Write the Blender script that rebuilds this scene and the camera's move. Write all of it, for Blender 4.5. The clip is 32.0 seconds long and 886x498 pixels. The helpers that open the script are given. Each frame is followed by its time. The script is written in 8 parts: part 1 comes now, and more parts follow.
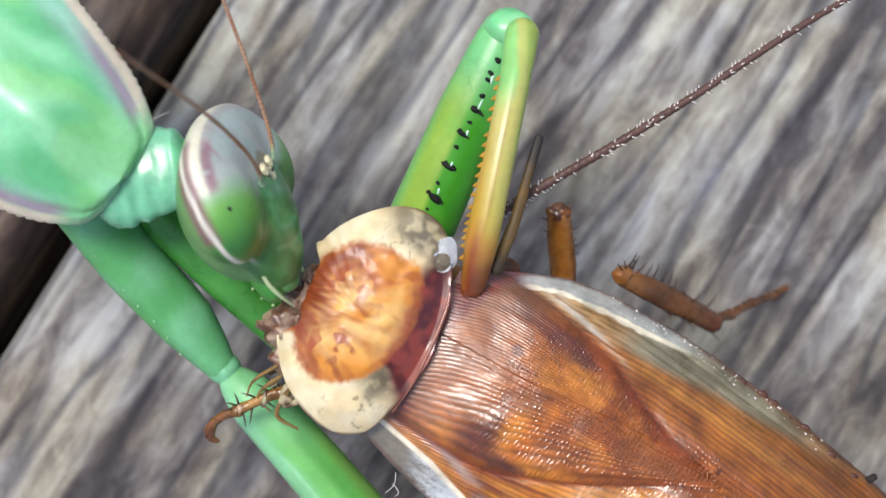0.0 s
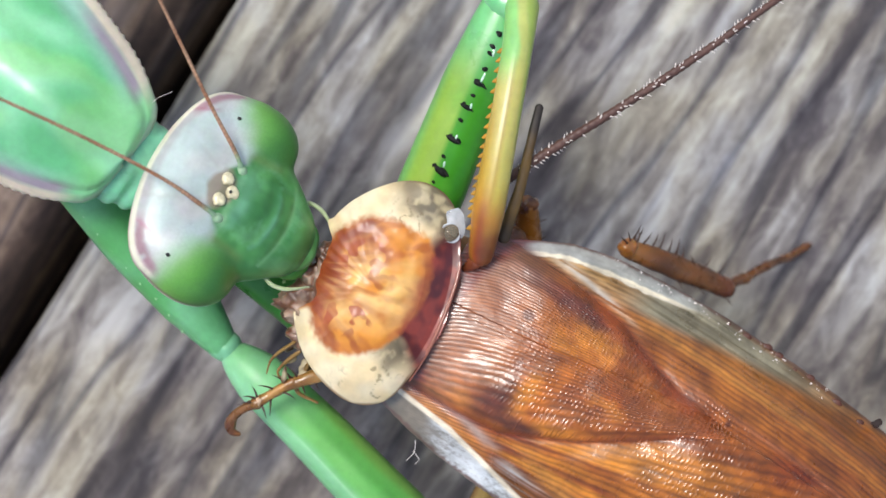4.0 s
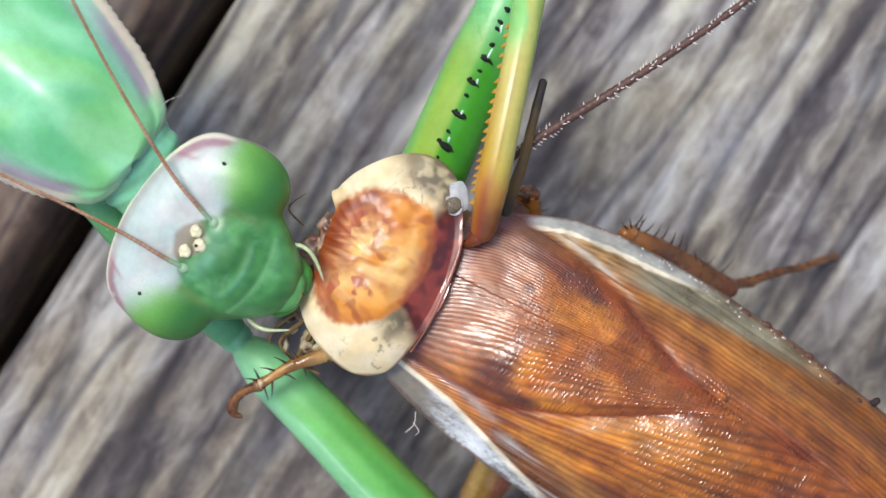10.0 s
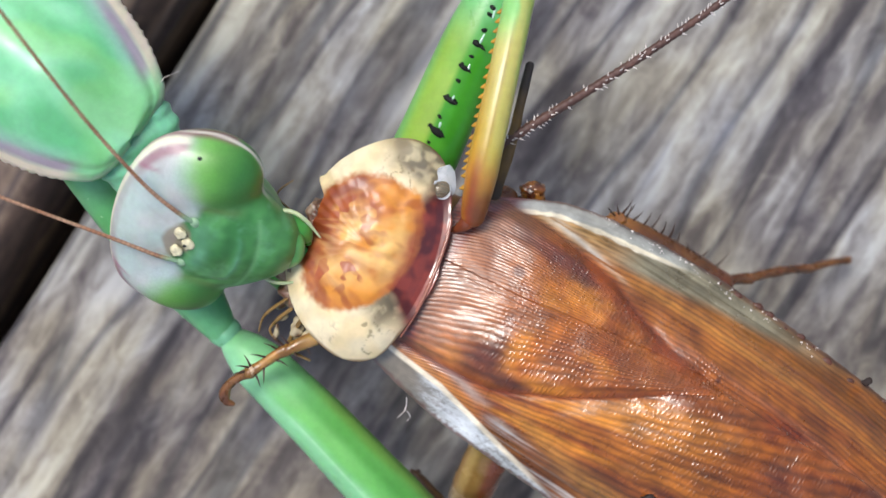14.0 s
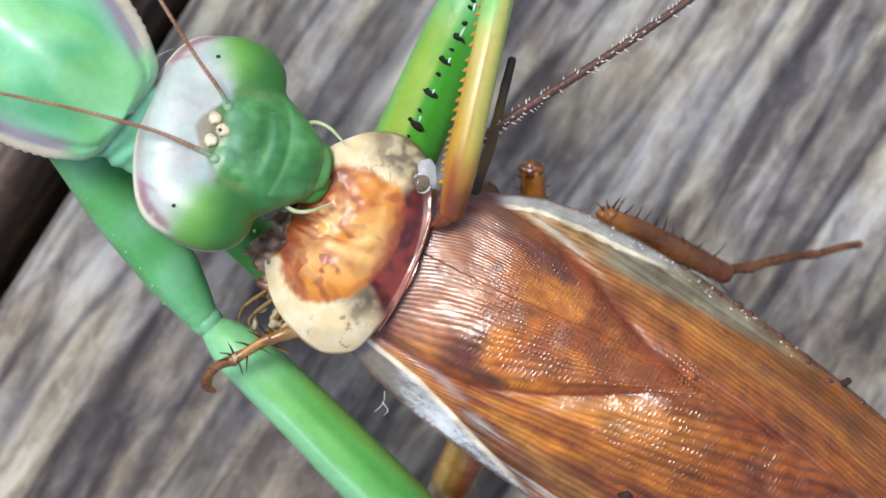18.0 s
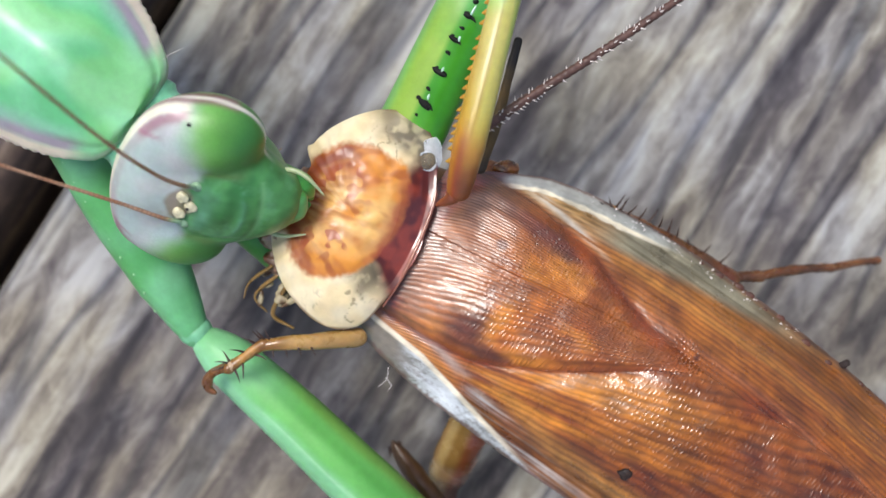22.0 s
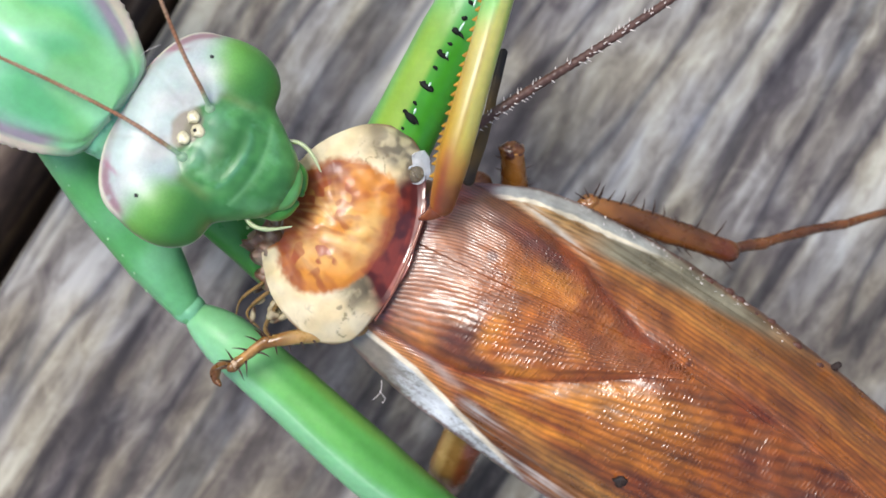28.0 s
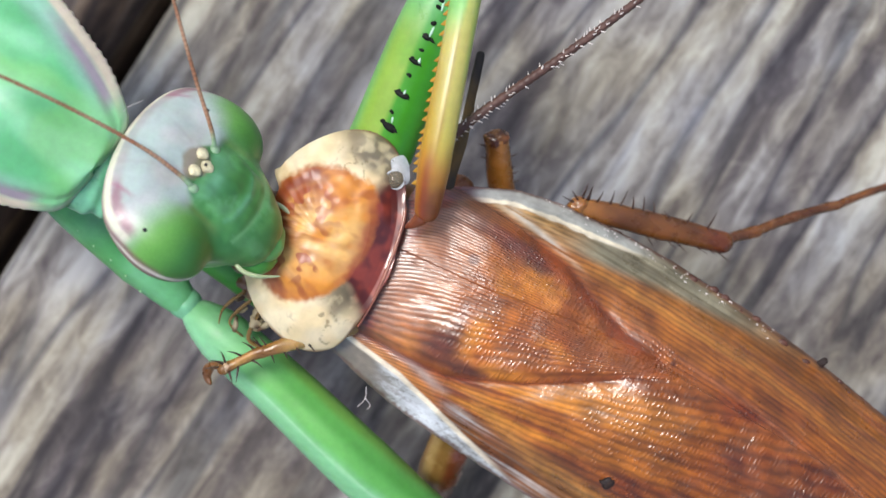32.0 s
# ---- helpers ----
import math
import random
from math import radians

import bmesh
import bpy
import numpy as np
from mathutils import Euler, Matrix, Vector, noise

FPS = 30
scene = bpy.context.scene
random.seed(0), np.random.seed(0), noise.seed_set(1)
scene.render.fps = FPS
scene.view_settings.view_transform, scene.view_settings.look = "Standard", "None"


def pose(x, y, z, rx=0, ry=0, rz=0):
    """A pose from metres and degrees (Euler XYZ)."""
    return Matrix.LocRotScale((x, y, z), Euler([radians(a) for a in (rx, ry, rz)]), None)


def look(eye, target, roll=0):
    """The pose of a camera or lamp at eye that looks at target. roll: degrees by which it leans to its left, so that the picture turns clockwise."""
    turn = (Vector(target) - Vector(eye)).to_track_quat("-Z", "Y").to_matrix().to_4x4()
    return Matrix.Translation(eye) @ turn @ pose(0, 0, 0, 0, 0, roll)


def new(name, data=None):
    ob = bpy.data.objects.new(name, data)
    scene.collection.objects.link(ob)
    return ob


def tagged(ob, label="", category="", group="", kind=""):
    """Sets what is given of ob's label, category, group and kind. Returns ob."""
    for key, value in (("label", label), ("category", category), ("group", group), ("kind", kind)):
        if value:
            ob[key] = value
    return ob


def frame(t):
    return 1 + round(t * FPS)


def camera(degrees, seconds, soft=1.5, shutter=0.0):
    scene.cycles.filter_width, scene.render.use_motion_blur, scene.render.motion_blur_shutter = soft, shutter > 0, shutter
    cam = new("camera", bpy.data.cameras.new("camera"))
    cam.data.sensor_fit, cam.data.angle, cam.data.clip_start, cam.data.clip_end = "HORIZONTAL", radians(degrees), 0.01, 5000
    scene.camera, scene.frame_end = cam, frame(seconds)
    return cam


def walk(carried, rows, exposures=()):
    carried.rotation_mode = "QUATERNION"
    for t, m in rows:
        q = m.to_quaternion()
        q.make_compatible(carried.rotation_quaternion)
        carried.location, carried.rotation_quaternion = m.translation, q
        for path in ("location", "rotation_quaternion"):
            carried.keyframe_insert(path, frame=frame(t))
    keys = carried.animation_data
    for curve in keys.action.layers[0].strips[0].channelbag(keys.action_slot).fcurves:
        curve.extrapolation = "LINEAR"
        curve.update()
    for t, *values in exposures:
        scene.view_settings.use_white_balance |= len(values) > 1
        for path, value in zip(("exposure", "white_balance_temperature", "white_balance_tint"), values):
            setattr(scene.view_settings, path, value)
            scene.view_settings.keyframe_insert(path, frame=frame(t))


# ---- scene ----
# ---- camera ----
EXPOSURES = [(0.0, 0.2), (32.0, 0.2)]
cam = camera(34, 32.0, soft=1.6)
walk(cam, [
    (0.0, pose(0.001192, 0.002513, 0.075505, 0, 0, -0.164)),
    (0.5, pose(0.001229, 0.002576, 0.075509, 0, 0, -0.318)),
    (1.0, pose(0.001102, 0.002446, 0.075848, 0, 0, -0.246)),
    (1.5, pose(0.000936, 0.002104, 0.076047, 0, 0, -0.214)),
    (2.0, pose(0.000555, 0.001935, 0.076012, 0, 0, -0.218)),
    (2.5, pose(0.000139, 0.002131, 0.076223, 0, 0, -0.377)),
    (3.0, pose(0.000024, 0.002141, 0.076601, 0, 0, -0.252)),
    (3.5, pose(0.000119, 0.001817, 0.076700, 0, 0, -0.325)),
    (4.0, pose(0.000161, 0.001629, 0.076510, 0, 0, -0.384)),
    (4.5, pose(0.000267, 0.001507, 0.076582, 0, 0, -0.251)),
    (6.5, pose(0.000481, 0.001026, 0.076556, 0, 0, -0.249)),
    (7.0, pose(0.000056, 0.000722, 0.076575, 0, 0, -0.226)),
    (7.5, pose(-0.000063, 0.001113, 0.076648, 0, 0, -0.299)),
    (8.0, pose(-0.000056, 0.001200, 0.076746, 0, 0, -0.231)),
    (8.5, pose(-0.000194, 0.001165, 0.077179, 0, 0, -0.024)),
    (9.0, pose(-0.000224, 0.000942, 0.077137, 0, 0, 0.032)),
    (9.5, pose(-0.000223, 0.000789, 0.076761, 0, 0, -0.170)),
    (10.0, pose(-0.000137, 0.000781, 0.076942, 0, 0, -0.095)),
    (10.5, pose(-0.000056, 0.000497, 0.076842, 0, 0, -0.083)),
    (11.0, pose(-0.000058, 0.000429, 0.077029, 0, 0, -0.039)),
    (11.5, pose(-0.000093, 0.000454, 0.077040, 0, 0, -0.019)),
    (12.0, pose(-0.000137, 0.000265, 0.076808, 0, 0, -0.091)),
    (12.5, pose(-0.000030, 0.000174, 0.076840, 0, 0, -0.118)),
    (13.0, pose(0.000001, -0.000001, 0.077012, 0, 0, 0.010)),
    (13.5, pose(0.000080, -0.000048, 0.076871, 0, 0, -0.067)),
    (14.0, pose(0.000149, -0.000187, 0.076800, 0, 0, -0.035)),
    (14.5, pose(0.000283, -0.000340, 0.076639, 0, 0, 0.064)),
    (15.0, pose(0.000482, -0.000433, 0.076643, 0, 0, 0.020)),
    (15.5, pose(0.000728, -0.000497, 0.076399, 0, 0, -0.077)),
    (17.5, pose(0.001109, -0.000770, 0.076476, 0, 0, 0.065)),
    (18.0, pose(0.001212, -0.000770, 0.076433, 0, 0, 0.084)),
    (18.5, pose(0.001099, -0.000648, 0.076275, 0, 0, 0.006)),
    (19.0, pose(0.001028, -0.000551, 0.076440, 0, 0, 0.098)),
    (19.5, pose(0.001061, -0.000504, 0.076311, 0, 0, 0.015)),
    (20.0, pose(0.001098, -0.000473, 0.076478, 0, 0, 0.096)),
    (20.5, pose(0.001197, -0.000519, 0.076356, 0, 0, 0.095)),
    (21.0, pose(0.001388, -0.000639, 0.076300, 0, 0, 0.054)),
    (21.5, pose(0.001499, -0.000665, 0.076214, 0, 0, 0.086)),
    (22.0, pose(0.001568, -0.000709, 0.076101, 0, 0, 0.135)),
    (22.5, pose(0.001688, -0.000757, 0.075894, 0, 0, 0.017)),
    (23.0, pose(0.001711, -0.000764, 0.076147, 0, 0, 0.104)),
    (23.5, pose(0.001734, -0.000801, 0.076187, 0, 0, 0.162)),
    (24.0, pose(0.001742, -0.000769, 0.076157, 0, 0, 0.169)),
    (24.5, pose(0.001795, -0.000829, 0.076085, 0, 0, 0.135)),
    (25.0, pose(0.001818, -0.000830, 0.076110, 0, 0, 0.110)),
    (25.5, pose(0.001878, -0.000861, 0.076023, 0, 0, 0.084)),
    (27.5, pose(0.001823, -0.000614, 0.076254, 0, 0, 0.176)),
    (28.0, pose(0.001836, -0.000521, 0.076239, 0, 0, 0.163)),
    (28.5, pose(0.001855, -0.000480, 0.076146, 0, 0, 0.087)),
    (29.0, pose(0.001844, -0.000656, 0.076180, 0, 0, 0.133)),
    (29.5, pose(0.001865, -0.000727, 0.076065, 0, 0, 0.146)),
    (30.0, pose(0.001904, -0.000817, 0.076030, 0, 0, 0.122)),
    (30.5, pose(0.001982, -0.000845, 0.076010, 0, 0, 0.036)),
    (31.0, pose(0.002053, -0.000893, 0.075854, 0, 0, -0.080)),
    (31.5, pose(0.002012, -0.000922, 0.076037, 0, 0, 0.060)),
    (32.0, pose(0.001907, -0.000879, 0.076058, 0, 0, 0.086)),
], exposures=EXPOSURES)

cam.data.dof.use_dof = True
cam.data.dof.focus_distance, cam.data.dof.aperture_fstop = 0.0605, 58

MM = 0.001


# ---- world and light ----
world = bpy.data.worlds.new("sky")
scene.world = world
world.use_nodes = True
_n, _l = world.node_tree.nodes, world.node_tree.links
_n.clear()
_sky = _n.new("ShaderNodeTexSky")
_sky.sky_type = "NISHITA"
_sky.sun_disc = False
_sky.sun_elevation, _sky.sun_rotation = radians(68), radians(-48)
_sky.air_density, _sky.dust_density, _sky.ozone_density = 1.0, 3.0, 1.0
_bg = _n.new("ShaderNodeBackground")
_bg.inputs["Strength"].default_value = 0.15
_wo = _n.new("ShaderNodeOutputWorld")
_l.new(_sky.outputs[0], _bg.inputs[0])
_l.new(_bg.outputs[0], _wo.inputs[0])
sun = new("sun", bpy.data.lights.new("sun", "SUN"))
sun.data.energy, sun.data.angle, sun.data.color = 2.3, radians(20), (1.0, 0.97, 0.93)
sun.matrix_world = look((-0.33, 0.30, 1.1), (0, 0, 0))


# ---- material helpers ----
def material(name):
    m = bpy.data.materials.new(name)
    m.use_nodes = True
    nt = m.node_tree
    return m, nt, nt.nodes["Principled BSDF"]


def mapped(nt, coord, scale, turn=(0, 0, 0)):
    """Object or UV coordinates, scaled and turned."""
    c = nt.nodes.new("ShaderNodeTexCoord")
    m = nt.nodes.new("ShaderNodeMapping")
    m.inputs["Scale"].default_value = scale
    m.inputs["Rotation"].default_value = turn
    nt.links.new(c.outputs[coord], m.inputs["Vector"])
    return m.outputs[0]


def noise_of(nt, vec, scale, detail=3.0, rough=0.55, distort=0.0):
    n = nt.nodes.new("ShaderNodeTexNoise")
    n.inputs["Scale"].default_value, n.inputs["Detail"].default_value = scale, detail
    n.inputs["Roughness"].default_value, n.inputs["Distortion"].default_value = rough, distort
    nt.links.new(vec, n.inputs["Vector"])
    return n.outputs["Fac"]


def ramp(nt, fac, stops):
    r = nt.nodes.new("ShaderNodeValToRGB")
    e = r.color_ramp.elements
    while len(e) < len(stops):
        e.new(0.5)
    for el, (p, c) in zip(e, stops):
        el.position = p
        el.color = (*c, 1) if len(c) == 3 else c
    nt.links.new(fac, r.inputs[0])
    return r.outputs[0]


def math_of(nt, op, a, b):
    n = nt.nodes.new("ShaderNodeMath")
    n.operation = op
    for s, v in zip(n.inputs, (a, b)):
        if isinstance(v, (int, float)):
            s.default_value = v
        else:
            nt.links.new(v, s)
    return n.outputs[0]


def mix_of(nt, fac, a, b, blend="MIX"):
    n = nt.nodes.new("ShaderNodeMix")
    n.data_type, n.blend_type = "RGBA", blend
    for s, v in zip((n.inputs[0], n.inputs[6], n.inputs[7]), (fac, a, b)):
        if isinstance(v, (int, float)):
            s.default_value = v
        elif isinstance(v, tuple):
            s.default_value = (*v, 1)
        else:
            nt.links.new(v, s)
    return n.outputs[2]


def bump_of(nt, bsdf, height, strength, distance, under=None):
    b = nt.nodes.new("ShaderNodeBump")
    b.inputs["Strength"].default_value, b.inputs["Distance"].default_value = strength, distance
    nt.links.new(height, b.inputs["Height"])
    if under:
        nt.links.new(under, b.inputs["Normal"])
    nt.links.new(b.outputs[0], bsdf.inputs["Normal"])
    nt.links.new(b.outputs[0], bsdf.inputs["Coat Normal"])
    return b.outputs[0]


def horn(name, colour, rough=0.35, vary=0.25, scale=900, bump=0.15, sub=0.0, sub_r=(0.6, 0.8, 0.3), coat=0.0, pigment=False, grain=2600, gloss=0.12):
    """Insect skin: one colour or the mesh's own pigment, mottled at two scales, finely pitted."""
    m, nt, b = material(name)
    o = mapped(nt, "Object", (1, 1, 1))
    big = noise_of(nt, o, scale, 4)
    fine = noise_of(nt, o, grain, 3)
    if pigment:
        a = nt.nodes.new("ShaderNodeAttribute")
        a.attribute_name = "pigment"
        base = a.outputs["Color"]
    else:
        rgb = nt.nodes.new("ShaderNodeRGB")
        rgb.outputs[0].default_value = (*colour, 1)
        base = rgb.outputs[0]
    f = ramp(nt, big, [(0.3, (1 - vary,) * 3), (0.7, (1 + vary * 0.4,) * 3)])
    f2 = ramp(nt, fine, [(0.35, (0.94,) * 3), (0.65, (1.03,) * 3)])
    nt.links.new(mix_of(nt, 1.0, mix_of(nt, 1.0, base, f, "MULTIPLY"), f2, "MULTIPLY"), b.inputs["Base Color"])
    b.inputs["Roughness"].default_value = rough
    nt.links.new(ramp(nt, big, [(0.3, (rough * 0.8,) * 3), (0.7, (min(1, rough * 1.25),) * 3)]), b.inputs["Roughness"])
    if sub:
        b.inputs["Subsurface Weight"].default_value = sub
        b.inputs["Subsurface Radius"].default_value = sub_r
        b.inputs["Subsurface Scale"].default_value = 0.0008
    if coat:
        b.inputs["Coat Weight"].default_value = coat
        b.inputs["Coat Roughness"].default_value = gloss
    bump_of(nt, b, fine, bump, 0.00006)
    return m


def wood_material(name="weathered_wood", tint=(0.95, 1.0, 1.01)):
    """Weathered deck board: grain along local x, silver-grey and brown streaks."""
    m, nt, b = material(name)
    oi = nt.nodes.new("ShaderNodeObjectInfo")
    c = nt.nodes.new("ShaderNodeTexCoord")
    off = nt.nodes.new("ShaderNodeVectorMath")
    off.operation = "MULTIPLY_ADD"
    off.inputs[1].default_value = (0.3, 0.3, 0.3)
    nt.links.new(oi.outputs["Random"], off.inputs[0])
    nt.links.new(c.outputs["Object"], off.inputs[2])

    def stretched(sx, sy):
        mp = nt.nodes.new("ShaderNodeMapping")
        mp.inputs["Scale"].default_value = (sx, sy, sy)
        nt.links.new(off.outputs[0], mp.inputs["Vector"])
        return mp.outputs[0]

    shift = nt.nodes.new("ShaderNodeVectorMath")
    shift.inputs[1].default_value = (1.7, 2.6, 0.4)
    nt.links.new(stretched(38, 300), shift.inputs[0])
    broad = noise_of(nt, shift.outputs[0], 1.0, 3, 0.55, 0.25)
    streak = noise_of(nt, stretched(62, 560), 1.0, 4, 0.52, 0.25)
    fibre = noise_of(nt, stretched(260, 3400), 1.0, 3, 0.6, 0.1)
    dapple = noise_of(nt, stretched(380, 800), 1.0, 6, 0.68, 0.5)
    blotch = noise_of(nt, stretched(130, 260), 1.0, 3, 0.5, 0.3)
    s = math_of(nt, "ADD", math_of(nt, "MULTIPLY", broad, 0.29), math_of(nt, "MULTIPLY", streak, 0.41))
    s = math_of(nt, "ADD", s, math_of(nt, "MULTIPLY", dapple, 0.30))
    # paler near the board's edge, darker further in, placed to fit the camera's view
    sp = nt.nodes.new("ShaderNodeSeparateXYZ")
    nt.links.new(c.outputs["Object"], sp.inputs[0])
    edge_tone = ramp(nt, math_of(nt, "MULTIPLY", sp.outputs[1], -40.0), [(0.0, (0.54,) * 3), (0.24, (0.54,) * 3), (0.40, (0.50,) * 3), (0.60, (0.482,) * 3), (0.9, (0.505,) * 3)])
    s = math_of(nt, "ADD", s, math_of(nt, "SUBTRACT", edge_tone, 0.5))
    col = ramp(nt, s, [(0.37, (0.050, 0.042, 0.043)), (0.44, (0.108, 0.090, 0.088)), (0.49, (0.210, 0.184, 0.164)),
                       (0.54, (0.345, 0.318, 0.280)), (0.61, (0.54, 0.52, 0.475))])
    crack = math_of(nt, "ABSOLUTE", math_of(nt, "SUBTRACT", noise_of(nt, stretched(26, 260), 1.0, 2, 0.5, 0.2), 0.5), 0.0)
    col = mix_of(nt, 1.0, col, ramp(nt, crack, [(0.0, (0.34, 0.35, 0.41)), (0.016, (0.52, 0.52, 0.58)), (0.045, (1.0, 1.0, 1.0))]), "MULTIPLY")
    warm = ramp(nt, blotch, [(0.38, (0.93, 0.93, 1.02)), (0.62, (1.05, 1.0, 0.90))])
    # shade painted into the boards' colour, with a ragged border; wet is only position
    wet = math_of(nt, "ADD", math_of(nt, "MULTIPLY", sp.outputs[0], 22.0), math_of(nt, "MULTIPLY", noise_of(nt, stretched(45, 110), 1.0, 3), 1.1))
    shade_tone = ramp(nt, wet, [(0.10, (0.93, 0.90, 0.87)), (0.45, (0.82, 0.80, 0.78)), (0.75, (0.78, 0.78, 0.78)), (1.0, (0.88, 0.89, 0.90))])
    col = mix_of(nt, 1.0, mix_of(nt, 1.0, mix_of(nt, 1.0, col, warm, "MULTIPLY"), shade_tone, "MULTIPLY"), tint, "MULTIPLY")
    fi = ramp(nt, fibre, [(0.3, (0.90,) * 3), (0.7, (1.07,) * 3)])
    nt.links.new(mix_of(nt, 1.0, col, fi, "MULTIPLY"), b.inputs["Base Color"])
    b.inputs["Roughness"].default_value = 0.78
    h = math_of(nt, "ADD", math_of(nt, "ADD", s, math_of(nt, "MULTIPLY", fibre, 0.15)), math_of(nt, "MULTIPLY", crack, 0.5))
    bump_of(nt, b, h, 0.4, 0.0006)
    return m


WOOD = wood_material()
# the same wood for the lower board, its shade put into a darker tint
SHADED_WOOD = wood_material("shaded_wood", (0.80, 0.64, 0.53))


# ---- mesh helpers, all in millimetres ----
def part(name, geo, mat, parent=None, label="", at=(0, 0, 0), normals=None):
    """Links one mesh (verts, faces, uvs or None, pigment or None), in millimetres, under a thing or a part."""
    verts, faces, uvs, pig = (list(geo) + [None, None])[:4]
    me = bpy.data.meshes.new(name)
    me.from_pydata([(x * MM, y * MM, z * MM) for x, y, z in verts], [], faces)
    me.polygons.foreach_set("use_smooth", [True] * len(me.polygons))
    if uvs is not None:
        lay = me.uv_layers.new(name="UVMap")
        idx = np.zeros(len(me.loops), dtype=np.int32)
        me.loops.foreach_get("vertex_index", idx)
        lay.data.foreach_set("uv", np.asarray(uvs, dtype=np.float32)[idx].ravel())
    if pig is not None:
        at_ = me.color_attributes.new("pigment", "FLOAT_COLOR", "POINT")
        c = np.ones((len(verts), 4), dtype=np.float32)
        c[:, :np.shape(pig)[1]] = pig
        at_.data.foreach_set("color", c.ravel())
    me.materials.append(mat)
    me.update()
    if normals is not None:
        me.normals_split_custom_set_from_vertices([tuple(v) for v in normals])
    ob = new(name, me)
    ob.location = [a * MM for a in at]
    if parent:
        ob.parent = parent
    if label:
        ob["label"] = label
    return ob


def sheet(nu, nv, f, closed_v=False):
    """A grid of (nu+1) x (nv+1) points f(s, t), s and t from 0 to 1."""
    verts, faces, uvs = [], [], []
    cols = nv if closed_v else nv + 1
    for i in range(nu + 1):
        for j in range(cols):
            verts.append(tuple(f(i / nu, j / nv)))
            uvs.append((i / nu, j / nv))
    for i in range(nu):
        for j in range(nv):
            k = (j + 1) % cols
            faces.append((i * cols + j, i * cols + k, (i + 1) * cols + k, (i + 1) * cols + j))
    return verts, faces, uvs


def thick(geo, depth):
    """Closes a sheet into a thin body by a lowered copy of it and a rim."""
    verts, faces, uvs = geo[:3]
    n = len(verts)
    low = [(x, y, z - depth) for x, y, z in verts]
    count = {}
    for f in faces:
        for a, b in zip(f, f[1:] + f[:1]):
            count[(a, b)] = 1
    rim = [(b, a, a + n, b + n) for a, b in count if (b, a) not in count]
    under = [tuple(reversed([i + n for i in f])) for f in faces]
    pig = geo[3] if len(geo) > 3 else None
    return verts + low, faces + under + rim, None if uvs is None else list(uvs) + list(uvs), None if pig is None else np.vstack([pig, pig])


def spline(points, n):
    """n+1 points on a smooth curve through points, with the parameter 0..1."""
    p = [Vector(q) for q in points]
    out = []
    for k in range(n + 1):
        t = k / n * (len(p) - 1)
        i = min(int(t), len(p) - 2)
        f = t - i
        a, b, c, d = p[max(i - 1, 0)], p[i], p[i + 1], p[min(i + 2, len(p) - 1)]
        out.append(0.5 * (2 * b + (c - a) * f + (2 * a - 5 * b + 4 * c - d) * f * f + (3 * b - a - 3 * c + d) * f ** 3))
    return out


def along(values, s):
    """Linear look-up in evenly spaced values."""
    t = max(0.0, min(1.0, s)) * (len(values) - 1)
    i = min(int(t), len(values) - 2)
    return values[i] + (values[i + 1] - values[i]) * (t - i)


def table(xs, ys, x):
    return float(np.interp(x, xs, ys))


def smooth(a, b, x):
    t = max(0.0, min(1.0, (x - a) / (b - a)))
    return t * t * (3 - 2 * t)


def blend(a, b, f):
    return tuple(p + (q - p) * f for p, q in zip(a, b))


def tube(points, radii, n=24, ring=14, tall=1.0, up=(0, 0, 1), ends=(True, True), rough=0.0, seed=0):
    """A limb along a smooth path, elliptical in section, with rounded ends."""
    path = spline(points, n)
    verts, faces, uvs = [], [], []
    rows = []
    for k, c in enumerate(path):
        rows.append((c, along(radii, k / n), k))
    d0 = (path[1] - path[0]).normalized()
    d1 = (path[-1] - path[-2]).normalized()
    seq = []
    r0, r1 = rows[0][1], rows[-1][1]
    if ends[0]:
        seq += [(path[0] - d0 * r0 * math.sin(a), r0 * math.cos(a), 0) for a in (1.5, 1.15, 0.75, 0.38)]
    seq += [(c, r, k) for c, r, k in rows]
    if ends[1]:
        seq += [(path[-1] + d1 * r1 * math.sin(a), r1 * math.cos(a), n) for a in (0.38, 0.75, 1.15, 1.5)]
    upv = Vector(up)
    for i, (c, r, k) in enumerate(seq):
        d = (path[min(k + 1, n)] - path[max(k - 1, 0)]).normalized()
        side = d.cross(upv).normalized()
        top = side.cross(d).normalized()
        for j in range(ring):
            a = 2 * math.pi * j / ring
            q = 1.0
            if rough:
                q += rough * (noise.noise(Vector((c.x * 1.3 + math.cos(a), c.y * 1.3 + math.sin(a), c.z + seed * 7.1))))
            v = c + side * (math.cos(a) * r * q) + top * (math.sin(a) * r * tall * q)
            verts.append((v.x, v.y, v.z))
            uvs.append((i / len(seq), j / ring))
    m = len(seq)
    for i in range(m - 1):
        for j in range(ring):
            k = (j + 1) % ring
            faces.append((i * ring + j, i * ring + k, (i + 1) * ring + k, (i + 1) * ring + j))
    faces.append(tuple(reversed(range(ring))))
    faces.append(tuple(range((m - 1) * ring, m * ring)))
    return verts, faces, uvs


def cone(base, tip, r, ring=7, bend=(0, 0, 0)):
    b, t, w = Vector(base), Vector(tip), Vector(bend)
    mid = (b + t) / 2 + w
    g = tube([b, mid, t], [r, r * 0.62, r * 0.08], 5, ring, ends=(False, False), up=(0.31, 0.2, 0.93))
    return g


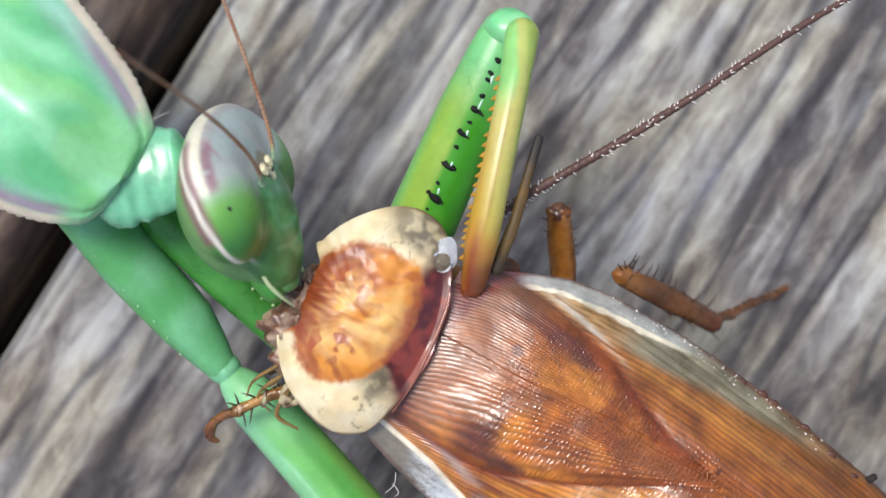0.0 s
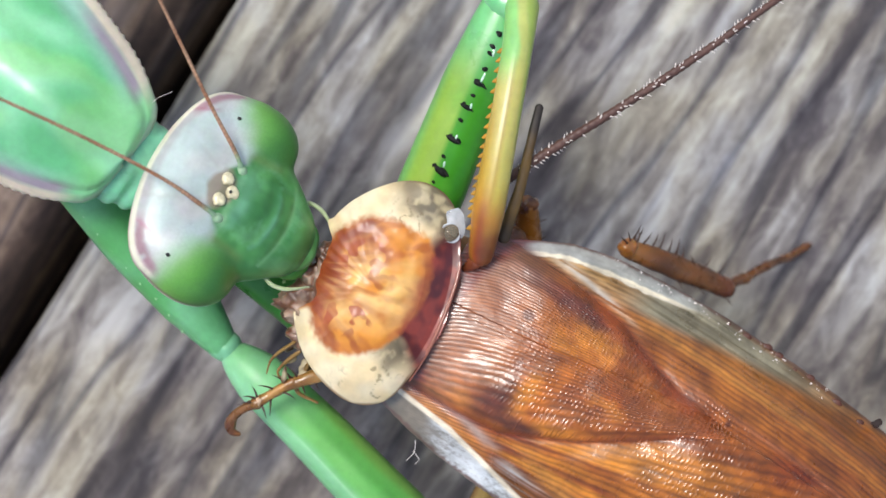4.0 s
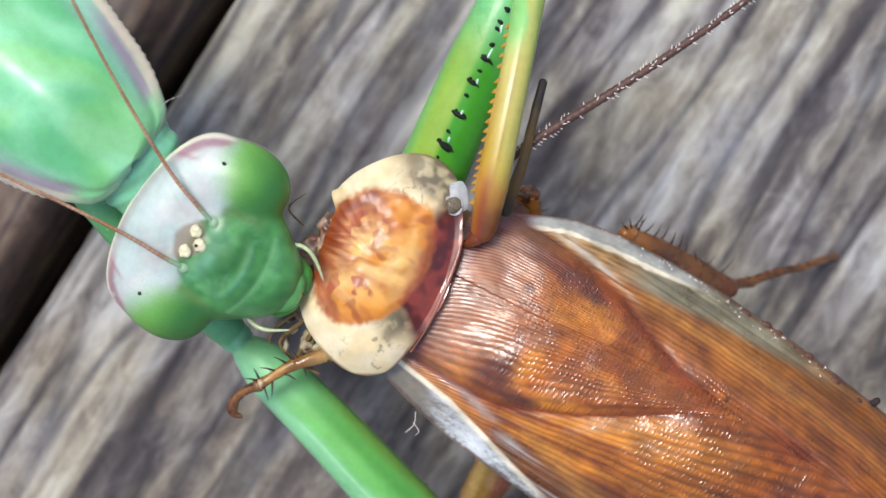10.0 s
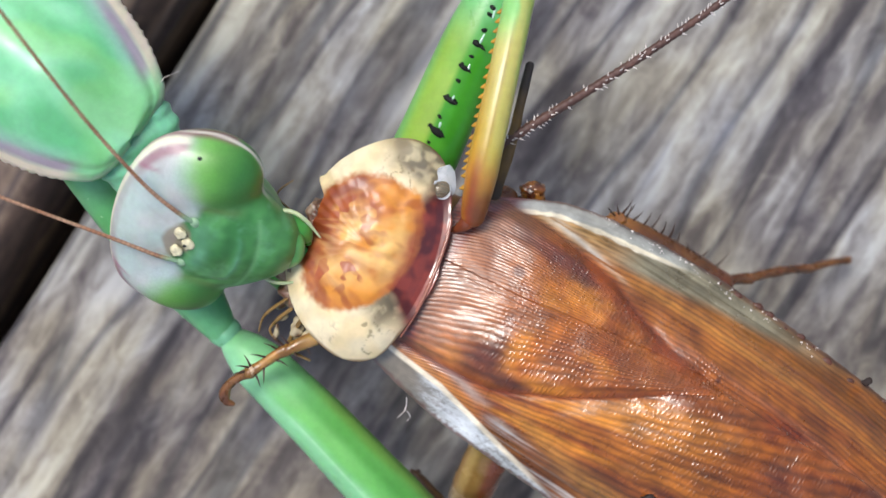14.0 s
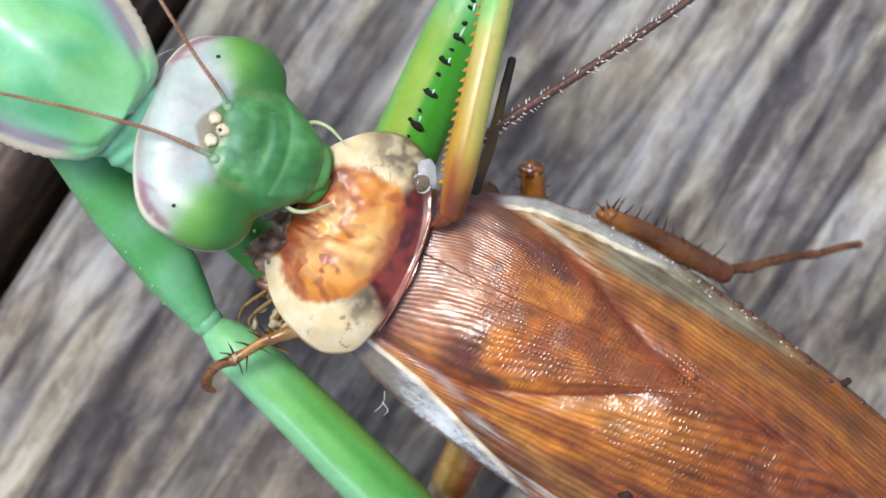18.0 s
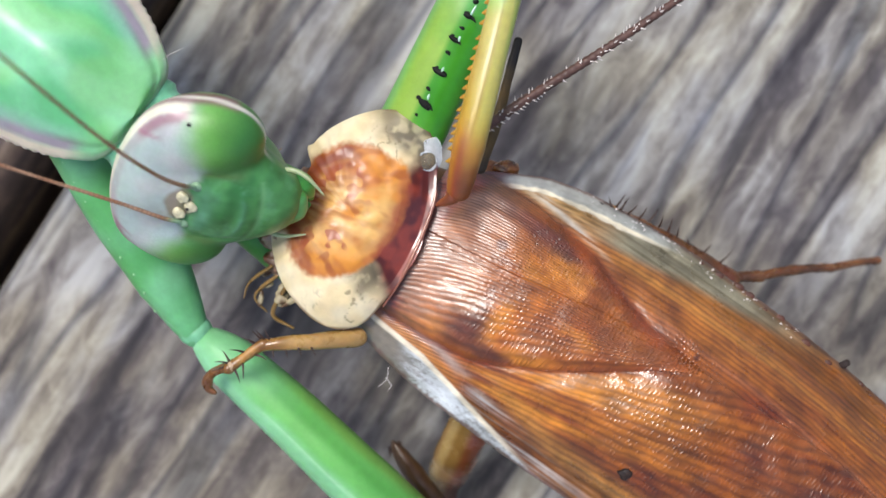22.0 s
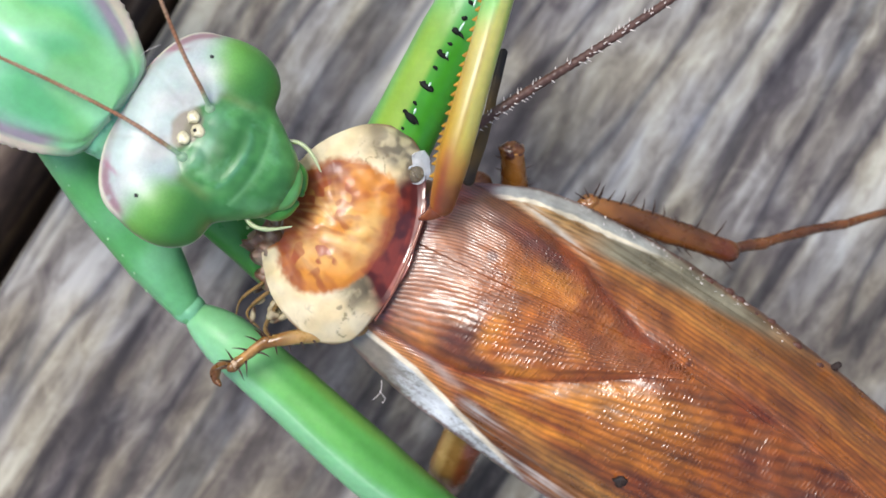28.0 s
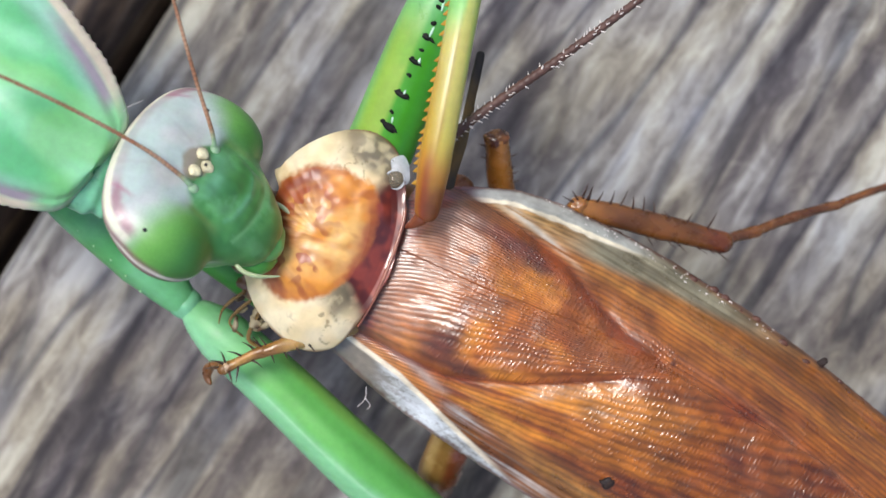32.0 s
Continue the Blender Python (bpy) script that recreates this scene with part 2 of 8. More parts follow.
def joined(geos):
    verts, faces, uvs, pig = [], [], [], []
    for g in geos:
        n = len(verts)
        verts += list(g[0])
        faces += [tuple(i + n for i in f) for f in g[1]]
        uvs += list(g[2]) if len(g) > 2 and g[2] is not None else [(0, 0)] * len(g[0])
    return verts, faces, uvs


def ellipsoid(c, r, nu=18, nv=24, turn=None, dent=None):
    m = turn or Matrix.Identity(3)

    def f(s, t):
        a, b = math.pi * (s - 0.5) * 0.998, 2 * math.pi * t
        v = Vector((r[0] * math.cos(a) * math.cos(b), r[1] * math.cos(a) * math.sin(b), r[2] * math.sin(a)))
        if dent:
            v *= dent(v)
        v = m @ v + Vector(c)
        return v
    v, fa, uv = sheet(nu, nv, f, True)
    n = len(v)
    fa.append(tuple(reversed(range(nv))))
    fa.append(tuple(range(n - nv, n)))
    return v, fa, uv


def painted(geo, f):
    """Adds the pigment f(x, y, z) to each point."""
    return geo[0], geo[1], (geo[2] if len(geo) > 2 else None), np.array([f(*v) for v in geo[0]])


def nz(x, y, z=0.0, s=1.0):
    return noise.noise(Vector((x * s + 13.7, y * s - 4.1, z * s + 2.3)))


# ---- the deck ----
GRAIN = radians(57.5)
EDGE = Vector((-17.9, 4.1, 0))          # a point on the near board's edge
across_d = Vector((math.sin(GRAIN), -math.cos(GRAIN), 0))
deck = tagged(new("deck_floor"), "weathered grey-brown wooden deck of parallel boards with dark gaps", "deck", kind="structure")


def board_mesh(width, length, height, round_):
    """A board along x with rounded, slightly worn long edges; its far long edge at y = 0, top at z = 0."""
    prof = [(round_ - round_ * math.cos(a), -round_ + round_ * math.sin(a)) for a in [math.pi / 2 * k / 6 for k in range(7)]]
    inner = [(round_ + (width - 2 * round_) * k / 24, 0) for k in range(1, 24)]
    right = [(width - p, z) for p, z in reversed(prof)]
    pts = [(0, -height)] + prof + inner + right + [(width, -height)]
    nx = 120
    verts, faces = [], []
    for i in range(nx + 1):
        x = -length / 2 + length * i / nx
        w = 0.35 * nz(x * 0.05, 3.3) + 0.2 * nz(x * 0.21, 1.3)
        for y, z in pts:
            e = 1.0 if z < -0.01 else 0.0
            verts.append((x, -y + w * (1 if y < width / 2 else -1) * (0.3 + 0.7 * e), z + 0.12 * nz(x * 0.06, y * 0.5)))
    m = len(pts)
    for i in range(nx):
        for j in range(m - 1):
            faces.append((i * m + j + 1, i * m + j, (i + 1) * m + j, (i + 1) * m + j + 1))
        faces.append((i * m, i * m + m - 1, (i + 1) * m + m - 1, (i + 1) * m))
    faces.append(tuple(range(m)))
    faces.append(tuple(reversed(range(nx * m, nx * m + m))))
    return verts, faces


_board = board_mesh(95.4, 900, 24, 1.6)
_worn = board_mesh(95, 900, 24, 3.2)
_first = None
for k in range(-4, 5):
    o = EDGE + across_d * (k * 97.0) + Vector((0, 0, -2.4 if k == -1 else 0.2 * (k % 2)))
    if _first is None:
        ob = part("board", _board, WOOD, deck)
        _first = ob
    elif k == -1:
        ob = part("board", _worn, SHADED_WOOD, deck, "board with a worn edge, shade tinted in as darker brown")
    else:
        ob = new("board", _first.data)
        ob.parent = deck
    ob.matrix_basis = Matrix.Translation(o * MM) @ Matrix.Rotation(GRAIN, 4, "Z")
soil_m, _nt, _b = material("soil")
_c = noise_of(_nt, mapped(_nt, "Object", (1, 1, 1)), 60, 6)
_nt.links.new(ramp(_nt, _c, [(0.3, (0.03, 0.024, 0.018)), (0.7, (0.09, 0.07, 0.05))]), _b.inputs["Base Color"])
_b.inputs["Roughness"].default_value = 0.95
ground = part("ground", sheet(20, 20, lambda s, t: ((s - 0.5) * 4e5, (t - 0.5) * 4e5, -60)), soil_m)
tagged(ground, "dark bare soil beneath and round the deck", "ground", kind="structure")

# ---- the cockroach ----
ROACH = Vector((2.8, -3.85, 15.0))
roach = tagged(new("cockroach"), "reddish-brown winged cockroach with eaten head, held by the mantis", "cockroach")
roach.location = ROACH * MM
WING0 = Vector((0.02, -1.06, 15.0))
WA = radians(33)
wu, wv = Vector((math.cos(WA), -math.sin(WA), 0)), Vector((math.sin(WA), math.cos(WA), 0))


def wing_right(u):
    return table([-1, 0, 1, 3, 5, 8, 10.6, 14.5, 18.6, 24, 28, 30.5], [3.3, 3.9, 4.5, 5.55, 6.05, 6.4, 6.5, 6.4, 6.05, 5.2, 3.6, 1.2], u)


def wing_left(u):
    return table([-1, -0.3, 1.3, 2.9, 4.5, 6.5, 9.4, 14, 18, 24, 28, 30.5], [-4.5, -4.8, -5.18, -5.45, -5.6, -5.72, -5.82, -5.75, -5.5, -4.7, -3.2, -1.0], u)


def seam(u):
    return table([-1, 0, 4, 8, 12.7, 20, 30.5], [0.2, 0.3, 0.8, 1.6, 2.2, 2.3, 0.4], u)


def furrow_right(u):
    return table([0, 1, 3.5, 6.4, 8, 10, 12.7], [4.0, 4.15, 4.1, 3.7, 3.1, 2.55, 2.25], u)


def furrow_left(u):
    return table([0, 0.4, 2.4, 4.4, 7.3, 9.3, 11.2, 12.7], [-3.4, -3.4, -3.3, -3.05, -1.6, -0.3, 1.1, 2.0], u)


def wing_z(u, v):
    z = 15.93 - 0.045 * v * v - 0.0009 * v ** 4 - 0.02 * u
    z += 0.08 * math.exp(-((u - 5.4) / 2.6) ** 2) * (1 - (v / 7) ** 2)
    if u < 12.7:
        d = max(furrow_left(u) - v, v - furrow_right(u))
        z -= (0.22 * smooth(-0.6, 0.15, d) - 0.12 * smooth(0.15, 1.1, d)) * smooth(12.6, 8.5, u)
        z -= 0.05 * math.exp(-((d - 0.02) / 0.17) ** 2) * smooth(12.6, 10, u)
    z += 0.17 * smooth(9.8, 13.0, u) * smooth(18, 13.5, u) * math.exp(-((v - 0.4 - 0.1 * (u - 11)) / 1.9) ** 2)
    z -= 0.95 * smooth(4.9, -2.9, u + 0.03 * v * v)
    z -= 0.10 * math.exp(-((v - wing_right(u) + 0.75) / 0.3) ** 2) + 0.10 * math.exp(-((v - wing_left(u) - 0.8) / 0.3) ** 2)
    z += 0.16 * smooth(1.8, -0.4, u + 0.02 * v * v)
    z += 0.07 * nz(u, v, 0, 0.7) + 0.035 * nz(u * 1.1, v * 2.3, 5) * smooth(0.2, 1.0, u)
    return z


def vein_at(u, v):
    """Which lengthwise vein runs through u, v: 1 more from vein to vein. Three fields: the inner triangle, the left fan, the right strip."""
    w0 = min(max(u, 0.0), 12.7)
    fl, fr = furrow_left(w0), furrow_right(w0)
    if u < 12.7 and fl < v < fr:
        w = (v - fl) / max(0.4, fr - fl)
        return 42 * (w - 0.30 * (1 - math.exp(-(u + 1) / 3.0)) * math.sin(math.pi * w))
    if v < (fl if u < 12.7 else seam(u)):
        return 60 + math.atan2(v + 4.9, u + 3.4) / 0.022
    return 120 + (wing_right(u) - v) / 0.21


def blob(u, v, cu, cv, ru, rv, lean=0.0):
    du, dv = u - cu, v - cv
    dv -= lean * du
    return math.exp(-(du / ru) ** 2 - (dv / rv) ** 2)


def wing_pigment(u, v):
    """Colour at u along and v across the wing; the fourth value is how beaded the surface is."""
    f1 = nz(u * 0.55, v * 0.9) + 0.5 * nz(u * 1.6, v * 2.2, 4)
    r, l = wing_right(u), wing_left(u)
    e, g = r - v, v - l
    phi = math.atan2(v + 4.7, u + 3.0)
    st = nz(phi * 13, u * 0.06, 9) + 0.5 * nz(phi * 34, u * 0.12, 3)
    ln = nz(u * 0.12, v * 7.0, 12) + 0.5 * nz(u * 0.3, v * 14.0, 2)
    col = blend((0.20, 0.046, 0.007), (0.38, 0.125, 0.018), smooth(-0.5, 0.5, f1 * 0.7 + 0.5 * st))
    uf = min(u, 12.7)
    fan = smooth(0.3, -0.5, v - furrow_left(uf)) * smooth(3.0, 6.0, u) * smooth(17, 12, u)
    col = blend(col, (0.53, 0.215, 0.022), 0.85 * fan * smooth(-0.15, 0.3, st))
    col = blend(col, (0.13, 0.040, 0.008), 0.55 * fan * smooth(-0.02, -0.35, st))
    far_st = nz(phi * 26, u * 0.05, 19) + 0.6 * nz(phi * 60, u * 0.1, 13)
    col = blend(col, (0.15, 0.040, 0.006), 0.5 * smooth(0.0, 0.4, far_st) * smooth(9, 13, u) * smooth(2.3, 1.0, v - 0.1 * (u - 12)))
    col = blend(col, (0.46, 0.17, 0.02), 0.5 * smooth(-0.05, -0.5, far_st) * smooth(9, 13, u) * smooth(2.3, 1.0, v - 0.1 * (u - 12)))
    lower = smooth(8.5, 13, u + 0.6 * f1) * smooth(1.0, 2.6, g)
    col = blend(col, (col[0] * 0.80, col[1] * 0.74, col[2] * 0.58), lower)
    bead = 0.25 + 0.75 * lower * smooth(0.6, 2.4, g)
    bead = max(bead, math.exp(-((u - 11.2) / 2.6) ** 2 - ((v - 0.1) / 1.5) ** 2)) * (1 - 0.8 * fan * smooth(11, 9, u))
    if v > 0.5:
        k = smooth(1.5, 4.5, u)
        strip = smooth(3.7, 3.1, e + 0.15 * f1) * k
        bead *= 1 - 0.9 * strip
        col = blend(col, blend((0.22, 0.068, 0.008), (0.40, 0.150, 0.018), smooth(-1.1, 1.1, ln + 0.7 * f1)), 0.9 * strip)
        col = blend(col, (0.42, 0.17, 0.08), 0.45 * math.exp(-((e - 3.55 - 0.1 * f1) / 0.13) ** 2) * smooth(6, 8, u))
        col = blend(col, (0.52, 0.27, 0.05), 0.36 * smooth(-0.5, 0.2, ln + 0.3) * math.exp(-((e - 2.15 - 0.15 * ln) / 0.26) ** 2) * smooth(5, 8, u))
        col = blend(col, blend((0.155, 0.142, 0.085), (0.285, 0.275, 0.190), smooth(-0.6, 0.6, ln + 0.5 * f1)), 0.92 * smooth(2.05, 1.5, e + 0.12 * ln + 0.13 * max(0, u - 8.0)) * smooth(4.5, 7.5, u) * smooth(19, 13, u))
        col = blend(col, blend((0.30, 0.17, 0.05), (0.50, 0.34, 0.15), smooth(-0.4, 0.4, ln)), 0.7 * smooth(2.0, 1.5, e) * smooth(1.0, 2.0, u) * smooth(7.0, 4.5, u))
        col = blend(col, (0.52, 0.49, 0.42), 0.8 * math.exp(-((v - furrow_right(uf) - 0.40 - 0.1 * f1) / 0.15) ** 2) * smooth(2.0, 3.5, u) * smooth(8.0, 5.5, u) * smooth(-0.35, 0.2, ln + 0.6 * f1))
        mid = table([0, 2.3, 4.6, 6.8, 8.4, 10.6, 12], [0.60, 0.66, 0.78, 0.75, 0.62, 0.32, 0.05], u)
        col = blend(col, (0.36, 0.37, 0.34), 0.92 * smooth(mid + 0.05, mid - 0.1, e) * smooth(10.5, 8, u))
        col = blend(col, (0.80, 0.72, 0.54), smooth(0.15, 0.05, abs(e - mid) + 0.07 * nz(u * 3, v)) * smooth(9.6, 7.5, u))
        col = blend(col, (0.20, 0.085, 0.03), 0.8 * smooth(0.38, 0.15, e + 0.1 * nz(u * 3, 8)) * smooth(9, 12, u))
        col = blend(col, (0.12, 0.06, 0.045), 0.9 * smooth(0.17, 0.05, e + 0.05 * nz(u * 4, 1)))
    else:
        mid = table([0, 1.3, 2.7, 4.5, 6.1, 7.9, 9.5, 12], [0.95, 1.15, 1.28, 1.05, 0.75, 0.42, 0.14, 0.0], u)
        col = blend(col, (0.52, 0.20, 0.035), 0.8 * smooth(mid + 0.75, mid + 0.5, g + 0.1 * f1) * smooth(5.5, 3.0, u))
        col = blend(col, (0.36, 0.33, 0.32), 0.75 * math.exp(-((g - mid - 0.85) / 0.22) ** 2) * smooth(0.5, 1.5, u) * smooth(6.5, 4.5, u) * smooth(-0.4, 0.2, f1 + 0.2))
        col = blend(col, blend((0.30, 0.275, 0.24), (0.48, 0.475, 0.45), smooth(-0.5, 0.6, nz(u * 1.5, v * 5, 6) + ln)), 0.75 * smooth(mid + 1.1, mid + 0.6, g + 0.5 * st) * smooth(-0.5, 0.1, st + 0.5 * ln + 0.2) * smooth(4.5, 6.0, u) * smooth(13.5, 9.5, u))
        col = blend(col, (0.52, 0.25, 0.05), 0.6 * math.exp(-((g - mid - 1.6) / 0.4) ** 2) * smooth(5, 7, u))
        cellular = 0.5 * nz(u * 4, v * 8, 6) + 0.9 * nz(u * 0.5 + 0.2 * v, v * 4.5, 3) + 0.6 * nz(u * 9, v * 13, 21)
        silver = blend((0.30, 0.305, 0.295), (0.64, 0.68, 0.70), smooth(-0.45, 0.45, cellular + 0.35 * smooth(1, 4, u)))
        silver = blend((0.21, 0.19, 0.145), silver, smooth(1.4, 3.4, u + 0.5 * nz(u, v * 2, 5) + 0.5 * g))
        col = blend(col, silver, 0.95 * smooth(mid + 0.06, mid - 0.06, g) * smooth(10.5, 9, u))
        col = blend(col, (0.86, 0.76, 0.58), smooth(0.17, 0.06, abs(g - mid - 0.04)) * smooth(9.5, 7, u))
        col = blend(col, (0.16, 0.085, 0.075), 0.9 * smooth(0.22, 0.07, g + 0.09 * nz(u * 6, 7) + 0.05 * cellular))
        bead *= 1 - 0.9 * smooth(mid + 1.0, mid + 0.6, g)
    if u < 13.5:
        d = min(v - furrow_left(u), furrow_right(u) - v)
        k = smooth(-0.05, 0.15, d) * smooth(13.4, 9.0, u)
        rag = 0.55 * nz(u * 1.2, v * 1.6, 7) + 0.35 * nz(u * 3.0, v * 4.0, 17)
        tri = blend((0.24, 0.062, 0.008), (0.40, 0.125, 0.013), smooth(-0.5, 0.5, rag + 0.5 * nz(u * 0.6, v * 0.7, 5)))
        col = blend(col, tri, 0.85 * k)
        gold = (blob(u, v, 6.6, -1.9, 1.6, 0.7, 0.15) + 0.8 * blob(u, v, 6.0, 2.5, 1.3, 0.8, -0.3) + 0.75 * blob(u, v, 4.4, -0.9, 0.5, 1.4, 0.6)
                + 0.7 * blob(u, v, 2.1, -2.6, 1.2, 0.5) + 0.6 * blob(u, v, 4.6, 1.7, 1.0, 0.6) + 0.5 * blob(u, v, 7.8, 0.4, 1.2, 0.5))
        col = blend(col, (0.56, 0.215, 0.020), k * 0.85 * smooth(0.2, 0.85, gold + 0.45 * rag))
        dark = (0.9 * blob(u, v, 1.4, 3.3, 1.2, 0.9) + 1.0 * blob(u, v, 3.6, 3.3, 1.2, 0.55, -0.15) + 0.85 * blob(u, v, 5.4, 3.2, 1.1, 0.45, -0.25) + 0.9 * blob(u, v, 3.4, -2.0, 0.9, 0.8, 0.3)
                + 0.95 * blob(u, v, 5.0, -2.4, 1.2, 0.45, 0.1) + 0.75 * blob(u, v, 3.6, -0.3, 0.45, 0.9) + 0.35 * blob(u, v, 8.6, 0.6, 1.3, 0.8, -0.3)
                + 0.25 * blob(u, v, 6.5, 0.9, 0.8, 0.6) + 1.1 * blob(u, v, 2.8, 1.85, 0.28, 0.24))
        col = blend(col, (0.070, 0.018, 0.017), k * 0.8 * smooth(0.1, 0.95, dark + 0.6 * rag))
        col = blend(col, (0.27, 0.045, 0.008), 0.6 * k * smooth(0.9, 0.2, furrow_right(u) - v + 0.3 * rag) * smooth(4, 6, u))
        # paler base: part of the sky's sheen is put into the colour
        col = blend(col, (0.30, 0.125, 0.055), smooth(3.6, 1.0, u + 0.8 * rag) * 0.7 * k)
        col = blend(col, (0.17, 0.022, 0.008), 0.6 * math.exp(-(d / 0.19) ** 2) * smooth(13.0, 9.0, u))
        col = blend(col, (0.17, 0.022, 0.012), 0.9 * smooth(0.35, -0.25, u - 0.06 * v * v + 0.2 * rag) * smooth(-4.0, -3.3, v))
        bead = bead * (1 - k) + k * smooth(2.2, 4.2, u)
    col = blend(col, (col[0] * 0.76, col[1] * 0.68, col[2] * 0.58), smooth(12, 18.5, u))
    f = 0.78 + 0.32 * smooth(-0.5, 0.6, nz(u * 0.8, v * 1.3, 61) + 0.5 * nz(u * 2.2, v * 3.0, 63))
    col = (col[0] * 1.02 * f, col[1] * 0.93 * f, col[2] * 0.82 * f) if e > 1.9 and g > 1.6 else (col[0] * f, col[1] * f, col[2] * f)
    spot = math.exp(-((u - 12.4) / 0.12) ** 2 - ((v - 2.55) / 0.16) ** 2)
    return (*blend(col, (0.03, 0.01, 0.008), min(1, spot)), bead)


def wing_geo(side):
    """side 1: the right fore-wing, under; -1: the left one, over it."""
    nu, nv = 310, 150
    verts, faces, uvs, pig = [], [], [], []
    for i in range(nu + 1):
        u = -1.0 + 31.5 * (i / nu) ** 1.35
        a, b = (wing_left(u), seam(u)) if side < 0 else (seam(u) - 1.2, wing_right(u))
        for j in range(nv + 1):
            v = a + (b - a) * j / nv
            z = wing_z(u, v) - (0.07 if side > 0 and v < seam(u) + 0.3 else 0.0)
            if side < 0:
                z += 0.03
            ragged = 0.03 * nz(u * 5, 2 + side) if j in (0, nv) else 0
            p = WING0 + wu * u + wv * (v + ragged) - ROACH
            verts.append((p.x, p.y, z - ROACH.z))
            uvs.append((u, vein_at(u, v)))
            pig.append(wing_pigment(u, v))
    for i in range(nu):
        for j in range(nv):
            a = i * (nv + 1) + j
            faces.append((a, a + nv + 1, a + nv + 2, a + 1))
    return thick((verts, faces, uvs, np.array(pig)), 0.06)


def wing_material():
    """Glossy leathery fore-wing: pigment of the mesh, lengthwise veins, rows of tiny shiny beads on them. UV: millimetres along, veins across."""
    m, nt, b = material("fore_wing")
    a = nt.nodes.new("ShaderNodeAttribute")
    a.attribute_name = "pigment"
    uv = nt.nodes.new("ShaderNodeTexCoord")
    sp = nt.nodes.new("ShaderNodeSeparateXYZ")
    nt.links.new(uv.outputs["UV"], sp.inputs[0])
    o = mapped(nt, "Object", (1, 1, 1))
    warp = math_of(nt, "SUBTRACT", noise_of(nt, o, 420, 2), 0.5)
    warp2 = math_of(nt, "SUBTRACT", noise_of(nt, o, 1300, 2), 0.5)
    vv = math_of(nt, "ADD", math_of(nt, "ADD", sp.outputs[1], math_of(nt, "MULTIPLY", warp, 1.0)), math_of(nt, "MULTIPLY", warp2, 0.5))
    cv = nt.nodes.new("ShaderNodeCombineXYZ")
    nt.links.new(math_of(nt, "ADD", math_of(nt, "MULTIPLY", sp.outputs[0], 5.2), math_of(nt, "MULTIPLY", warp2, 1.4)), cv.inputs[0])
    nt.links.new(vv, cv.inputs[1])
    cells = nt.nodes.new("ShaderNodeTexVoronoi")
    cells.feature = "F1"
    cells.voronoi_dimensions = "2D"
    cells.inputs["Scale"].default_value, cells.inputs["Randomness"].default_value = 1.0, 0.55
    nt.links.new(cv.outputs[0], cells.inputs["Vector"])
    dome = ramp(nt, cells.outputs["Distance"], [(0.0, (1.0,) * 3), (0.16, (0.75,) * 3), (0.40, (0.0,) * 3)])
    tone = nt.nodes.new("ShaderNodeSeparateColor")
    nt.links.new(cells.outputs["Color"], tone.inputs[0])
    size = ramp(nt, tone.outputs[0], [(0.15, (0.15,) * 3), (0.8, (1.0,) * 3)])
    vein = math_of(nt, "SINE", math_of(nt, "MULTIPLY", vv, 6.2832), 0.0)
    pits = noise_of(nt, o, 4200, 3)
    lump = noise_of(nt, o, 900, 3, 0.6)
    wr = nt.nodes.new("ShaderNodeCombineXYZ")
    nt.links.new(math_of(nt, "MULTIPLY", sp.outputs[0], 0.7), wr.inputs[0])
    nt.links.new(math_of(nt, "MULTIPLY", vv, 0.75), wr.inputs[1])
    folds = noise_of(nt, wr.outputs[0], 1.0, 3, 0.6, 0.3)
    hs = nt.nodes.new("ShaderNodeSeparateColor")
    hs.mode = "HSV"
    nt.links.new(a.outputs["Color"], hs.inputs[0])
    plain = ramp(nt, hs.outputs[1], [(0.15, (0.12,) * 3), (0.62, (0.35,) * 3), (0.80, (1.0,) * 3)])
    patchy = ramp(nt, noise_of(nt, o, 330, 3), [(0.36, (0.15,) * 3), (0.60, (1.0,) * 3)])
    beads = math_of(nt, "MULTIPLY", math_of(nt, "MULTIPLY", patchy, a.outputs["Alpha"]), math_of(nt, "MULTIPLY", dome, size))
    near = ramp(nt, math_of(nt, "MULTIPLY", sp.outputs[0], 0.05), [(0.02, (1.0,) * 3), (0.14, (0.9,) * 3), (0.24, (0.34,) * 3), (1.0, (0.30,) * 3)])
    lines = math_of(nt, "MULTIPLY", near, plain)
    h = math_of(nt, "MULTIPLY", beads, ramp(nt, math_of(nt, "MULTIPLY", sp.outputs[0], 0.05), [(0.15, (0.55,) * 3), (0.58, (0.62,) * 3), (0.72, (0.30,) * 3)]))
    h = math_of(nt, "ADD", h, math_of(nt, "MULTIPLY", math_of(nt, "MULTIPLY", vein, 0.065), lines))
    broken = ramp(nt, noise_of(nt, o, 700, 2), [(0.35, (0.25,) * 3), (0.6, (1.0,) * 3)])
    lines = math_of(nt, "MULTIPLY", lines, broken)
    h = math_of(nt, "ADD", h, math_of(nt, "MULTIPLY", math_of(nt, "MULTIPLY", folds, 0.30), lines))
    h = math_of(nt, "ADD", h, math_of(nt, "MULTIPLY", lump, 0.7))
    h = math_of(nt, "ADD", h, math_of(nt, "MULTIPLY", pits, 0.16))
    vcol = mix_of(nt, plain, (1.0, 1.0, 1.0), ramp(nt, folds, [(0.3, (0.80,) * 3), (0.7, (1.18,) * 3)]))
    mot = ramp(nt, noise_of(nt, o, 800, 5, 0.65), [(0.3, (0.70,) * 3), (0.7, (1.25,) * 3)])
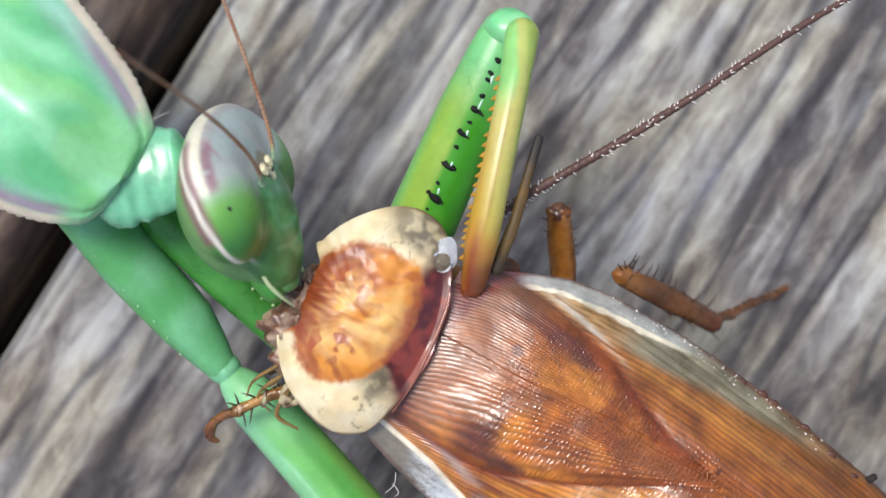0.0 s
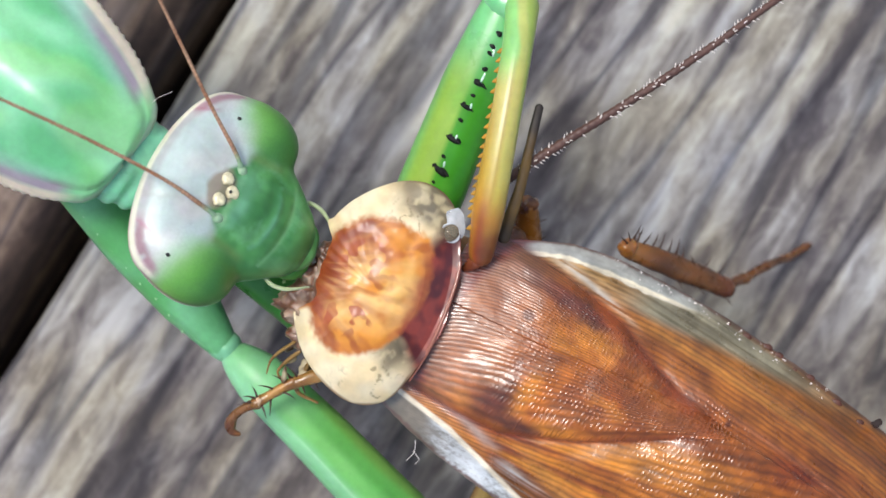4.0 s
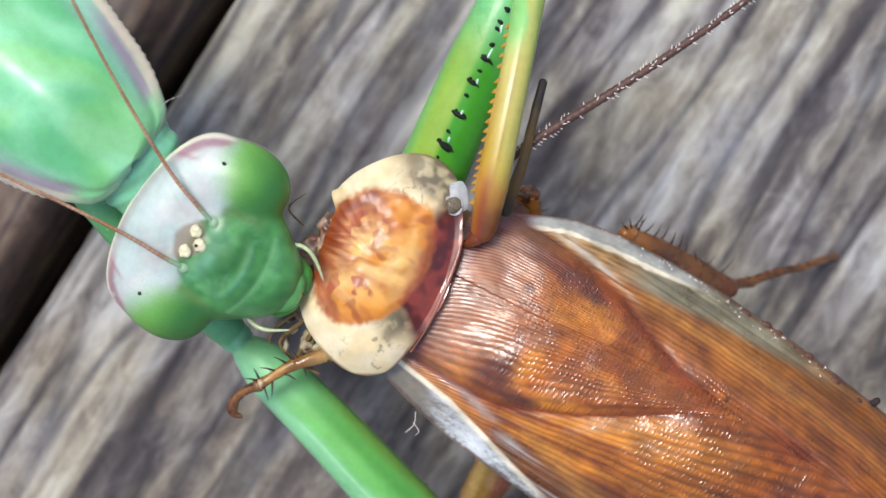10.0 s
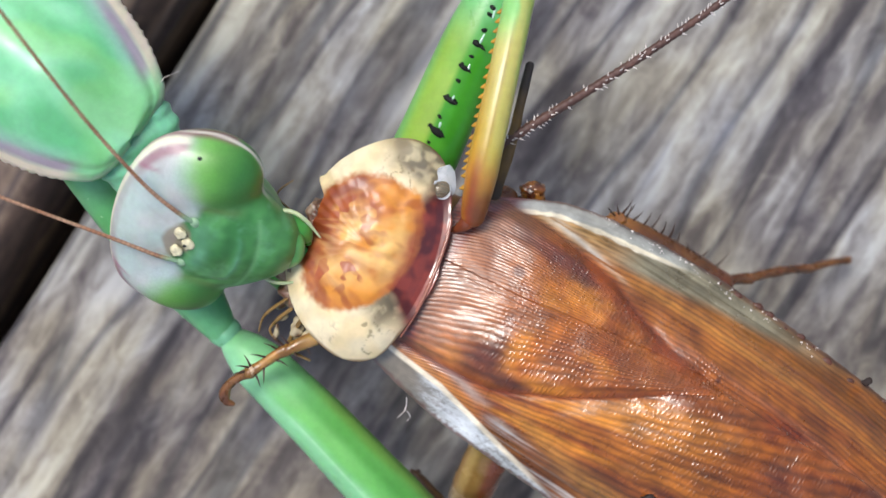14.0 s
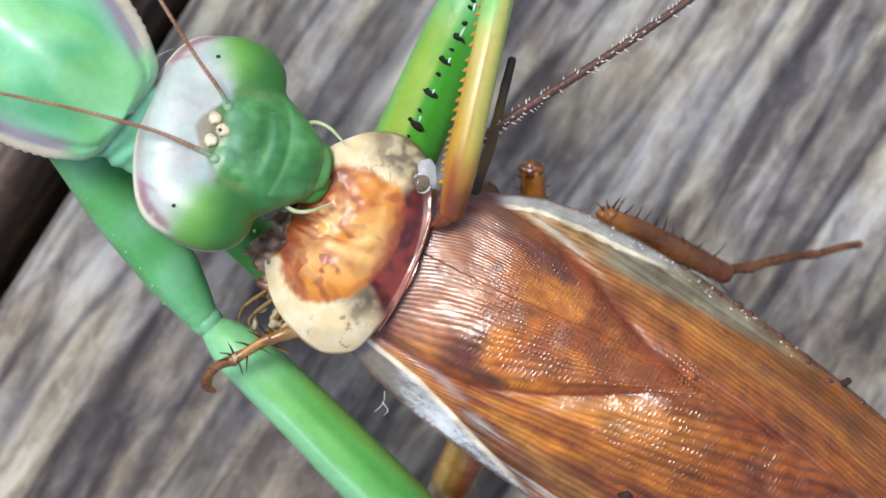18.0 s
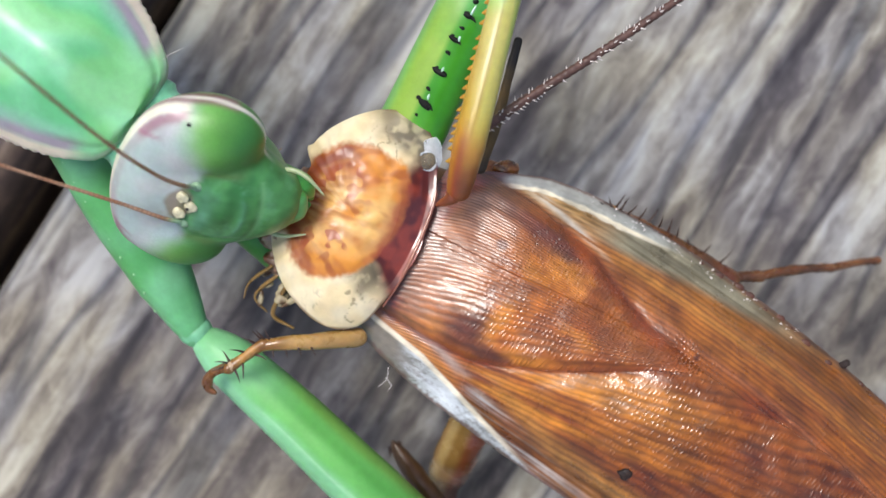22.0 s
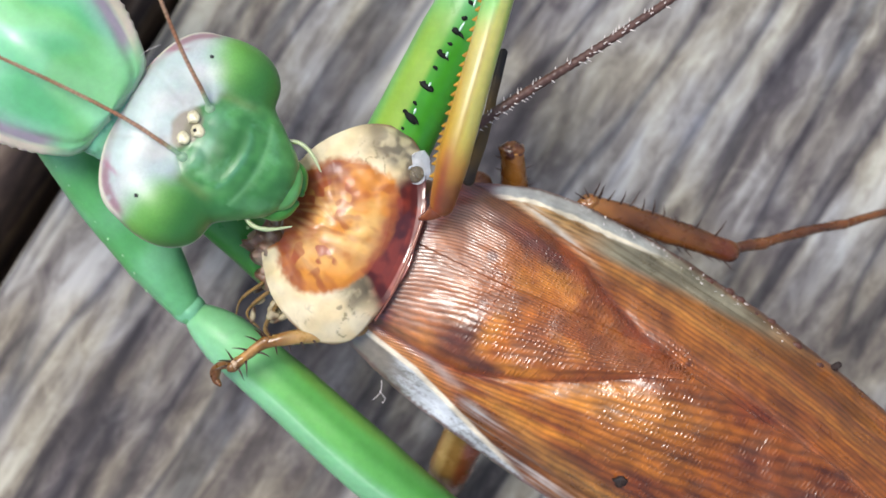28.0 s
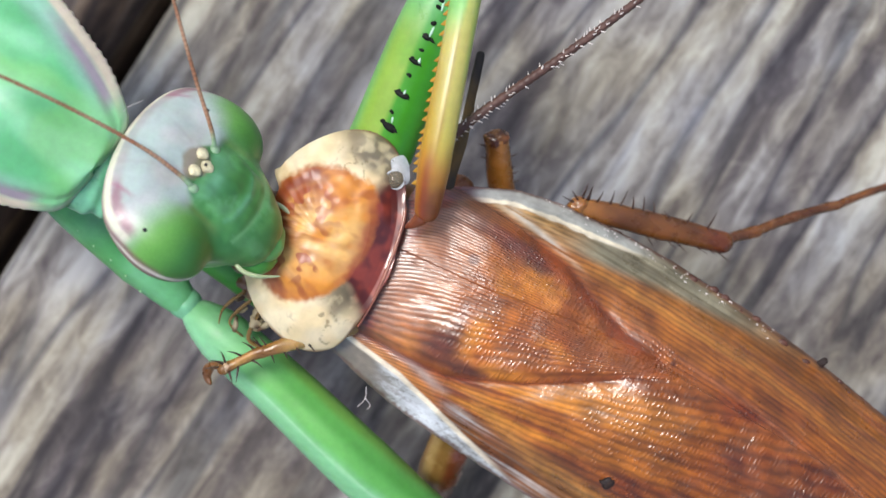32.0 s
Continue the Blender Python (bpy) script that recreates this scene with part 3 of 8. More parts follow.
    stripe = mix_of(nt, math_of(nt, "MULTIPLY", plain, 0.55), (1.0, 1.0, 1.0), ramp(nt, math_of(nt, "ADD", math_of(nt, "MULTIPLY", vein, 0.5), 0.5), [(0.0, (0.45,) * 3), (0.5, (1.0,) * 3), (1.0, (1.2,) * 3)]))
    col = mix_of(nt, 1.0, mix_of(nt, 1.0, mix_of(nt, 1.0, a.outputs["Color"], vcol, "MULTIPLY"), mot, "MULTIPLY"), stripe, "MULTIPLY")
    nt.links.new(col, b.inputs["Base Color"])
    base = ramp(nt, math_of(nt, "MULTIPLY", sp.outputs[0], 0.05), [(0.10, (0.12,) * 3), (0.26, (0.0,) * 3)])
    nt.links.new(math_of(nt, "ADD", base, ramp(nt, noise_of(nt, o, 420, 4), [(0.3, (0.20,) * 3), (0.7, (0.40,) * 3)])), b.inputs["Roughness"])
    nt.links.new(ramp(nt, math_of(nt, "MULTIPLY", sp.outputs[0], 0.05), [(0.06, (0.95,) * 3), (0.16, (0.5,) * 3)]), b.inputs["Specular IOR Level"])
    # the pale costal bands are clear and shiny
    nt.links.new(ramp(nt, hs.outputs[1], [(0.12, (1.0,) * 3), (0.35, (0.5,) * 3)]), b.inputs["Coat Weight"])
    b.inputs["Coat Roughness"].default_value = 0.13
    bump_of(nt, b, h, 0.75, 0.00008)
    return m


WING = wing_material()
part("fore_wing", wing_geo(1), WING, roach, "translucent golden-brown right fore-wing with a cream front edge")
part("fore_wing", wing_geo(-1), WING, roach, "glossy rusty-brown left fore-wing with beaded veins")

# the neck shield
SHIELD0 = Vector((-2.93, 0.02, 15.85))
SH_A = [-194, -177, -170.5, -168, -152, -124, -104, -88, -72, -53, -7, 27, 46, 60, 73, 95, 122, 126.5, 130, 146, 166, 183, 189.5]
SH_R = [2.62, 2.66, 2.9, 3.72, 3.93, 4.45, 4.95, 4.80, 3.85, 3.24, 3.02, 3.82, 4.75, 5.08, 4.9, 4.2, 3.62, 3.78, 2.92, 2.62, 2.62, 2.66, 2.9]
CORE_A = [-180, -167, -155, -133, -113, -93, -79, -60, -31, 6, 33, 45, 61, 78, 97, 115, 131, 150, 180]
CORE_R = [3.1, 3.02, 3.1, 3.15, 2.85, 2.42, 2.12, 1.9, 1.84, 2.08, 2.70, 2.95, 2.95, 3.08, 3.11, 3.05, 3.0, 3.1, 3.1]


def turned(a):
    d = math.degrees(a) % 360
    return d - 360 if d > 180 else d


def shield_r(a):
    d = turned(a)
    ragged = (0.12 * nz(math.cos(a) * 5, math.sin(a) * 5, 1.3) + 0.06 * nz(math.cos(a) * 15, math.sin(a) * 15, 4.1)) * (1 if abs(d) > 132 and d > -360 and not -168 <= d <= 0 else 0)
    return table(SH_A, SH_R, d) + ragged


def shield_geo():
    na, nr = 320, 110

    def f(s, t):
        a = 2 * math.pi * t
        wd = 0.06 if -150 < turned(a) < 112 else 0.016
        r = sum(shield_r(a + k * wd) for k in (-2, -1, 0, 1, 2)) / 5 * (0.002 + 0.998 * s)
        q = min(1.08, r / (sum(shield_r(a + k * 0.16) for k in (-3, -2, -1, 0, 1, 2, 3)) / 7))
        front = max(0.0, math.cos(a - math.radians(168)))
        z = 0.85 * (1 - q * q) - 0.45 * q ** 6 + 0.2 * q ** 2
        z -= 0.05 * math.exp(-((q - 0.66) / 0.12) ** 2) * (1 - 0.6 * front)
        x, y = r * math.cos(a), r * math.sin(a)
        z += 0.12 * nz(x, y, 0, 0.9) * (1 - q ** 4) + 0.05 * nz(x, y, 3, 1.9) * (1 - q ** 3)
        d = turned(a)
        lip = table([0, 0.3, 0.55, 0.70, 0.80, 0.87, 0.93, 1.0], [0.85, 0.79, 0.60, 0.37, 0.16, 0.07, 0.09, 0.14], q) + 0.05 * nz(x * 0.8, y * 0.8, 33) * smooth(0.5, 0.8, q)
        z += (lip - z) * smooth(-80, -52, d) * smooth(46, 22, d) * smooth(0.3, 0.6, q)
        return (SHIELD0.x + x - ROACH.x, SHIELD0.y + y - ROACH.y, SHIELD0.z + z - ROACH.z)

    g = sheet(nr, na, f, True)

    def colour(X, Y, Z):
        x, y = X + ROACH.x - SHIELD0.x, Y + ROACH.y - SHIELD0.y
        ax, ay = math.cos(radians(-19)), math.sin(radians(-19))
        p, c = x * ax + y * ay, -x * ay + y * ax          # backwards, sideways
        n1, n2 = nz(x, y, 1, 1.2), nz(x, y, 2, 3.0)
        cream = blend((0.77, 0.62, 0.36), (0.81, 0.70, 0.47), smooth(-0.4, 0.4, n1))
        d = math.degrees(math.atan2(y, x))
        rad = math.hypot(x, y)
        rho = rad / table(CORE_A, CORE_R, d) + 0.035 * n1 + 0.025 * n2
        # wet orange core: pale gold fibres fanning backwards, dark red-brown in front
        fan = math.atan2(c, p + 4.0)
        fib = 1.1 * nz(fan * 4.5, p * 0.5, 8) + 0.45 * nz(fan * 14, p * 0.7, 4) + 0.3 * n2 + 0.3 * n1
        core = blend((0.40, 0.090, 0.006), (0.68, 0.26, 0.022), smooth(-0.55, 0.55, fib + 0.35 * smooth(-1.8, 0.6, p) - 0.15 + 0.5 * nz(x, y, 11, 0.9)))
        core = blend(core, (0.82, 0.50, 0.14), 0.75 * smooth(-0.05, 0.45, 0.5 * fib + 0.9 * nz(x, y, 17, 1.1) + 0.12) * smooth(2.3, 0.6, abs(c - 0.1)) * smooth(-1.9, -0.6, p))
        core = blend(core, (0.33, 0.07, 0.010), 0.7 * smooth(0.22, 0.5, nz(fan * 9, p * 0.8, 23) + 0.3 * n2))
        core = blend(core, (0.21, 0.032, 0.006), 0.92 * smooth(-0.9, -2.2, p + 0.7 * n1 + 0.4 * n2 - 0.15 * abs(c)))
        for dc in (1.15, -1.35):
            eye = math.hypot((p + 1.0) / 1.0, (c - dc) / 0.75)
            core = blend(core, (0.74, 0.41, 0.11), 0.5 * smooth(1.1, 0.5, eye + 0.2 * n2))
            dash = smooth(0.12, 0.24, nz(p * 2.0, c * 2.4, 14 + dc)) * smooth(1.3, 0.9, eye)
            core = blend(core, (0.34, 0.065, 0.012), 0.95 * dash)
        hind = smooth(-75, -45, d) * smooth(48, 25, d)
        core = blend(core, (0.46, 0.14, 0.015), 0.6 * smooth(0.86, 0.98, rho + 0.06 * fib) * smooth(-0.6, 0.3, n1 + 0.3) * (1 - hind))
        core = blend(core, (0.27, 0.040, 0.008), 0.85 * hind * smooth(0.68, 1.02, rho + 0.2 * fib))
        core = blend(core, (0.25, 0.045, 0.010), 0.35 * smooth(0.0, 0.5, nz(fan * 12, p * 0.45, 41) + 0.5 * nz(x, y, 43, 1.6)))
        core = blend(core, (0.78, 0.47, 0.16), 0.35 * smooth(0.0, 0.5, nz(fan * 10, p * 0.4, 45) + 0.5 * nz(x, y, 47, 1.4)) * smooth(0.9, 0.6, rho))
        ring = smooth(0.95, 1.07, rho + 0.03 * nz(x, y, 61, 6.0))
        band = blend((0.085, 0.009, 0.007), (0.25, 0.036, 0.018), smooth(-0.4, 0.4, n1 + 0.6 * n2))
        out = blend(band, cream, max(smooth(34, 46, d + 6 * n1), smooth(-62, -78, d + 6 * n1)))
        smoky = max(smooth(34, 44, d) * smooth(88, 62, d + 10 * n1) * smooth(1.05, 1.3, rho), smooth(-60, -70, d) * smooth(-100, -80, d + 10 * n1) * smooth(1.75, 1.3, rho))
        out = blend(out, blend((0.075, 0.060, 0.035), (0.46, 0.39, 0.23), smooth(-0.2, 0.65, n2 + 0.6 * n1 + 0.5 * nz(x, y, 53, 5.0))), 0.85 * smoky)
        near = max(smoky, smooth(1.1, 1.3, rho) * smooth(-125, -105, d) * smooth(-70, -80, d), smooth(88, 70, d) * smooth(40, 50, d))
        line = smooth(0.07, 0.02, abs(nz(x, y, 6, 1.7) + 0.25 * nz(x, y, 2, 5.0))) * smooth(-0.25, 0.2, nz(x, y, 31, 1.1))
        out = blend(out, (0.20, 0.155, 0.075), 0.7 * line * near)
        q = rad / shield_r(math.atan2(y, x))
        out = blend(out, (0.16, 0.065, 0.02), 0.85 * smooth(0.965, 0.995, q) * max(smooth(-140, -115, d) * smooth(-60, -75, d), smooth(40, 48, d) * smooth(80, 66, d)))
        front = 1 - smooth(128, 133, d) if d > 0 else smooth(-170, -166, d)
        wet = max(1 - ring * front, hind) * (0.55 + 0.45 * hind)
        return (*blend(core, blend(core, out, ring), front), max(wet, 0.9 * smoky * (d > 0)))

    return thick(painted(g, colour), 0.35)


SHIELD = horn("neck_shield", (1, 1, 1), 0.48, 0.13, 1300, 0.10, 0.08, (1, 0.5, 0.2), coat=0.28, pigment=True, grain=1500, gloss=0.07)
_nt = SHIELD.node_tree
_w = _nt.nodes.new("ShaderNodeAttribute")       # how wet the skin is
_w.attribute_name = "pigment"
_nt.links.new(ramp(_nt, _w.outputs["Alpha"], [(0.0, (0.06,) * 3), (0.55, (0.22,) * 3), (1.0, (0.95,) * 3)]), _nt.nodes["Principled BSDF"].inputs["Coat Weight"])
shield = part("pronotum", shield_geo(), SHIELD, roach, "wet cream-rimmed orange-brown neck shield, torn open in front")

AMBER = horn("amber_leg", (0.33, 0.13, 0.03), 0.3, 0.35, 1500, 0.3, 0.2, (1, 0.4, 0.1))
BROWNL = horn("brown_leg", (0.17, 0.058, 0.016), 0.32, 0.35, 1500, 0.3)
OLIVE = horn("olive_leg", (0.25, 0.15, 0.045), 0.3, 0.3, 1300, 0.3)
DARKL = horn("dark_leg", (0.075, 0.038, 0.018), 0.35, 0.4, 1500, 0.4)
SPINE = horn("spine", (0.045, 0.02, 0.012), 0.3, 0.2, 2000, 0.1)
FEELER = horn("feeler_brown", (0.10, 0.048, 0.036), 0.5, 0.3, 2500, 0.3)
HAIR = horn("pale_hair", (0.72, 0.66, 0.62), 0.5, 0.15, 2500, 0.1)


def r_(x, y, z):
    return (x - ROACH.x, y - ROACH.y, z - ROACH.z)


# body under the wings
def body_geo():
    def f(s, t):
        u = -2.0 + 28 * s
        a = 2 * math.pi * t
        w = 4.3 * math.sin(math.pi * min(1, 0.12 + 0.86 * s)) ** 0.45
        p = WING0 + wu * u + wv * (0.3 + w * math.cos(a))
        return r_(p.x, p.y, 12.6 - 0.05 * u + 2.1 * math.sin(a) * math.sin(math.pi * min(1, 0.1 + 0.88 * s)) ** 0.4)
    return sheet(50, 26, f, True)


part("abdomen", body_geo(), AMBER, roach, "segmented amber-brown abdomen beneath the wings")
# eaten front: soft tissue and rags of skin
AMBL = horn("amber_olive_leg", (1, 1, 1), 0.28, 0.25, 1500, 0.3, 0.3, (1, 0.5, 0.1), coat=0.2, pigment=True)
TORN = horn("torn_flesh", (1, 1, 1), 0.38, 0.35, 1600, 0.6, 0.5, (1, 0.5, 0.3), coat=0.22, pigment=True, gloss=0.16)
for p, r, k in (((-5.9, -0.55, 14.6), (1.45, 1.0, 0.85), 1.7), ((-6.2, -1.9, 14.2), (0.7, 0.6, 0.5), 2.2), ((-5.1, 1.5, 14.8), (0.6, 0.65, 0.5), 2.0), ((-5.2, 0.2, 15.2), (0.5, 1.3, 0.5), 2.4), ((-5.75, 0.75, 15.0), (0.6, 0.5, 0.4), 2.8), ((-5.5, -1.9, 14.9), (0.55, 0.5, 0.45), 3.1)):
    part("torn_flesh", painted(ellipsoid(r_(*p), r, 26, 30, dent=lambda v: 1 + 0.42 * nz(*v, k) + 0.22 * nz(*v, 4.0) + 0.10 * nz(*v, 9.0)),
                               lambda x, y, z: blend((0.15, 0.065, 0.035), (0.44, 0.32, 0.235), smooth(-0.25, 0.5, nz(x, y, z, 1.5) + 0.4 * nz(x, y, z, 4)))),
         TORN, roach, "wet translucent brown flesh at the bitten neck")
part("hind_rim", tube([r_(0.30, 2.0, 15.72), r_(0.47, 1.05, 15.92), r_(-0.02, -0.6, 15.96), r_(-0.82, -2.4, 15.90), r_(-1.65, -3.75, 15.6)], [0.05, 0.08, 0.085, 0.08, 0.05], 60, 16),
     horn("wet_rim", (0.30, 0.10, 0.06), 0.12, 0.2, 1500, 0.1, coat=1.0, gloss=0.2), roach, "wet dark red hind rim of the neck shield")
for pts, r in (([(-6.6, -2.2, 14.6), (-7.6, -2.9, 14.0), (-7.9, -3.6, 13.6)], 0.11), ([(-6.4, -2.6, 14.3), (-7.4, -3.5, 13.7), (-6.9, -4.2, 13.4)], 0.13),
               ([(-6.3, 1.6, 15.2), (-6.9, 2.3, 15.3), (-6.2, 2.9, 15.2)], 0.07), ([(-6.0, -3.1, 14.2), (-6.6, -4.3, 13.6), (-5.7, -4.9, 13.5)], 0.16)):
    part("mouth_feeler", tube([r_(*p) for p in pts], [r * 0.75, r * 0.6, r * 0.3], 16, 8, rough=0.5, seed=r), OLIVE, roach, "thin olive-brown mouth feeler")


SCRAP = horn("torn_skin", (1, 1, 1), 0.5, 0.4, 2500, 0.5, pigment=True)
_rnd = random.Random(77)
for k in range(8):
    q = (-5.5 - 1.6 * _rnd.random(), -1.6 - 2.6 * _rnd.random(), 13.7 + 0.7 * _rnd.random())
    rr = (0.18 + 0.3 * _rnd.random(), 0.10 + 0.16 * _rnd.random(), 0.08 + 0.08 * _rnd.random())
    part("torn_scrap", painted(ellipsoid(r_(*q), rr, 14, 18, Matrix.Rotation(6.28 * _rnd.random(), 3, "Z"), lambda v: 1 + 0.6 * nz(v[0] + k, v[1], v[2], 4)),
                               lambda x, y, z: blend((0.10, 0.05, 0.02), (0.42, 0.36, 0.22), smooth(-0.3, 0.4, nz(x, y, z, 2.5)))), SCRAP, roach, "torn wet scrap of skin")


def spines(points, side, count, length, r, lean=0.5, lo=0.05, hi=0.95, lift=0.25, seed=1):
    """Pointed bristles along a limb."""
    rnd = random.Random(seed)
    path = spline(points, 40)
    out = []
    for k in range(count):
        s = lo + (hi - lo) * (k + 0.5 * rnd.random()) / max(1, count - 0.5)
        i = min(39, int(s * 40))
        c, d = path[i], (path[i + 1] - path[i]).normalized()
        w = d.cross(Vector((0, 0, 1))).normalized() * side
        ln = length * (0.7 + 0.6 * rnd.random())
        tip = c + w * ln + d * ln * lean + Vector((0, 0, lift * ln * (rnd.random() - 0.2)))
        out.append(cone(c + w * r * 0.6, tip, 0.075, 6))
    return joined(out)


# fore leg, over the mantis's femur; local origin at the ankle, x back to the knee
fore_leg = new("fore_leg")
fore_leg.parent = roach
fore_leg["label"] = "amber spiny front leg with a hooked foot"


def leg_colour(x, y, z):
    c = blend((0.22, 0.10, 0.025), (0.46, 0.25, 0.075), smooth(-0.3, 0.4, nz(x, y, z, 1.6) + 0.3 * nz(x, y, z, 5)))
    return blend(c, (0.50, 0.33, 0.12), 0.5 * smooth(1.8, 3.4, x))


_tib = [(-0.1, 0, 0), (0.5, 0.02, 0.0), (1.1, 0.05, 0.05), (1.75, 0.0, 0.1)]
fore_femur = part("femur", painted(tube([(0, 0, 0), (0.9, 0.02, 0.0), (2.3, 0, -0.3), (4.0, 0, -1.0)], [0.27, 0.30, 0.36, 0.42], 24, 14, 0.8, rough=0.12), lambda x, y, z: leg_colour(x + 1.7, y, z)), AMBL, fore_leg)
part("tibia", painted(tube(_tib, [0.27, 0.22, 0.24, 0.29], 24, 12, rough=0.25, seed=2), leg_colour), AMBL, fore_leg)
part("ankle", ellipsoid((0.02, 0.02, 0.08), (0.27, 0.22, 0.2), 12, 14, dent=lambda v: 1 + 0.25 * nz(*v, 4)), horn("pale_joint", (0.52, 0.36, 0.22), 0.25, 0.3, 2000, 0.3, coat=0.4), fore_leg)
fore_foot = part("foot", painted(tube([(-0.05, -0.03, 0), (-0.6, 0.05, -0.1), (-1.15, -0.02, -0.3), (-1.6, -0.3, -0.5), (-1.68, -0.62, -0.6), (-1.48, -0.85, -0.6)], [0.22, 0.19, 0.2, 0.25, 0.2, 0.1], 32, 10, rough=0.3, seed=5),
                     lambda x, y, z: blend((0.20, 0.085, 0.025), (0.10, 0.035, 0.012), smooth(-1.2, -1.9, x))), AMBL, fore_leg)
_spikes = []
for x, y, dx, dy, dz in ((0.05, 0.15, -0.45, 0.42, 0.2), (0.1, 0.18, 0.05, 0.6, 0.15), (0.9, 0.15, -0.5, 0.5, 0.2), (1.5, 0.15, -0.35, 0.62, 0.3), (1.75, 0.18, -0.1, 0.62, 0.2),
                         (0.1, -0.18, -0.1, -0.62, 0.1), (0.55, -0.15, -0.35, -0.6, 0.15), (-0.1, 0.1, -0.75, 0.25, 0.1), (1.2, -0.15, 0.3, -0.5, 0.1)):
    _spikes.append(cone((x, y, 0.12), (x + dx, y + dy, 0.12 + dz), 0.062, 6, (0.03, 0.03, 0.03)))
for sp_ in _spikes:
    part("spine", sp_, SPINE, fore_leg)
for sp_ in [cone((0.4 + 0.55 * k, -0.22, 0.05), (0.42 + 0.6 * k, -0.62, 0.1), 0.055, 6) for k in range(4)] + [cone((0.1, 0.2, 0.1), (-0.25, 0.7, 0.3), 0.06, 6), cone((0.3, 0.2, 0.1), (0.1, 0.75, 0.2), 0.055, 6)]:
    part("spine", sp_, SPINE, fore_femur)

# short middle leg beside the wing edge
middle_leg = new("middle_leg")
middle_leg.parent = roach
middle_leg["label"] = "short amber middle leg with dark bristles"
_m = [(0.6, -5.0, -3.2), (0.3, -2.4, -1.5), (0.0, -0.25, 0.0)]
part("shin", painted(tube(_m, [0.56, 0.6, 0.55], 24, 14, 0.7, rough=0.2, ends=(True, False)), lambda x, y, z: blend((0.38, 0.155, 0.03), (0.20, 0.075, 0.016), smooth(0.1, 0.5, abs(x - 0.15 + 0.1 * y) + 0.3 * nz(x, y, z, 2)))), AMBL, middle_leg)
part("knee", painted(ellipsoid((0.02, -0.25, 0.02), (0.60, 0.42, 0.36), 18, 22, dent=lambda v: 1 + 0.3 * nz(*v, 3)), lambda x, y, z: blend((0.24, 0.09, 0.02), (0.09, 0.025, 0.01), smooth(-0.2, 0.3, nz(x, y, z, 2.4)))), AMBL, middle_leg)
part("bristles", joined([spines(_m, 1, 6, 0.75, 0.45, 0.2, 0.5, seed=5), spines(_m, -1, 4, 0.7, 0.45, 0.4, 0.75, seed=6)]), SPINE, middle_leg)
# stump by the claw
part("broken_feeler", painted(tube([r_(2.35, 2.3, 15.2), r_(3.05, 4.4, 15.4), r_(3.85, 7.7, 15.6)], [0.30, 0.24, 0.17], 40, 14, 0.6, rough=0.2),
                              lambda x, y, z: blend((0.13, 0.075, 0.018), (0.02, 0.014, 0.010), max(smooth(9.6, 11.0, y + 0.4 * nz(x, y, z, 2)), 0.75 * smooth(7.4, 6.2, y)))),
     horn("stump", (1, 1, 1), 0.6, 0.4, 900, 0.3, pigment=True), roach, "broken dark olive feeler stump")
part("hip", ellipsoid(r_(2.7, 2.2, 12.6), (0.8, 0.6, 0.5)), BROWNL, roach)

# hind leg that swings beside the wing
HIND = Vector((7.95, 1.65, 11.0))
hind_leg = new("hind_leg")
hind_leg.parent = roach
hind_leg.location = (HIND - ROACH) * MM
hind_leg["label"] = "thick brown spiny hind leg with a thin foot"
_h = [(0, -0.45, 0), (1.6, -1.16, -0.15), (3.7, -2.15, -0.4), (6.5, -3.45, -0.8)]


def hind_colour(x, y, z):
    c = blend((0.18, 0.066, 0.016), (0.095, 0.032, 0.009), smooth(-0.3, 0.4, nz(x * 0.6, y * 0.6, z, 1.2)))
    c = blend(c, (0.36, 0.15, 0.035), 0.6 * smooth(1.4, 0.2, x))
    return blend(c, (0.13, 0.028, 0.010), 0.8 * smooth(5.0, 6.2, x) * smooth(7.0, 6.3, x))


part("tibia", painted(tube(_h, [0.44, 0.56, 0.60, 0.50], 40, 18, 0.8, rough=0.07), hind_colour), AMBL, hind_leg)
part("knee", painted(ellipsoid((0.0, -0.38, 0.05), (0.52, 0.42, 0.42), dent=lambda v: 1 + 0.25 * nz(*v, 3)), hind_colour), AMBL, hind_leg)
_ft = spline([(6.4, -3.42, -0.8), (8.3, -3.32, -1.2), (10.5, -3.05, -1.6), (12.8, -2.98, -2.1), (16.0, -2.65, -2.9)], 4)
for k in range(4):
    a, b = _ft[k], _ft[k + 1]
    part("foot", painted(tube([a, a.lerp(b, 0.5) + Vector((0, 0.04, 0)), b], [0.27 - 0.02 * k, 0.26 - 0.02 * k, 0.30 - 0.03 * k], 14, 10, rough=0.15, seed=k), hind_colour), AMBL, hind_leg)
_rnd = random.Random(17)
_sp = []
_hp = spline(_h, 40)
for k in range(11):
    i = 1 + int(k * 3.4)
    c = _hp[i]
    ln = 0.4 + 0.5 * _rnd.random()
    lean = _rnd.choice((-0.5, 0.15, 0.5, 0.8))
    _sp.append(cone(c + Vector((0.12, 0.36, 0.2)), c + Vector((0.12 + ln * lean, 0.45 + ln * 0.85, 0.2 + 0.5 * _rnd.random())), 0.062, 6, (0.03, 0, 0.05)))
for k in range(7):
    c = _hp[22 + int(k * 2.6)]
    ln = 0.5 + 0.5 * _rnd.random()
    _sp.append(cone(c + Vector((-0.1, -0.36, 0)), c + Vector((0.05 + ln * (0.1 + 0.7 * _rnd.random()), -0.45 - ln * 0.75, 0.1)), 0.062, 6))
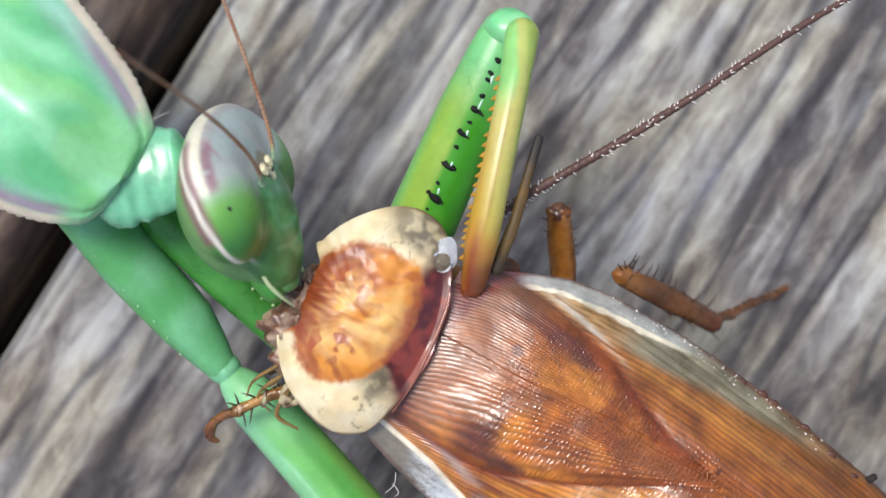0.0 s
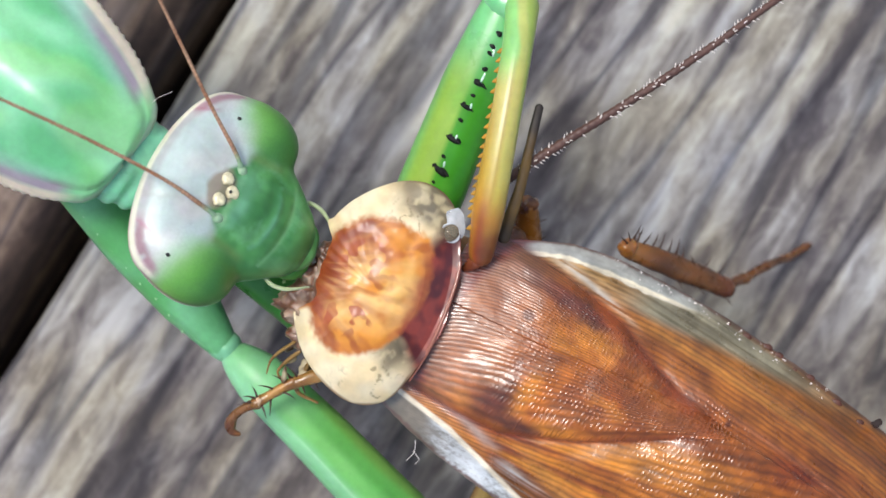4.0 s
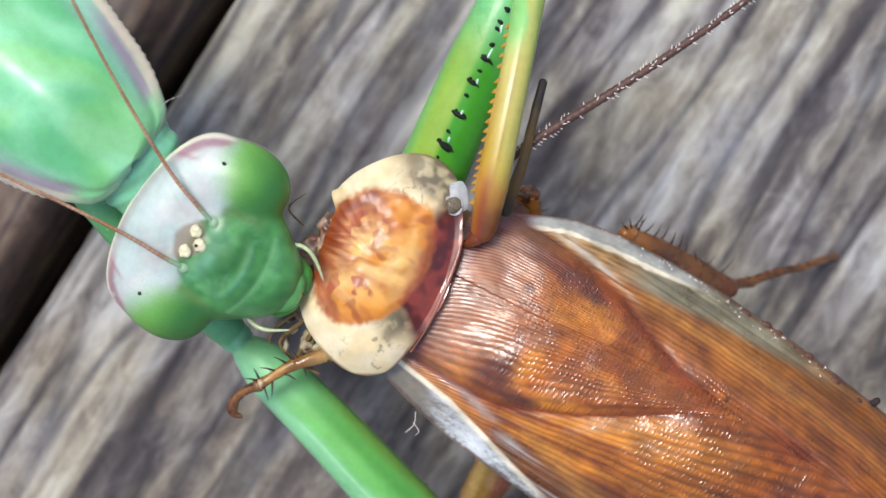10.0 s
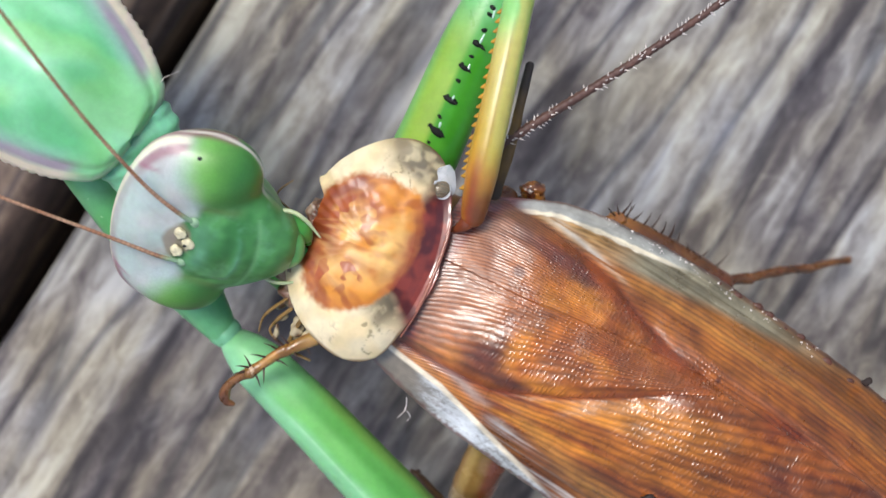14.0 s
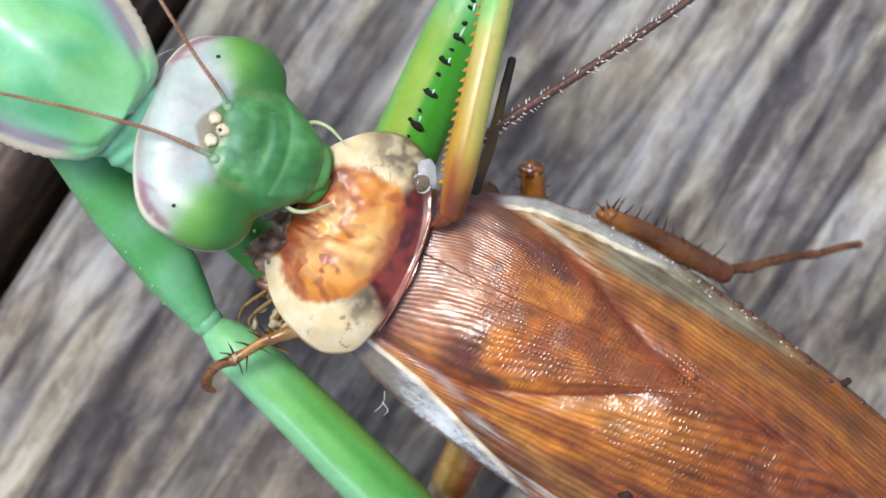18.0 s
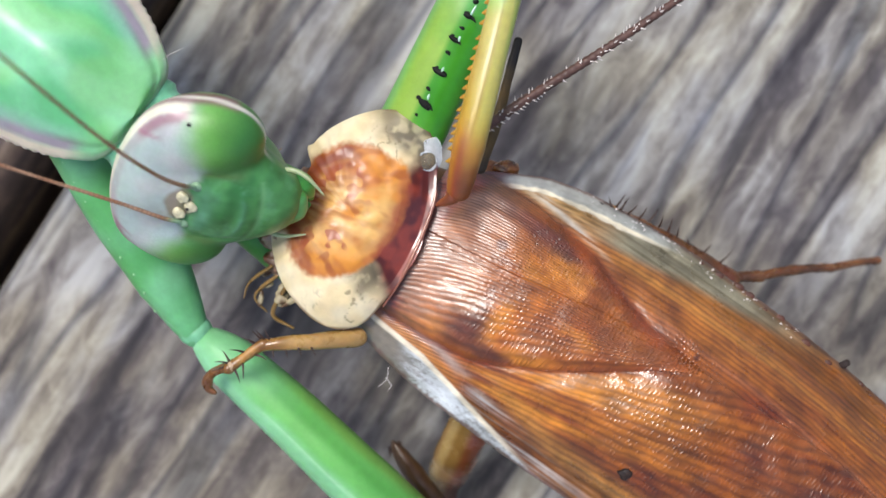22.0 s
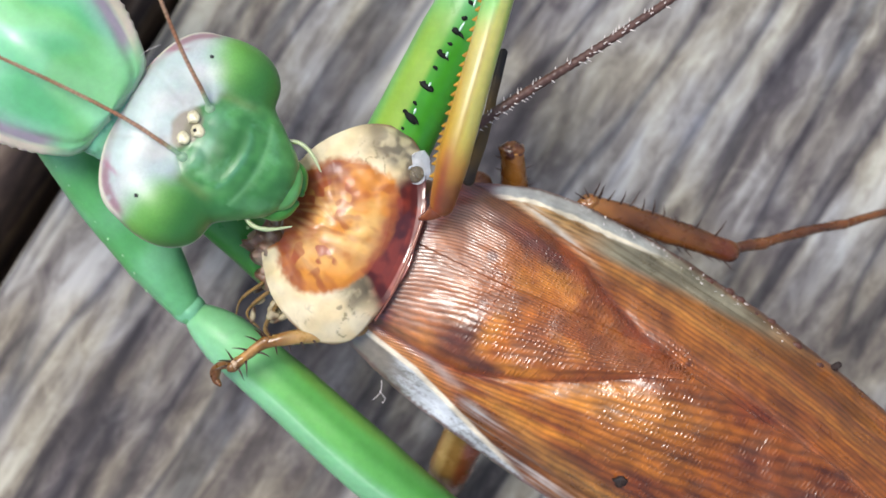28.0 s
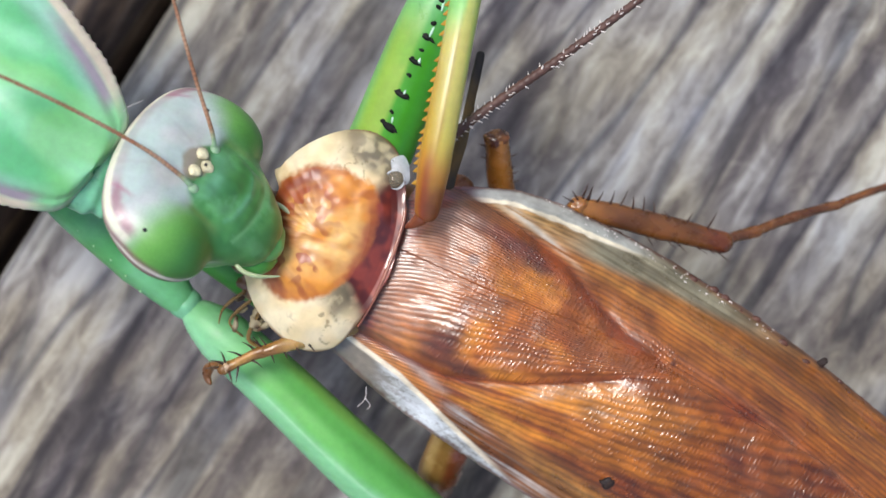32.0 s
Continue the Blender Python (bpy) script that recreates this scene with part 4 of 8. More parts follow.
for k in range(4):
    _sp.append(cone((-0.2 + 0.2 * k, -0.2, 0.3), (-0.75 + 0.5 * k, 0.2 + 0.15 * (k % 2), 0.55), 0.06, 6))
for sp_ in _sp:
    part("spine", sp_, SPINE, hind_leg)

# far-side legs under the left wing
_o = [r_(2.4, -9.2, 9.5), r_(1.6, -11.4, 7.5), r_(1.0, -13.6, 4.0), r_(1.2, -17.0, 0.9)]
# the pale streak down the middle is gloss painted into the colour
leg = part("hind_leg_left", painted(tube(_o, [1.0, 1.05, 0.8, 0.4], 40, 40, 0.7, rough=0.1),
                                   lambda x, y, z: blend(blend((0.24, 0.13, 0.035), (0.40, 0.27, 0.10), smooth(0.35, 0.1, abs(x + 1.9 - 0.35 * (y + 7.5)) + 0.1 * nz(x, y, z, 2))), (0.16, 0.035, 0.012), smooth(0.3, 0.8, x + 1.55 - 0.35 * (y + 7.5)))), horn("olive_brown_leg", (1, 1, 1), 0.25, 0.3, 700, 0.3, coat=0.4, pigment=True), roach, "broad olive-amber thigh under the wing")
leg.name = "rear_leg"
_o = [r_(-1.35, -10.5, 8.6), r_(-0.9, -11.2, 8.5), r_(0.3, -12.8, 8.1), r_(2.0, -15.0, 7.7)]
leg = part("rear_shin", tube(_o, [0.10, 0.38, 0.5, 0.45], 24, 12, rough=0.35), DARKL, roach, "dark brown bristly shin")
part("bristles", joined([spines(_o, -1, 14, 0.42, 0.36, 0.6, seed=9), spines(_o, 1, 10, 0.42, 0.36, 0.6, seed=10)]), SPINE, leg)

# the long feeler: a row of rings with pale hairs
ANT = Vector((3.3, 4.7, 15.0))
long_feeler = new("long_feeler")
long_feeler.parent = roach
long_feeler.location = (ANT - ROACH) * MM
long_feeler["label"] = "long brown ringed feeler with fine pale hairs"
_path = spline([(-2.6, -0.25, -0.5), (0, 0, 0), (4.5, 0.1, -0.3), (9.0, 0.35, -0.8), (14, 0.75, -1.4), (22, 1.0, -2.4)], 120)


def ringed(path, r0, r1, rings, n=10):
    verts, faces, uvs = [], [], []
    m = rings * 4
    for i in range(m + 1):
        s = i / m
        k = s * (len(path) - 1)
        a = min(int(k), len(path) - 2)
        c = path[a].lerp(path[a + 1], k - a)
        d = (path[a + 1] - path[a]).normalized()
        w = d.cross(Vector((0, 0, 1))).normalized()
        q = w.cross(d)
        r = (r0 + (r1 - r0) * s) * (1.0 + 0.17 * (0, 0.6, 1, 0.6)[i % 4] - 0.08)
        for j in range(n):
            b = 2 * math.pi * j / n
            v = c + w * (math.cos(b) * r) + q * (math.sin(b) * r)
            verts.append(tuple(v))
            uvs.append((s, j / n))
    for i in range(m):
        for j in range(n):
            k = (j + 1) % n
            faces.append((i * n + j, i * n + k, (i + 1) * n + k, (i + 1) * n + j))
    faces += [tuple(reversed(range(n))), tuple(range(m * n, m * n + n))]
    return verts, faces, uvs


part("shaft", ringed(_path, 0.22, 0.13, 70), FEELER, long_feeler)
_rnd = random.Random(21)
_hairs = []
for k in range(210):
    s = _rnd.random() * 0.95 + 0.02
    i = int(s * 119)
    c, d = _path[i], (_path[i + 1] - _path[i]).normalized()
    a = _rnd.random() * 6.283
    w = d.cross(Vector((0, 0, 1))).normalized() * math.cos(a) + Vector((0, 0, 1)) * math.sin(a)
    r = 0.2 - 0.08 * s
    ln = 0.10 + 0.13 * _rnd.random()
    _hairs.append(cone(c + w * r * 0.8, c + w * (r + ln) + d * ln * 0.7, 0.045, 5))
part("hairs", joined(_hairs), HAIR, long_feeler)
# pale specks standing for sparkle, and dark warts, along the right wing's edge
def edge_bits(u0, u1, n, rmin, rmax, seed, inset):
    rnd = random.Random(seed)
    out = []
    for k in range(n):
        u = u0 + (u1 - u0) * rnd.random() ** 0.8
        v = wing_right(u) - 0.06 - inset * rnd.random() ** 1.5
        p = WING0 + wu * u + wv * v
        r = rmin + (rmax - rmin) * rnd.random() ** 2
        out.append(ellipsoid(r_(p.x, p.y, wing_z(u, v) + 0.02), (r * 1.4, r, r * 0.4), 6, 8, Matrix.Rotation(-WA, 3, "Z"), lambda v: 1 + 0.4 * nz(*v, 6)))
    return joined(out)


part("glint_fringe", edge_bits(4, 16, 70, 0.018, 0.05, 31, 0.5), HAIR, roach, "tiny pale specks standing in for the edge's sparkle")
WART = horn("wart", (0.09, 0.028, 0.015), 0.45, 0.4, 3000, 0.5)
for k in range(12):
    part("wart", edge_bits(10.5 + 0.85 * k, 11.1 + 0.85 * k, 1, 0.06, 0.2, 60 + k, 0.35), WART, roach, "dark wart on the wing edge")
# loose fibre on the wing edge
part("fibre", joined([tube([r_(-1.45, -6.5, 14.0), r_(-1.5, -7.0, 14.0), r_(-1.85, -7.35, 14.1)], [0.018, 0.016, 0.011], 10, 6),
                      tube([r_(-1.55, -6.95, 14.0), r_(-1.3, -7.3, 14.0), r_(-1.45, -7.5, 14.0)], [0.016, 0.014, 0.009], 10, 6)]), HAIR, roach, "stray white fibre")
# dry bits on the wing
for p, r in (((8.9, -10.75, 15.16), 0.31), ((18.7, -5.95, 13.4), 0.22)):
    part("crumb", ellipsoid(r_(*p), (r * 1.1, r * 0.8, r * 0.4), 14, 16, dent=lambda v: 1 + 0.7 * nz(*v, 5)), horn("crumb", (0.022, 0.010, 0.007), 0.8, 0.4, 3000, 0.4), roach, "small dark crumb")
# the wet shine on the shield's corner
_film, _nt, _b = material("clear_film")
_b.inputs["Transmission Weight"].default_value, _b.inputs["IOR"].default_value = 0.6, 1.36
_b.inputs["Base Color"].default_value = (0.30, 0.25, 0.17, 1)
_b.inputs["Roughness"].default_value = 0.06
bump_of(_nt, _b, noise_of(_nt, mapped(_nt, "Object", (1, 1, 1)), 1700, 2), 0.5, 0.0001)
film = part("wet_film", ellipsoid(r_(0.10, 2.45, 15.98), (0.34, 0.37, 0.15), 24, 30, Matrix.Rotation(radians(-26), 3, "Z"), lambda v: 1 + 0.14 * nz(*v, 2.4)), _film, roach, "clear wet droplet on the shield's corner")
# white of scrap and ring: the film's bright reflection put into their colour
_white = horn("film_white", (0.72, 0.77, 0.82), 0.25, 0.3, 1500, 0.12, coat=0.6)
def film_r(a):
    return table([-151, -124, -54, 25, 67, 140, 209], [0.95, 1.0, 0.52, 0.72, 1.12, 0.42, 0.95], (math.degrees(a) + 151) % 360 - 151)


part("film_scrap", thick(sheet(26, 64, lambda s, t: r_(-0.02 + film_r(6.2832 * t) * s * 1.1 * math.cos(6.2832 * t), 2.47 + film_r(6.2832 * t) * s * math.sin(6.2832 * t),
                                                      15.93 + 0.05 * nz(s * 2 * math.cos(6.2832 * t), s * 2 * math.sin(6.2832 * t), 8) - 0.20 * s * s), True), 0.03), _white, film)
_white.node_tree.nodes["Principled BSDF"].inputs["Alpha"].default_value = 0.36
_ring = [r_(0.10 + 0.38 * math.cos(k * 0.33), 2.45 + 0.40 * math.sin(k * 0.33), 16.02 + 0.05 * nz(k, 3)) for k in range(19)]
part("film_edge", tube(_ring, [max(0.012, 0.035 + 0.06 * nz(k * 1.9, 7)) for k in range(19)], 90, 12, 0.5, rough=0.5, seed=3), _white, film)

# ---- the mantis ----
MANTIS = Vector((-16.0, 6.0, 0.0))
mantis = tagged(new("praying_mantis"), "green praying mantis with white crown eating a cockroach", "mantis")
mantis.location = MANTIS * MM


def holder(name, label="", parent=None):
    ob = new(name)
    ob.parent = parent or mantis
    if label:
        ob["label"] = label
    return ob


# collar (prothorax shield); local x points to the head
thorax = holder("thorax", "broad mint-green collar with a serrated cream and mauve rim")


def thorax_half(a):
    """Half width at a distance a behind the front end."""
    return table([0, 0.08, 0.25, 0.5, 0.8, 1.4, 2.0, 2.9, 4.7, 7, 10, 14, 18, 22, 26], [0.3, 1.3, 2.0, 2.4, 2.65, 3.0, 3.3, 3.65, 4.15, 4.7, 5.2, 5.4, 5.0, 4.2, 3.0], a)


def thorax_geo():
    na, nw = 150, 64
    verts, faces, uvs, pig = [], [], [], []
    for i in range(na + 1):
        a = 26.0 * (i / na) ** 1.5
        w = max(0.01, thorax_half(a))
        tooth = 0.10 * abs(((a * 2.6) % 1.0) - 0.5) * 2 * smooth(0.8, 2.2, a)
        for j in range(nw + 1):
            t = -1 + 2 * j / nw
            y = (w + tooth * (abs(t) > 0.97)) * t
            q = abs(t)
            z = 1.6 * (1 - q ** 2.4) * smooth(-1.6, 4.5, a) - 0.5 * q ** 5 + 0.12 * (1 - q ** 2)
            z += 0.30 * math.exp(-(y / 0.9) ** 2) * smooth(0.5, 3, a)
            z += 0.06 * nz(a, y, 0, 0.8)
            z -= 0.12 * math.exp(-((q - 0.80) / 0.06) ** 2)
            verts.append((-a, y, z))
            uvs.append((a / 26, j / nw))
            e = w * (1 - q)
            # lighter green along the midline carries the ridge's sheen
            g = blend((0.13, 0.50, 0.21), (0.27, 0.68, 0.39), smooth(-0.4, 0.5, nz(a * 0.5, y * 0.9, 3) + 0.5 * math.exp(-(y / 0.8) ** 2)))
            g = blend(g, (0.24, 0.58, 0.16), 0.45 * smooth(0.05, 0.4, nz(a * 0.45, y * 0.7, 8)))
            g = blend(g, (0.36, 0.66, 0.52), smooth(1.5, 0.8, e) * 0.75 * smooth(0.6, 2.5, a))
            m = smooth(0.95, 0.6, e) * smooth(0.25, 0.4, e) * smooth(0.7, 1.6, a) * smooth(6.5, 3.5, a) * smooth(-0.5, 0.1, nz(a * 0.9, y, 5) + 0.25)
            g = blend(g, (0.33, 0.19, 0.30), 0.8 * m)
            g = blend(g, (0.78, 0.70, 0.53), smooth(0.42, 0.24, e) * smooth(0.3, 1.8, a))
            g = blend(g, (0.40, 0.64, 0.40), smooth(0.2, 0.08, e) * smooth(1.5, 0.4, a))
            pig.append(g)
    for i in range(na):
        for j in range(nw):
            a = i * (nw + 1) + j
            faces.append((a, a + nw + 1, a + nw + 2, a + 1))
    return thick((verts, faces, uvs, np.array(pig)), 0.25)


MINT = horn("mint_skin", (1, 1, 1), 0.36, 0.14, 420, 0.2, 0.3, (0.5, 0.9, 0.4), coat=0.5, pigment=True, gloss=0.38)
part("collar", thorax_geo(), MINT, thorax)
DEEP = horn("deep_green", (0.07, 0.30, 0.05), 0.3, 0.25, 600, 0.25, 0.2, (0.4, 0.8, 0.2))
TEAL = horn("teal_neck", (0.20, 0.56, 0.34), 0.30, 0.3, 900, 0.3, 0.4, (0.5, 0.9, 0.5), coat=0.4, gloss=0.2)
part("chest", tube([(-2.2, 0, -1.9), (-5, 0, -2.2), (-12, 0, -3.2), (-24, 0, -5.0)], [1.5, 2.2, 2.4, 2.2], 24, 18, 0.8), DEEP, thorax)
part("hair", tube([(-0.6, 2.5, -0.1), (-0.5, 2.8, 0.0), (-0.2, 3.3, 0.05)], [0.012, 0.012, 0.008], 8, 5), HAIR, thorax)

# neck: pleated tube, local x to the head
neck = holder("neck", "pleated turquoise-green neck")


def neck_geo():
    def f(s, t):
        a = 2 * math.pi * t
        x = -1.5 + 4.7 * s
        r = (1.95 - 0.45 * smooth(0.25, 1.0, s)) * (1 - 0.75 * smooth(0.82, 1.0, s)) * math.sqrt(max(0.0, 1 - max(0.0, 1 - s / 0.34) ** 2))
        k = smooth(0.1, 0.3, s)
        r += k * (0.06 * math.sin(s * 38 + 2.6 * nz(math.cos(a), math.sin(a), s, 1.1)) * (0.6 + nz(x, math.cos(a), 4, 1.0)) + 0.14 * nz(x, math.cos(a), math.sin(a), 1.3) - 0.14 * math.sin(math.pi * s))
        return (x, r * 1.1 * math.cos(a), r * 0.62 * math.sin(a))
    return sheet(90, 44, f, True)


part("pleats", neck_geo(), TEAL, neck)

# lower fore leg: hip segment and thigh
hip_low = holder("hip_segment", "smooth green hip segment of the foreleg")
part("shaft", painted(tube([(0.2, 0, 0.0), (-2.5, 0.05, 0.5), (-6, -0.05, 1.8), (-10.5, 0, 3.6), (-14, 0, 4.6)], [0.60, 1.30, 1.42, 1.32, 1.15], 44, 32),
                      lambda x, y, z: blend(blend((0.11, 0.41, 0.13), (0.20, 0.54, 0.27), smooth(-0.4, 0.5, nz(x, y, z, 0.5))), (0.18, 0.52, 0.25), 0.7 * smooth(-3.5, -0.2, x))),
     horn("hip_skin", (1, 1, 1), 0.35, 0.15, 600, 0.2, 0.25, (0.5, 0.9, 0.3), pigment=True), hip_low)
part("dots", joined([ellipsoid((-1.5 - 0.9 * k, -0.86 + 0.12 * nz(k, 2), 1.16 + 0.36 * k), (0.07, 0.06, 0.05), 6, 8) for k in range(9)]), horn("pale_dot", (0.30, 0.58, 0.30), 0.5), hip_low)
thigh_low = holder("thigh", "stout bright green thigh of the foreleg")


def thigh_colour(x, y, z):
    n = nz(x * 0.4, y, 2)
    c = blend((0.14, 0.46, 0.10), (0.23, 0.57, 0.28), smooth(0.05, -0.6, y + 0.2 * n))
    # lengthwise highlight painted as a pale line on the green
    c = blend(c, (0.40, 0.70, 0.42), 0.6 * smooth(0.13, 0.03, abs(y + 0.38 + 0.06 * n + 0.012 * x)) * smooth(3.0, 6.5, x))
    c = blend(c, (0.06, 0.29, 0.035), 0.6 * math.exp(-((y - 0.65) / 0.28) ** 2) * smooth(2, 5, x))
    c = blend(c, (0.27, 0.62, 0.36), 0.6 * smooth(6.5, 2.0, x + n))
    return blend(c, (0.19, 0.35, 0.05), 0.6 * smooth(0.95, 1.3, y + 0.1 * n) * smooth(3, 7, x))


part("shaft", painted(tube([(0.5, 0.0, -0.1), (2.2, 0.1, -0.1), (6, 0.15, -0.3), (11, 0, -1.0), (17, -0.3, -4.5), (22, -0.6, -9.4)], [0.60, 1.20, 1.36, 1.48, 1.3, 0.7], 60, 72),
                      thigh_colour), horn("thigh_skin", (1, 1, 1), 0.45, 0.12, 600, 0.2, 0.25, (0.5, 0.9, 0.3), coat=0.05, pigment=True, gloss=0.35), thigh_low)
part("trochanter", painted(ellipsoid((0.05, 0.05, -0.05), (0.85, 0.74, 0.74), 20, 28, dent=lambda v: 1 + 0.10 * nz(*v, 1.6)),
                           lambda x, y, z: blend((0.15, 0.47, 0.20), (0.22, 0.57, 0.33), smooth(-0.7, 0.6, x + 0.4 * nz(x, y, z, 1.2)))),
     horn("joint_skin", (1, 1, 1), 0.35, 0.25, 900, 0.35, pigment=True), thigh_low)

# upper fore leg: hip segment, thigh, shin with the claw; local origin where the claw bites
hip_high = holder("hip_segment", "green speckled hip segment reaching under the prey")
part("shaft", tube([(0, 0, 0), (-3, 0.1, 0.7), (-7, 0, 2.0), (-11, 0, 3.2)], [1.15, 1.2, 1.15, 1.0], 28, 18), DEEP, hip_high)
part("dots", joined([ellipsoid((-2.0 - 0.55 * k, 0.5 + 0.35 * nz(k * 1.7, 3), 1.62 + 0.2 * k), (0.08, 0.08, 0.05), 6, 8) for k in range(8)]), horn("pale_speck", (0.5, 0.68, 0.3), 0.4), hip_high)
ARM = Vector((1.55, 1.2, 16.5))
grip = holder("grasping_leg", "raised green thigh with black teeth and a folded yellow shin")


def g_(x, y, z):
    return (x - ARM.x, y - ARM.y, z - ARM.z)


_f = [g_(-4.1, -3.2, 9.4), g_(-2.3, 0.7, 11.0), g_(-0.63, 4.3, 12.6), g_(1.4, 8.76, 14.2), g_(2.8, 11.9, 15.0)]
_fd = Vector((0.41, 0.91, 0)).normalized()
_fs = Vector((0.91, -0.41, 0))


def grip_colour(x, y, z):
    p = Vector((x, y, 0)) - Vector((_f[2][0], _f[2][1], 0))
    s, c = p.dot(_fd), p.dot(_fs)
    col = blend((0.27, 0.44, 0.060), (0.050, 0.300, 0.014), smooth(-0.30, 0.02, c + 0.14 * nz(s * 0.5, c)))
    col = blend(col, (0.11, 0.40, 0.04), 0.5 * smooth(0.1, 0.5, nz(s * 0.35, c * 1.2, 6)))
    col = blend(col, (0.14, 0.47, 0.16), 0.7 * smooth(-0.95, -1.4, c))
    return blend(col, (0.17, 0.53, 0.20), smooth(4.2, 7.2, s))


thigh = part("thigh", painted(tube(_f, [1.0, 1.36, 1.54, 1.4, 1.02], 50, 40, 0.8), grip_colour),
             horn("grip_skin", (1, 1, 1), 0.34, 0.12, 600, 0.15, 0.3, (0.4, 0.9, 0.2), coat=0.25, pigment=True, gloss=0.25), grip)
_path = spline(_f, 100)


def on_thigh(s, c):
    """A point on the thigh's upper side, s of its length, c millimetres sideways."""
    i = min(99, int(s * 100))
    r = along([1.0, 1.36, 1.54, 1.4, 1.02], s)
    return _path[i] + _fs * c + Vector((0, 0, 0.8 * math.sqrt(max(0.05, r * r - c * c))))


BLACK = horn("black_tooth", (0.006, 0.007, 0.006), 0.6, 0.2, 2000, 0.2)
BLACK.node_tree.nodes["Principled BSDF"].inputs["Specular IOR Level"].default_value = 0.2
_rnd = random.Random(5)
for k in range(13):
    s = 0.484 + 0.034 * k + 0.008 * _rnd.random()
    big = k % 2 == 0 and k < 10
    b = on_thigh(s, -0.08 + 0.05 * k * (1 - k / 22) + 0.1 * (_rnd.random() - 0.5))
    m = (0.85 + 0.3 * _rnd.random()) * (1 - 0.03 * k)
    across = Matrix.Rotation(math.atan2(_fs.y, _fs.x) - 0.25 + 0.3 * (_rnd.random() - 0.5), 3, "Z")
    if big:
        geo = joined([ellipsoid(tuple(b), (0.40 * m, 0.16 * m, 0.10), 16, 20, across, lambda v: 1 + 0.5 * nz(v[0] + k, v[1], v[2], 4)),
                      ellipsoid(tuple(b - _fs * 0.2 * m + _fd * 0.14 * m), (0.17 * m, 0.15 * m, 0.09), 12, 14, across, lambda v: 1 + 0.5 * nz(v[0] + k, v[1], v[2], 5)),
                      cone(b + _fs * 0.2 * m, b + _fs * 0.5 * m - _fd * 0.16 * m + Vector((0, 0, 0.12)), 0.12 * m, 8)])
    else:
        geo = ellipsoid(tuple(b), (0.15, 0.10, 0.07), 10, 12, across, lambda v: 1 + 0.5 * nz(v[0] + k, v[1], v[2], 6))
    part("tooth", geo, BLACK, thigh)
part("teeth_fluid", joined([ellipsoid(tuple(on_thigh(0.503 + 0.068 * k, 0.02 + 0.1 * k * (1 - k / 11))), (0.07, 0.28, 0.07), 10, 12, Matrix.Rotation(-0.42 + 0.2 * (k % 2), 3, "Z"), lambda v: 1 + 0.4 * nz(*v, 4)) for k in range(6)]),
     horn("clear_bead", (0.45, 0.70, 0.55), 0.08, 0.1, 2000, 0.0, coat=1.0), thigh)
part("knee", painted(ellipsoid(g_(3.0, 12.1, 15.3), (1.08, 0.9, 0.85), 18, 22, dent=lambda v: 1 + 0.1 * nz(*v, 1.8)),
                     lambda x, y, z: blend((0.14, 0.52, 0.22), (0.24, 0.62, 0.30), smooth(-0.3, 0.4, nz(x, y, z, 1.2)))),
     horn("knee_skin", (1, 1, 1), 0.3, 0.15, 700, 0.2, 0.3, (0.4, 0.9, 0.3), pigment=True), thigh)
_t = [g_(3.5, 11.7, 16.1), g_(3.18, 9.9, 16.9), g_(2.66, 7.4, 17.25), g_(2.14, 5.0, 17.2), g_(1.74, 3.1, 16.9), g_(1.42, 1.4, 16.0)]
_rt = [0.72, 0.64, 0.63, 0.66, 0.68, 0.52]


def shin_colour(x, y, z):
    Y = y + ARM.y
    c = blend((0.51, 0.365, 0.05), (0.52, 0.47, 0.15), smooth(3.5, 7.5, Y + 0.6 * nz(x, y, z, 0.8)))
    c = blend(c, (0.26, 0.58, 0.18), smooth(7.9, 9.9, Y))
    c = blend(c, (0.36, 0.15, 0.03), smooth(4.6, 2.6, Y + 0.3 * nz(x, y, z, 1.4)) * 0.85)
    c = blend(c, (0.15, 0.035, 0.014), 0.85 * smooth(2.7, 1.5, Y + 0.4 * nz(x, y, z, 1.7)))
    s = (x + ARM.x) - table([1.5, 3.1, 5, 7.4, 9.9], [1.42, 1.74, 2.14, 2.66, 3.18], Y)
    c = blend(c, (0.24, 0.04, 0.014), 0.9 * smooth(4.6, 2.4, Y) * smooth(0.1, -0.35, s))
    c = blend(c, (0.53, 0.50, 0.13), 0.75 * smooth(0.0, 0.16, s + 0.05 * nz(Y, 3.0)) * smooth(2.5, 5.0, Y))
    c = blend(c, (0.33, 0.22, 0.03), 0.6 * math.exp(-((s - 0.02) / 0.06) ** 2) * smooth(2.5, 4.5, Y) * smooth(10, 8, Y))
    c = blend(c, (0.30, 0.46, 0.08), 0.7 * smooth(0.38, 0.58, s) * smooth(5.5, 8.0, Y))
    return blend(c, (0.58, 0.29, 0.025), 0.5 * smooth(-0.2, -0.6, s) * smooth(9, 6, Y))


shin = part("shin", painted(tube(_t, _rt, 90, 48), shin_colour), horn("shin_skin", (1, 1, 1), 0.36, 0.14, 700, 0.2, 0.35, (1, 0.7, 0.2), coat=0.2, pigment=True, gloss=0.3), grip, "yellow shin with an orange saw edge")
_tp = spline(_t, 60)
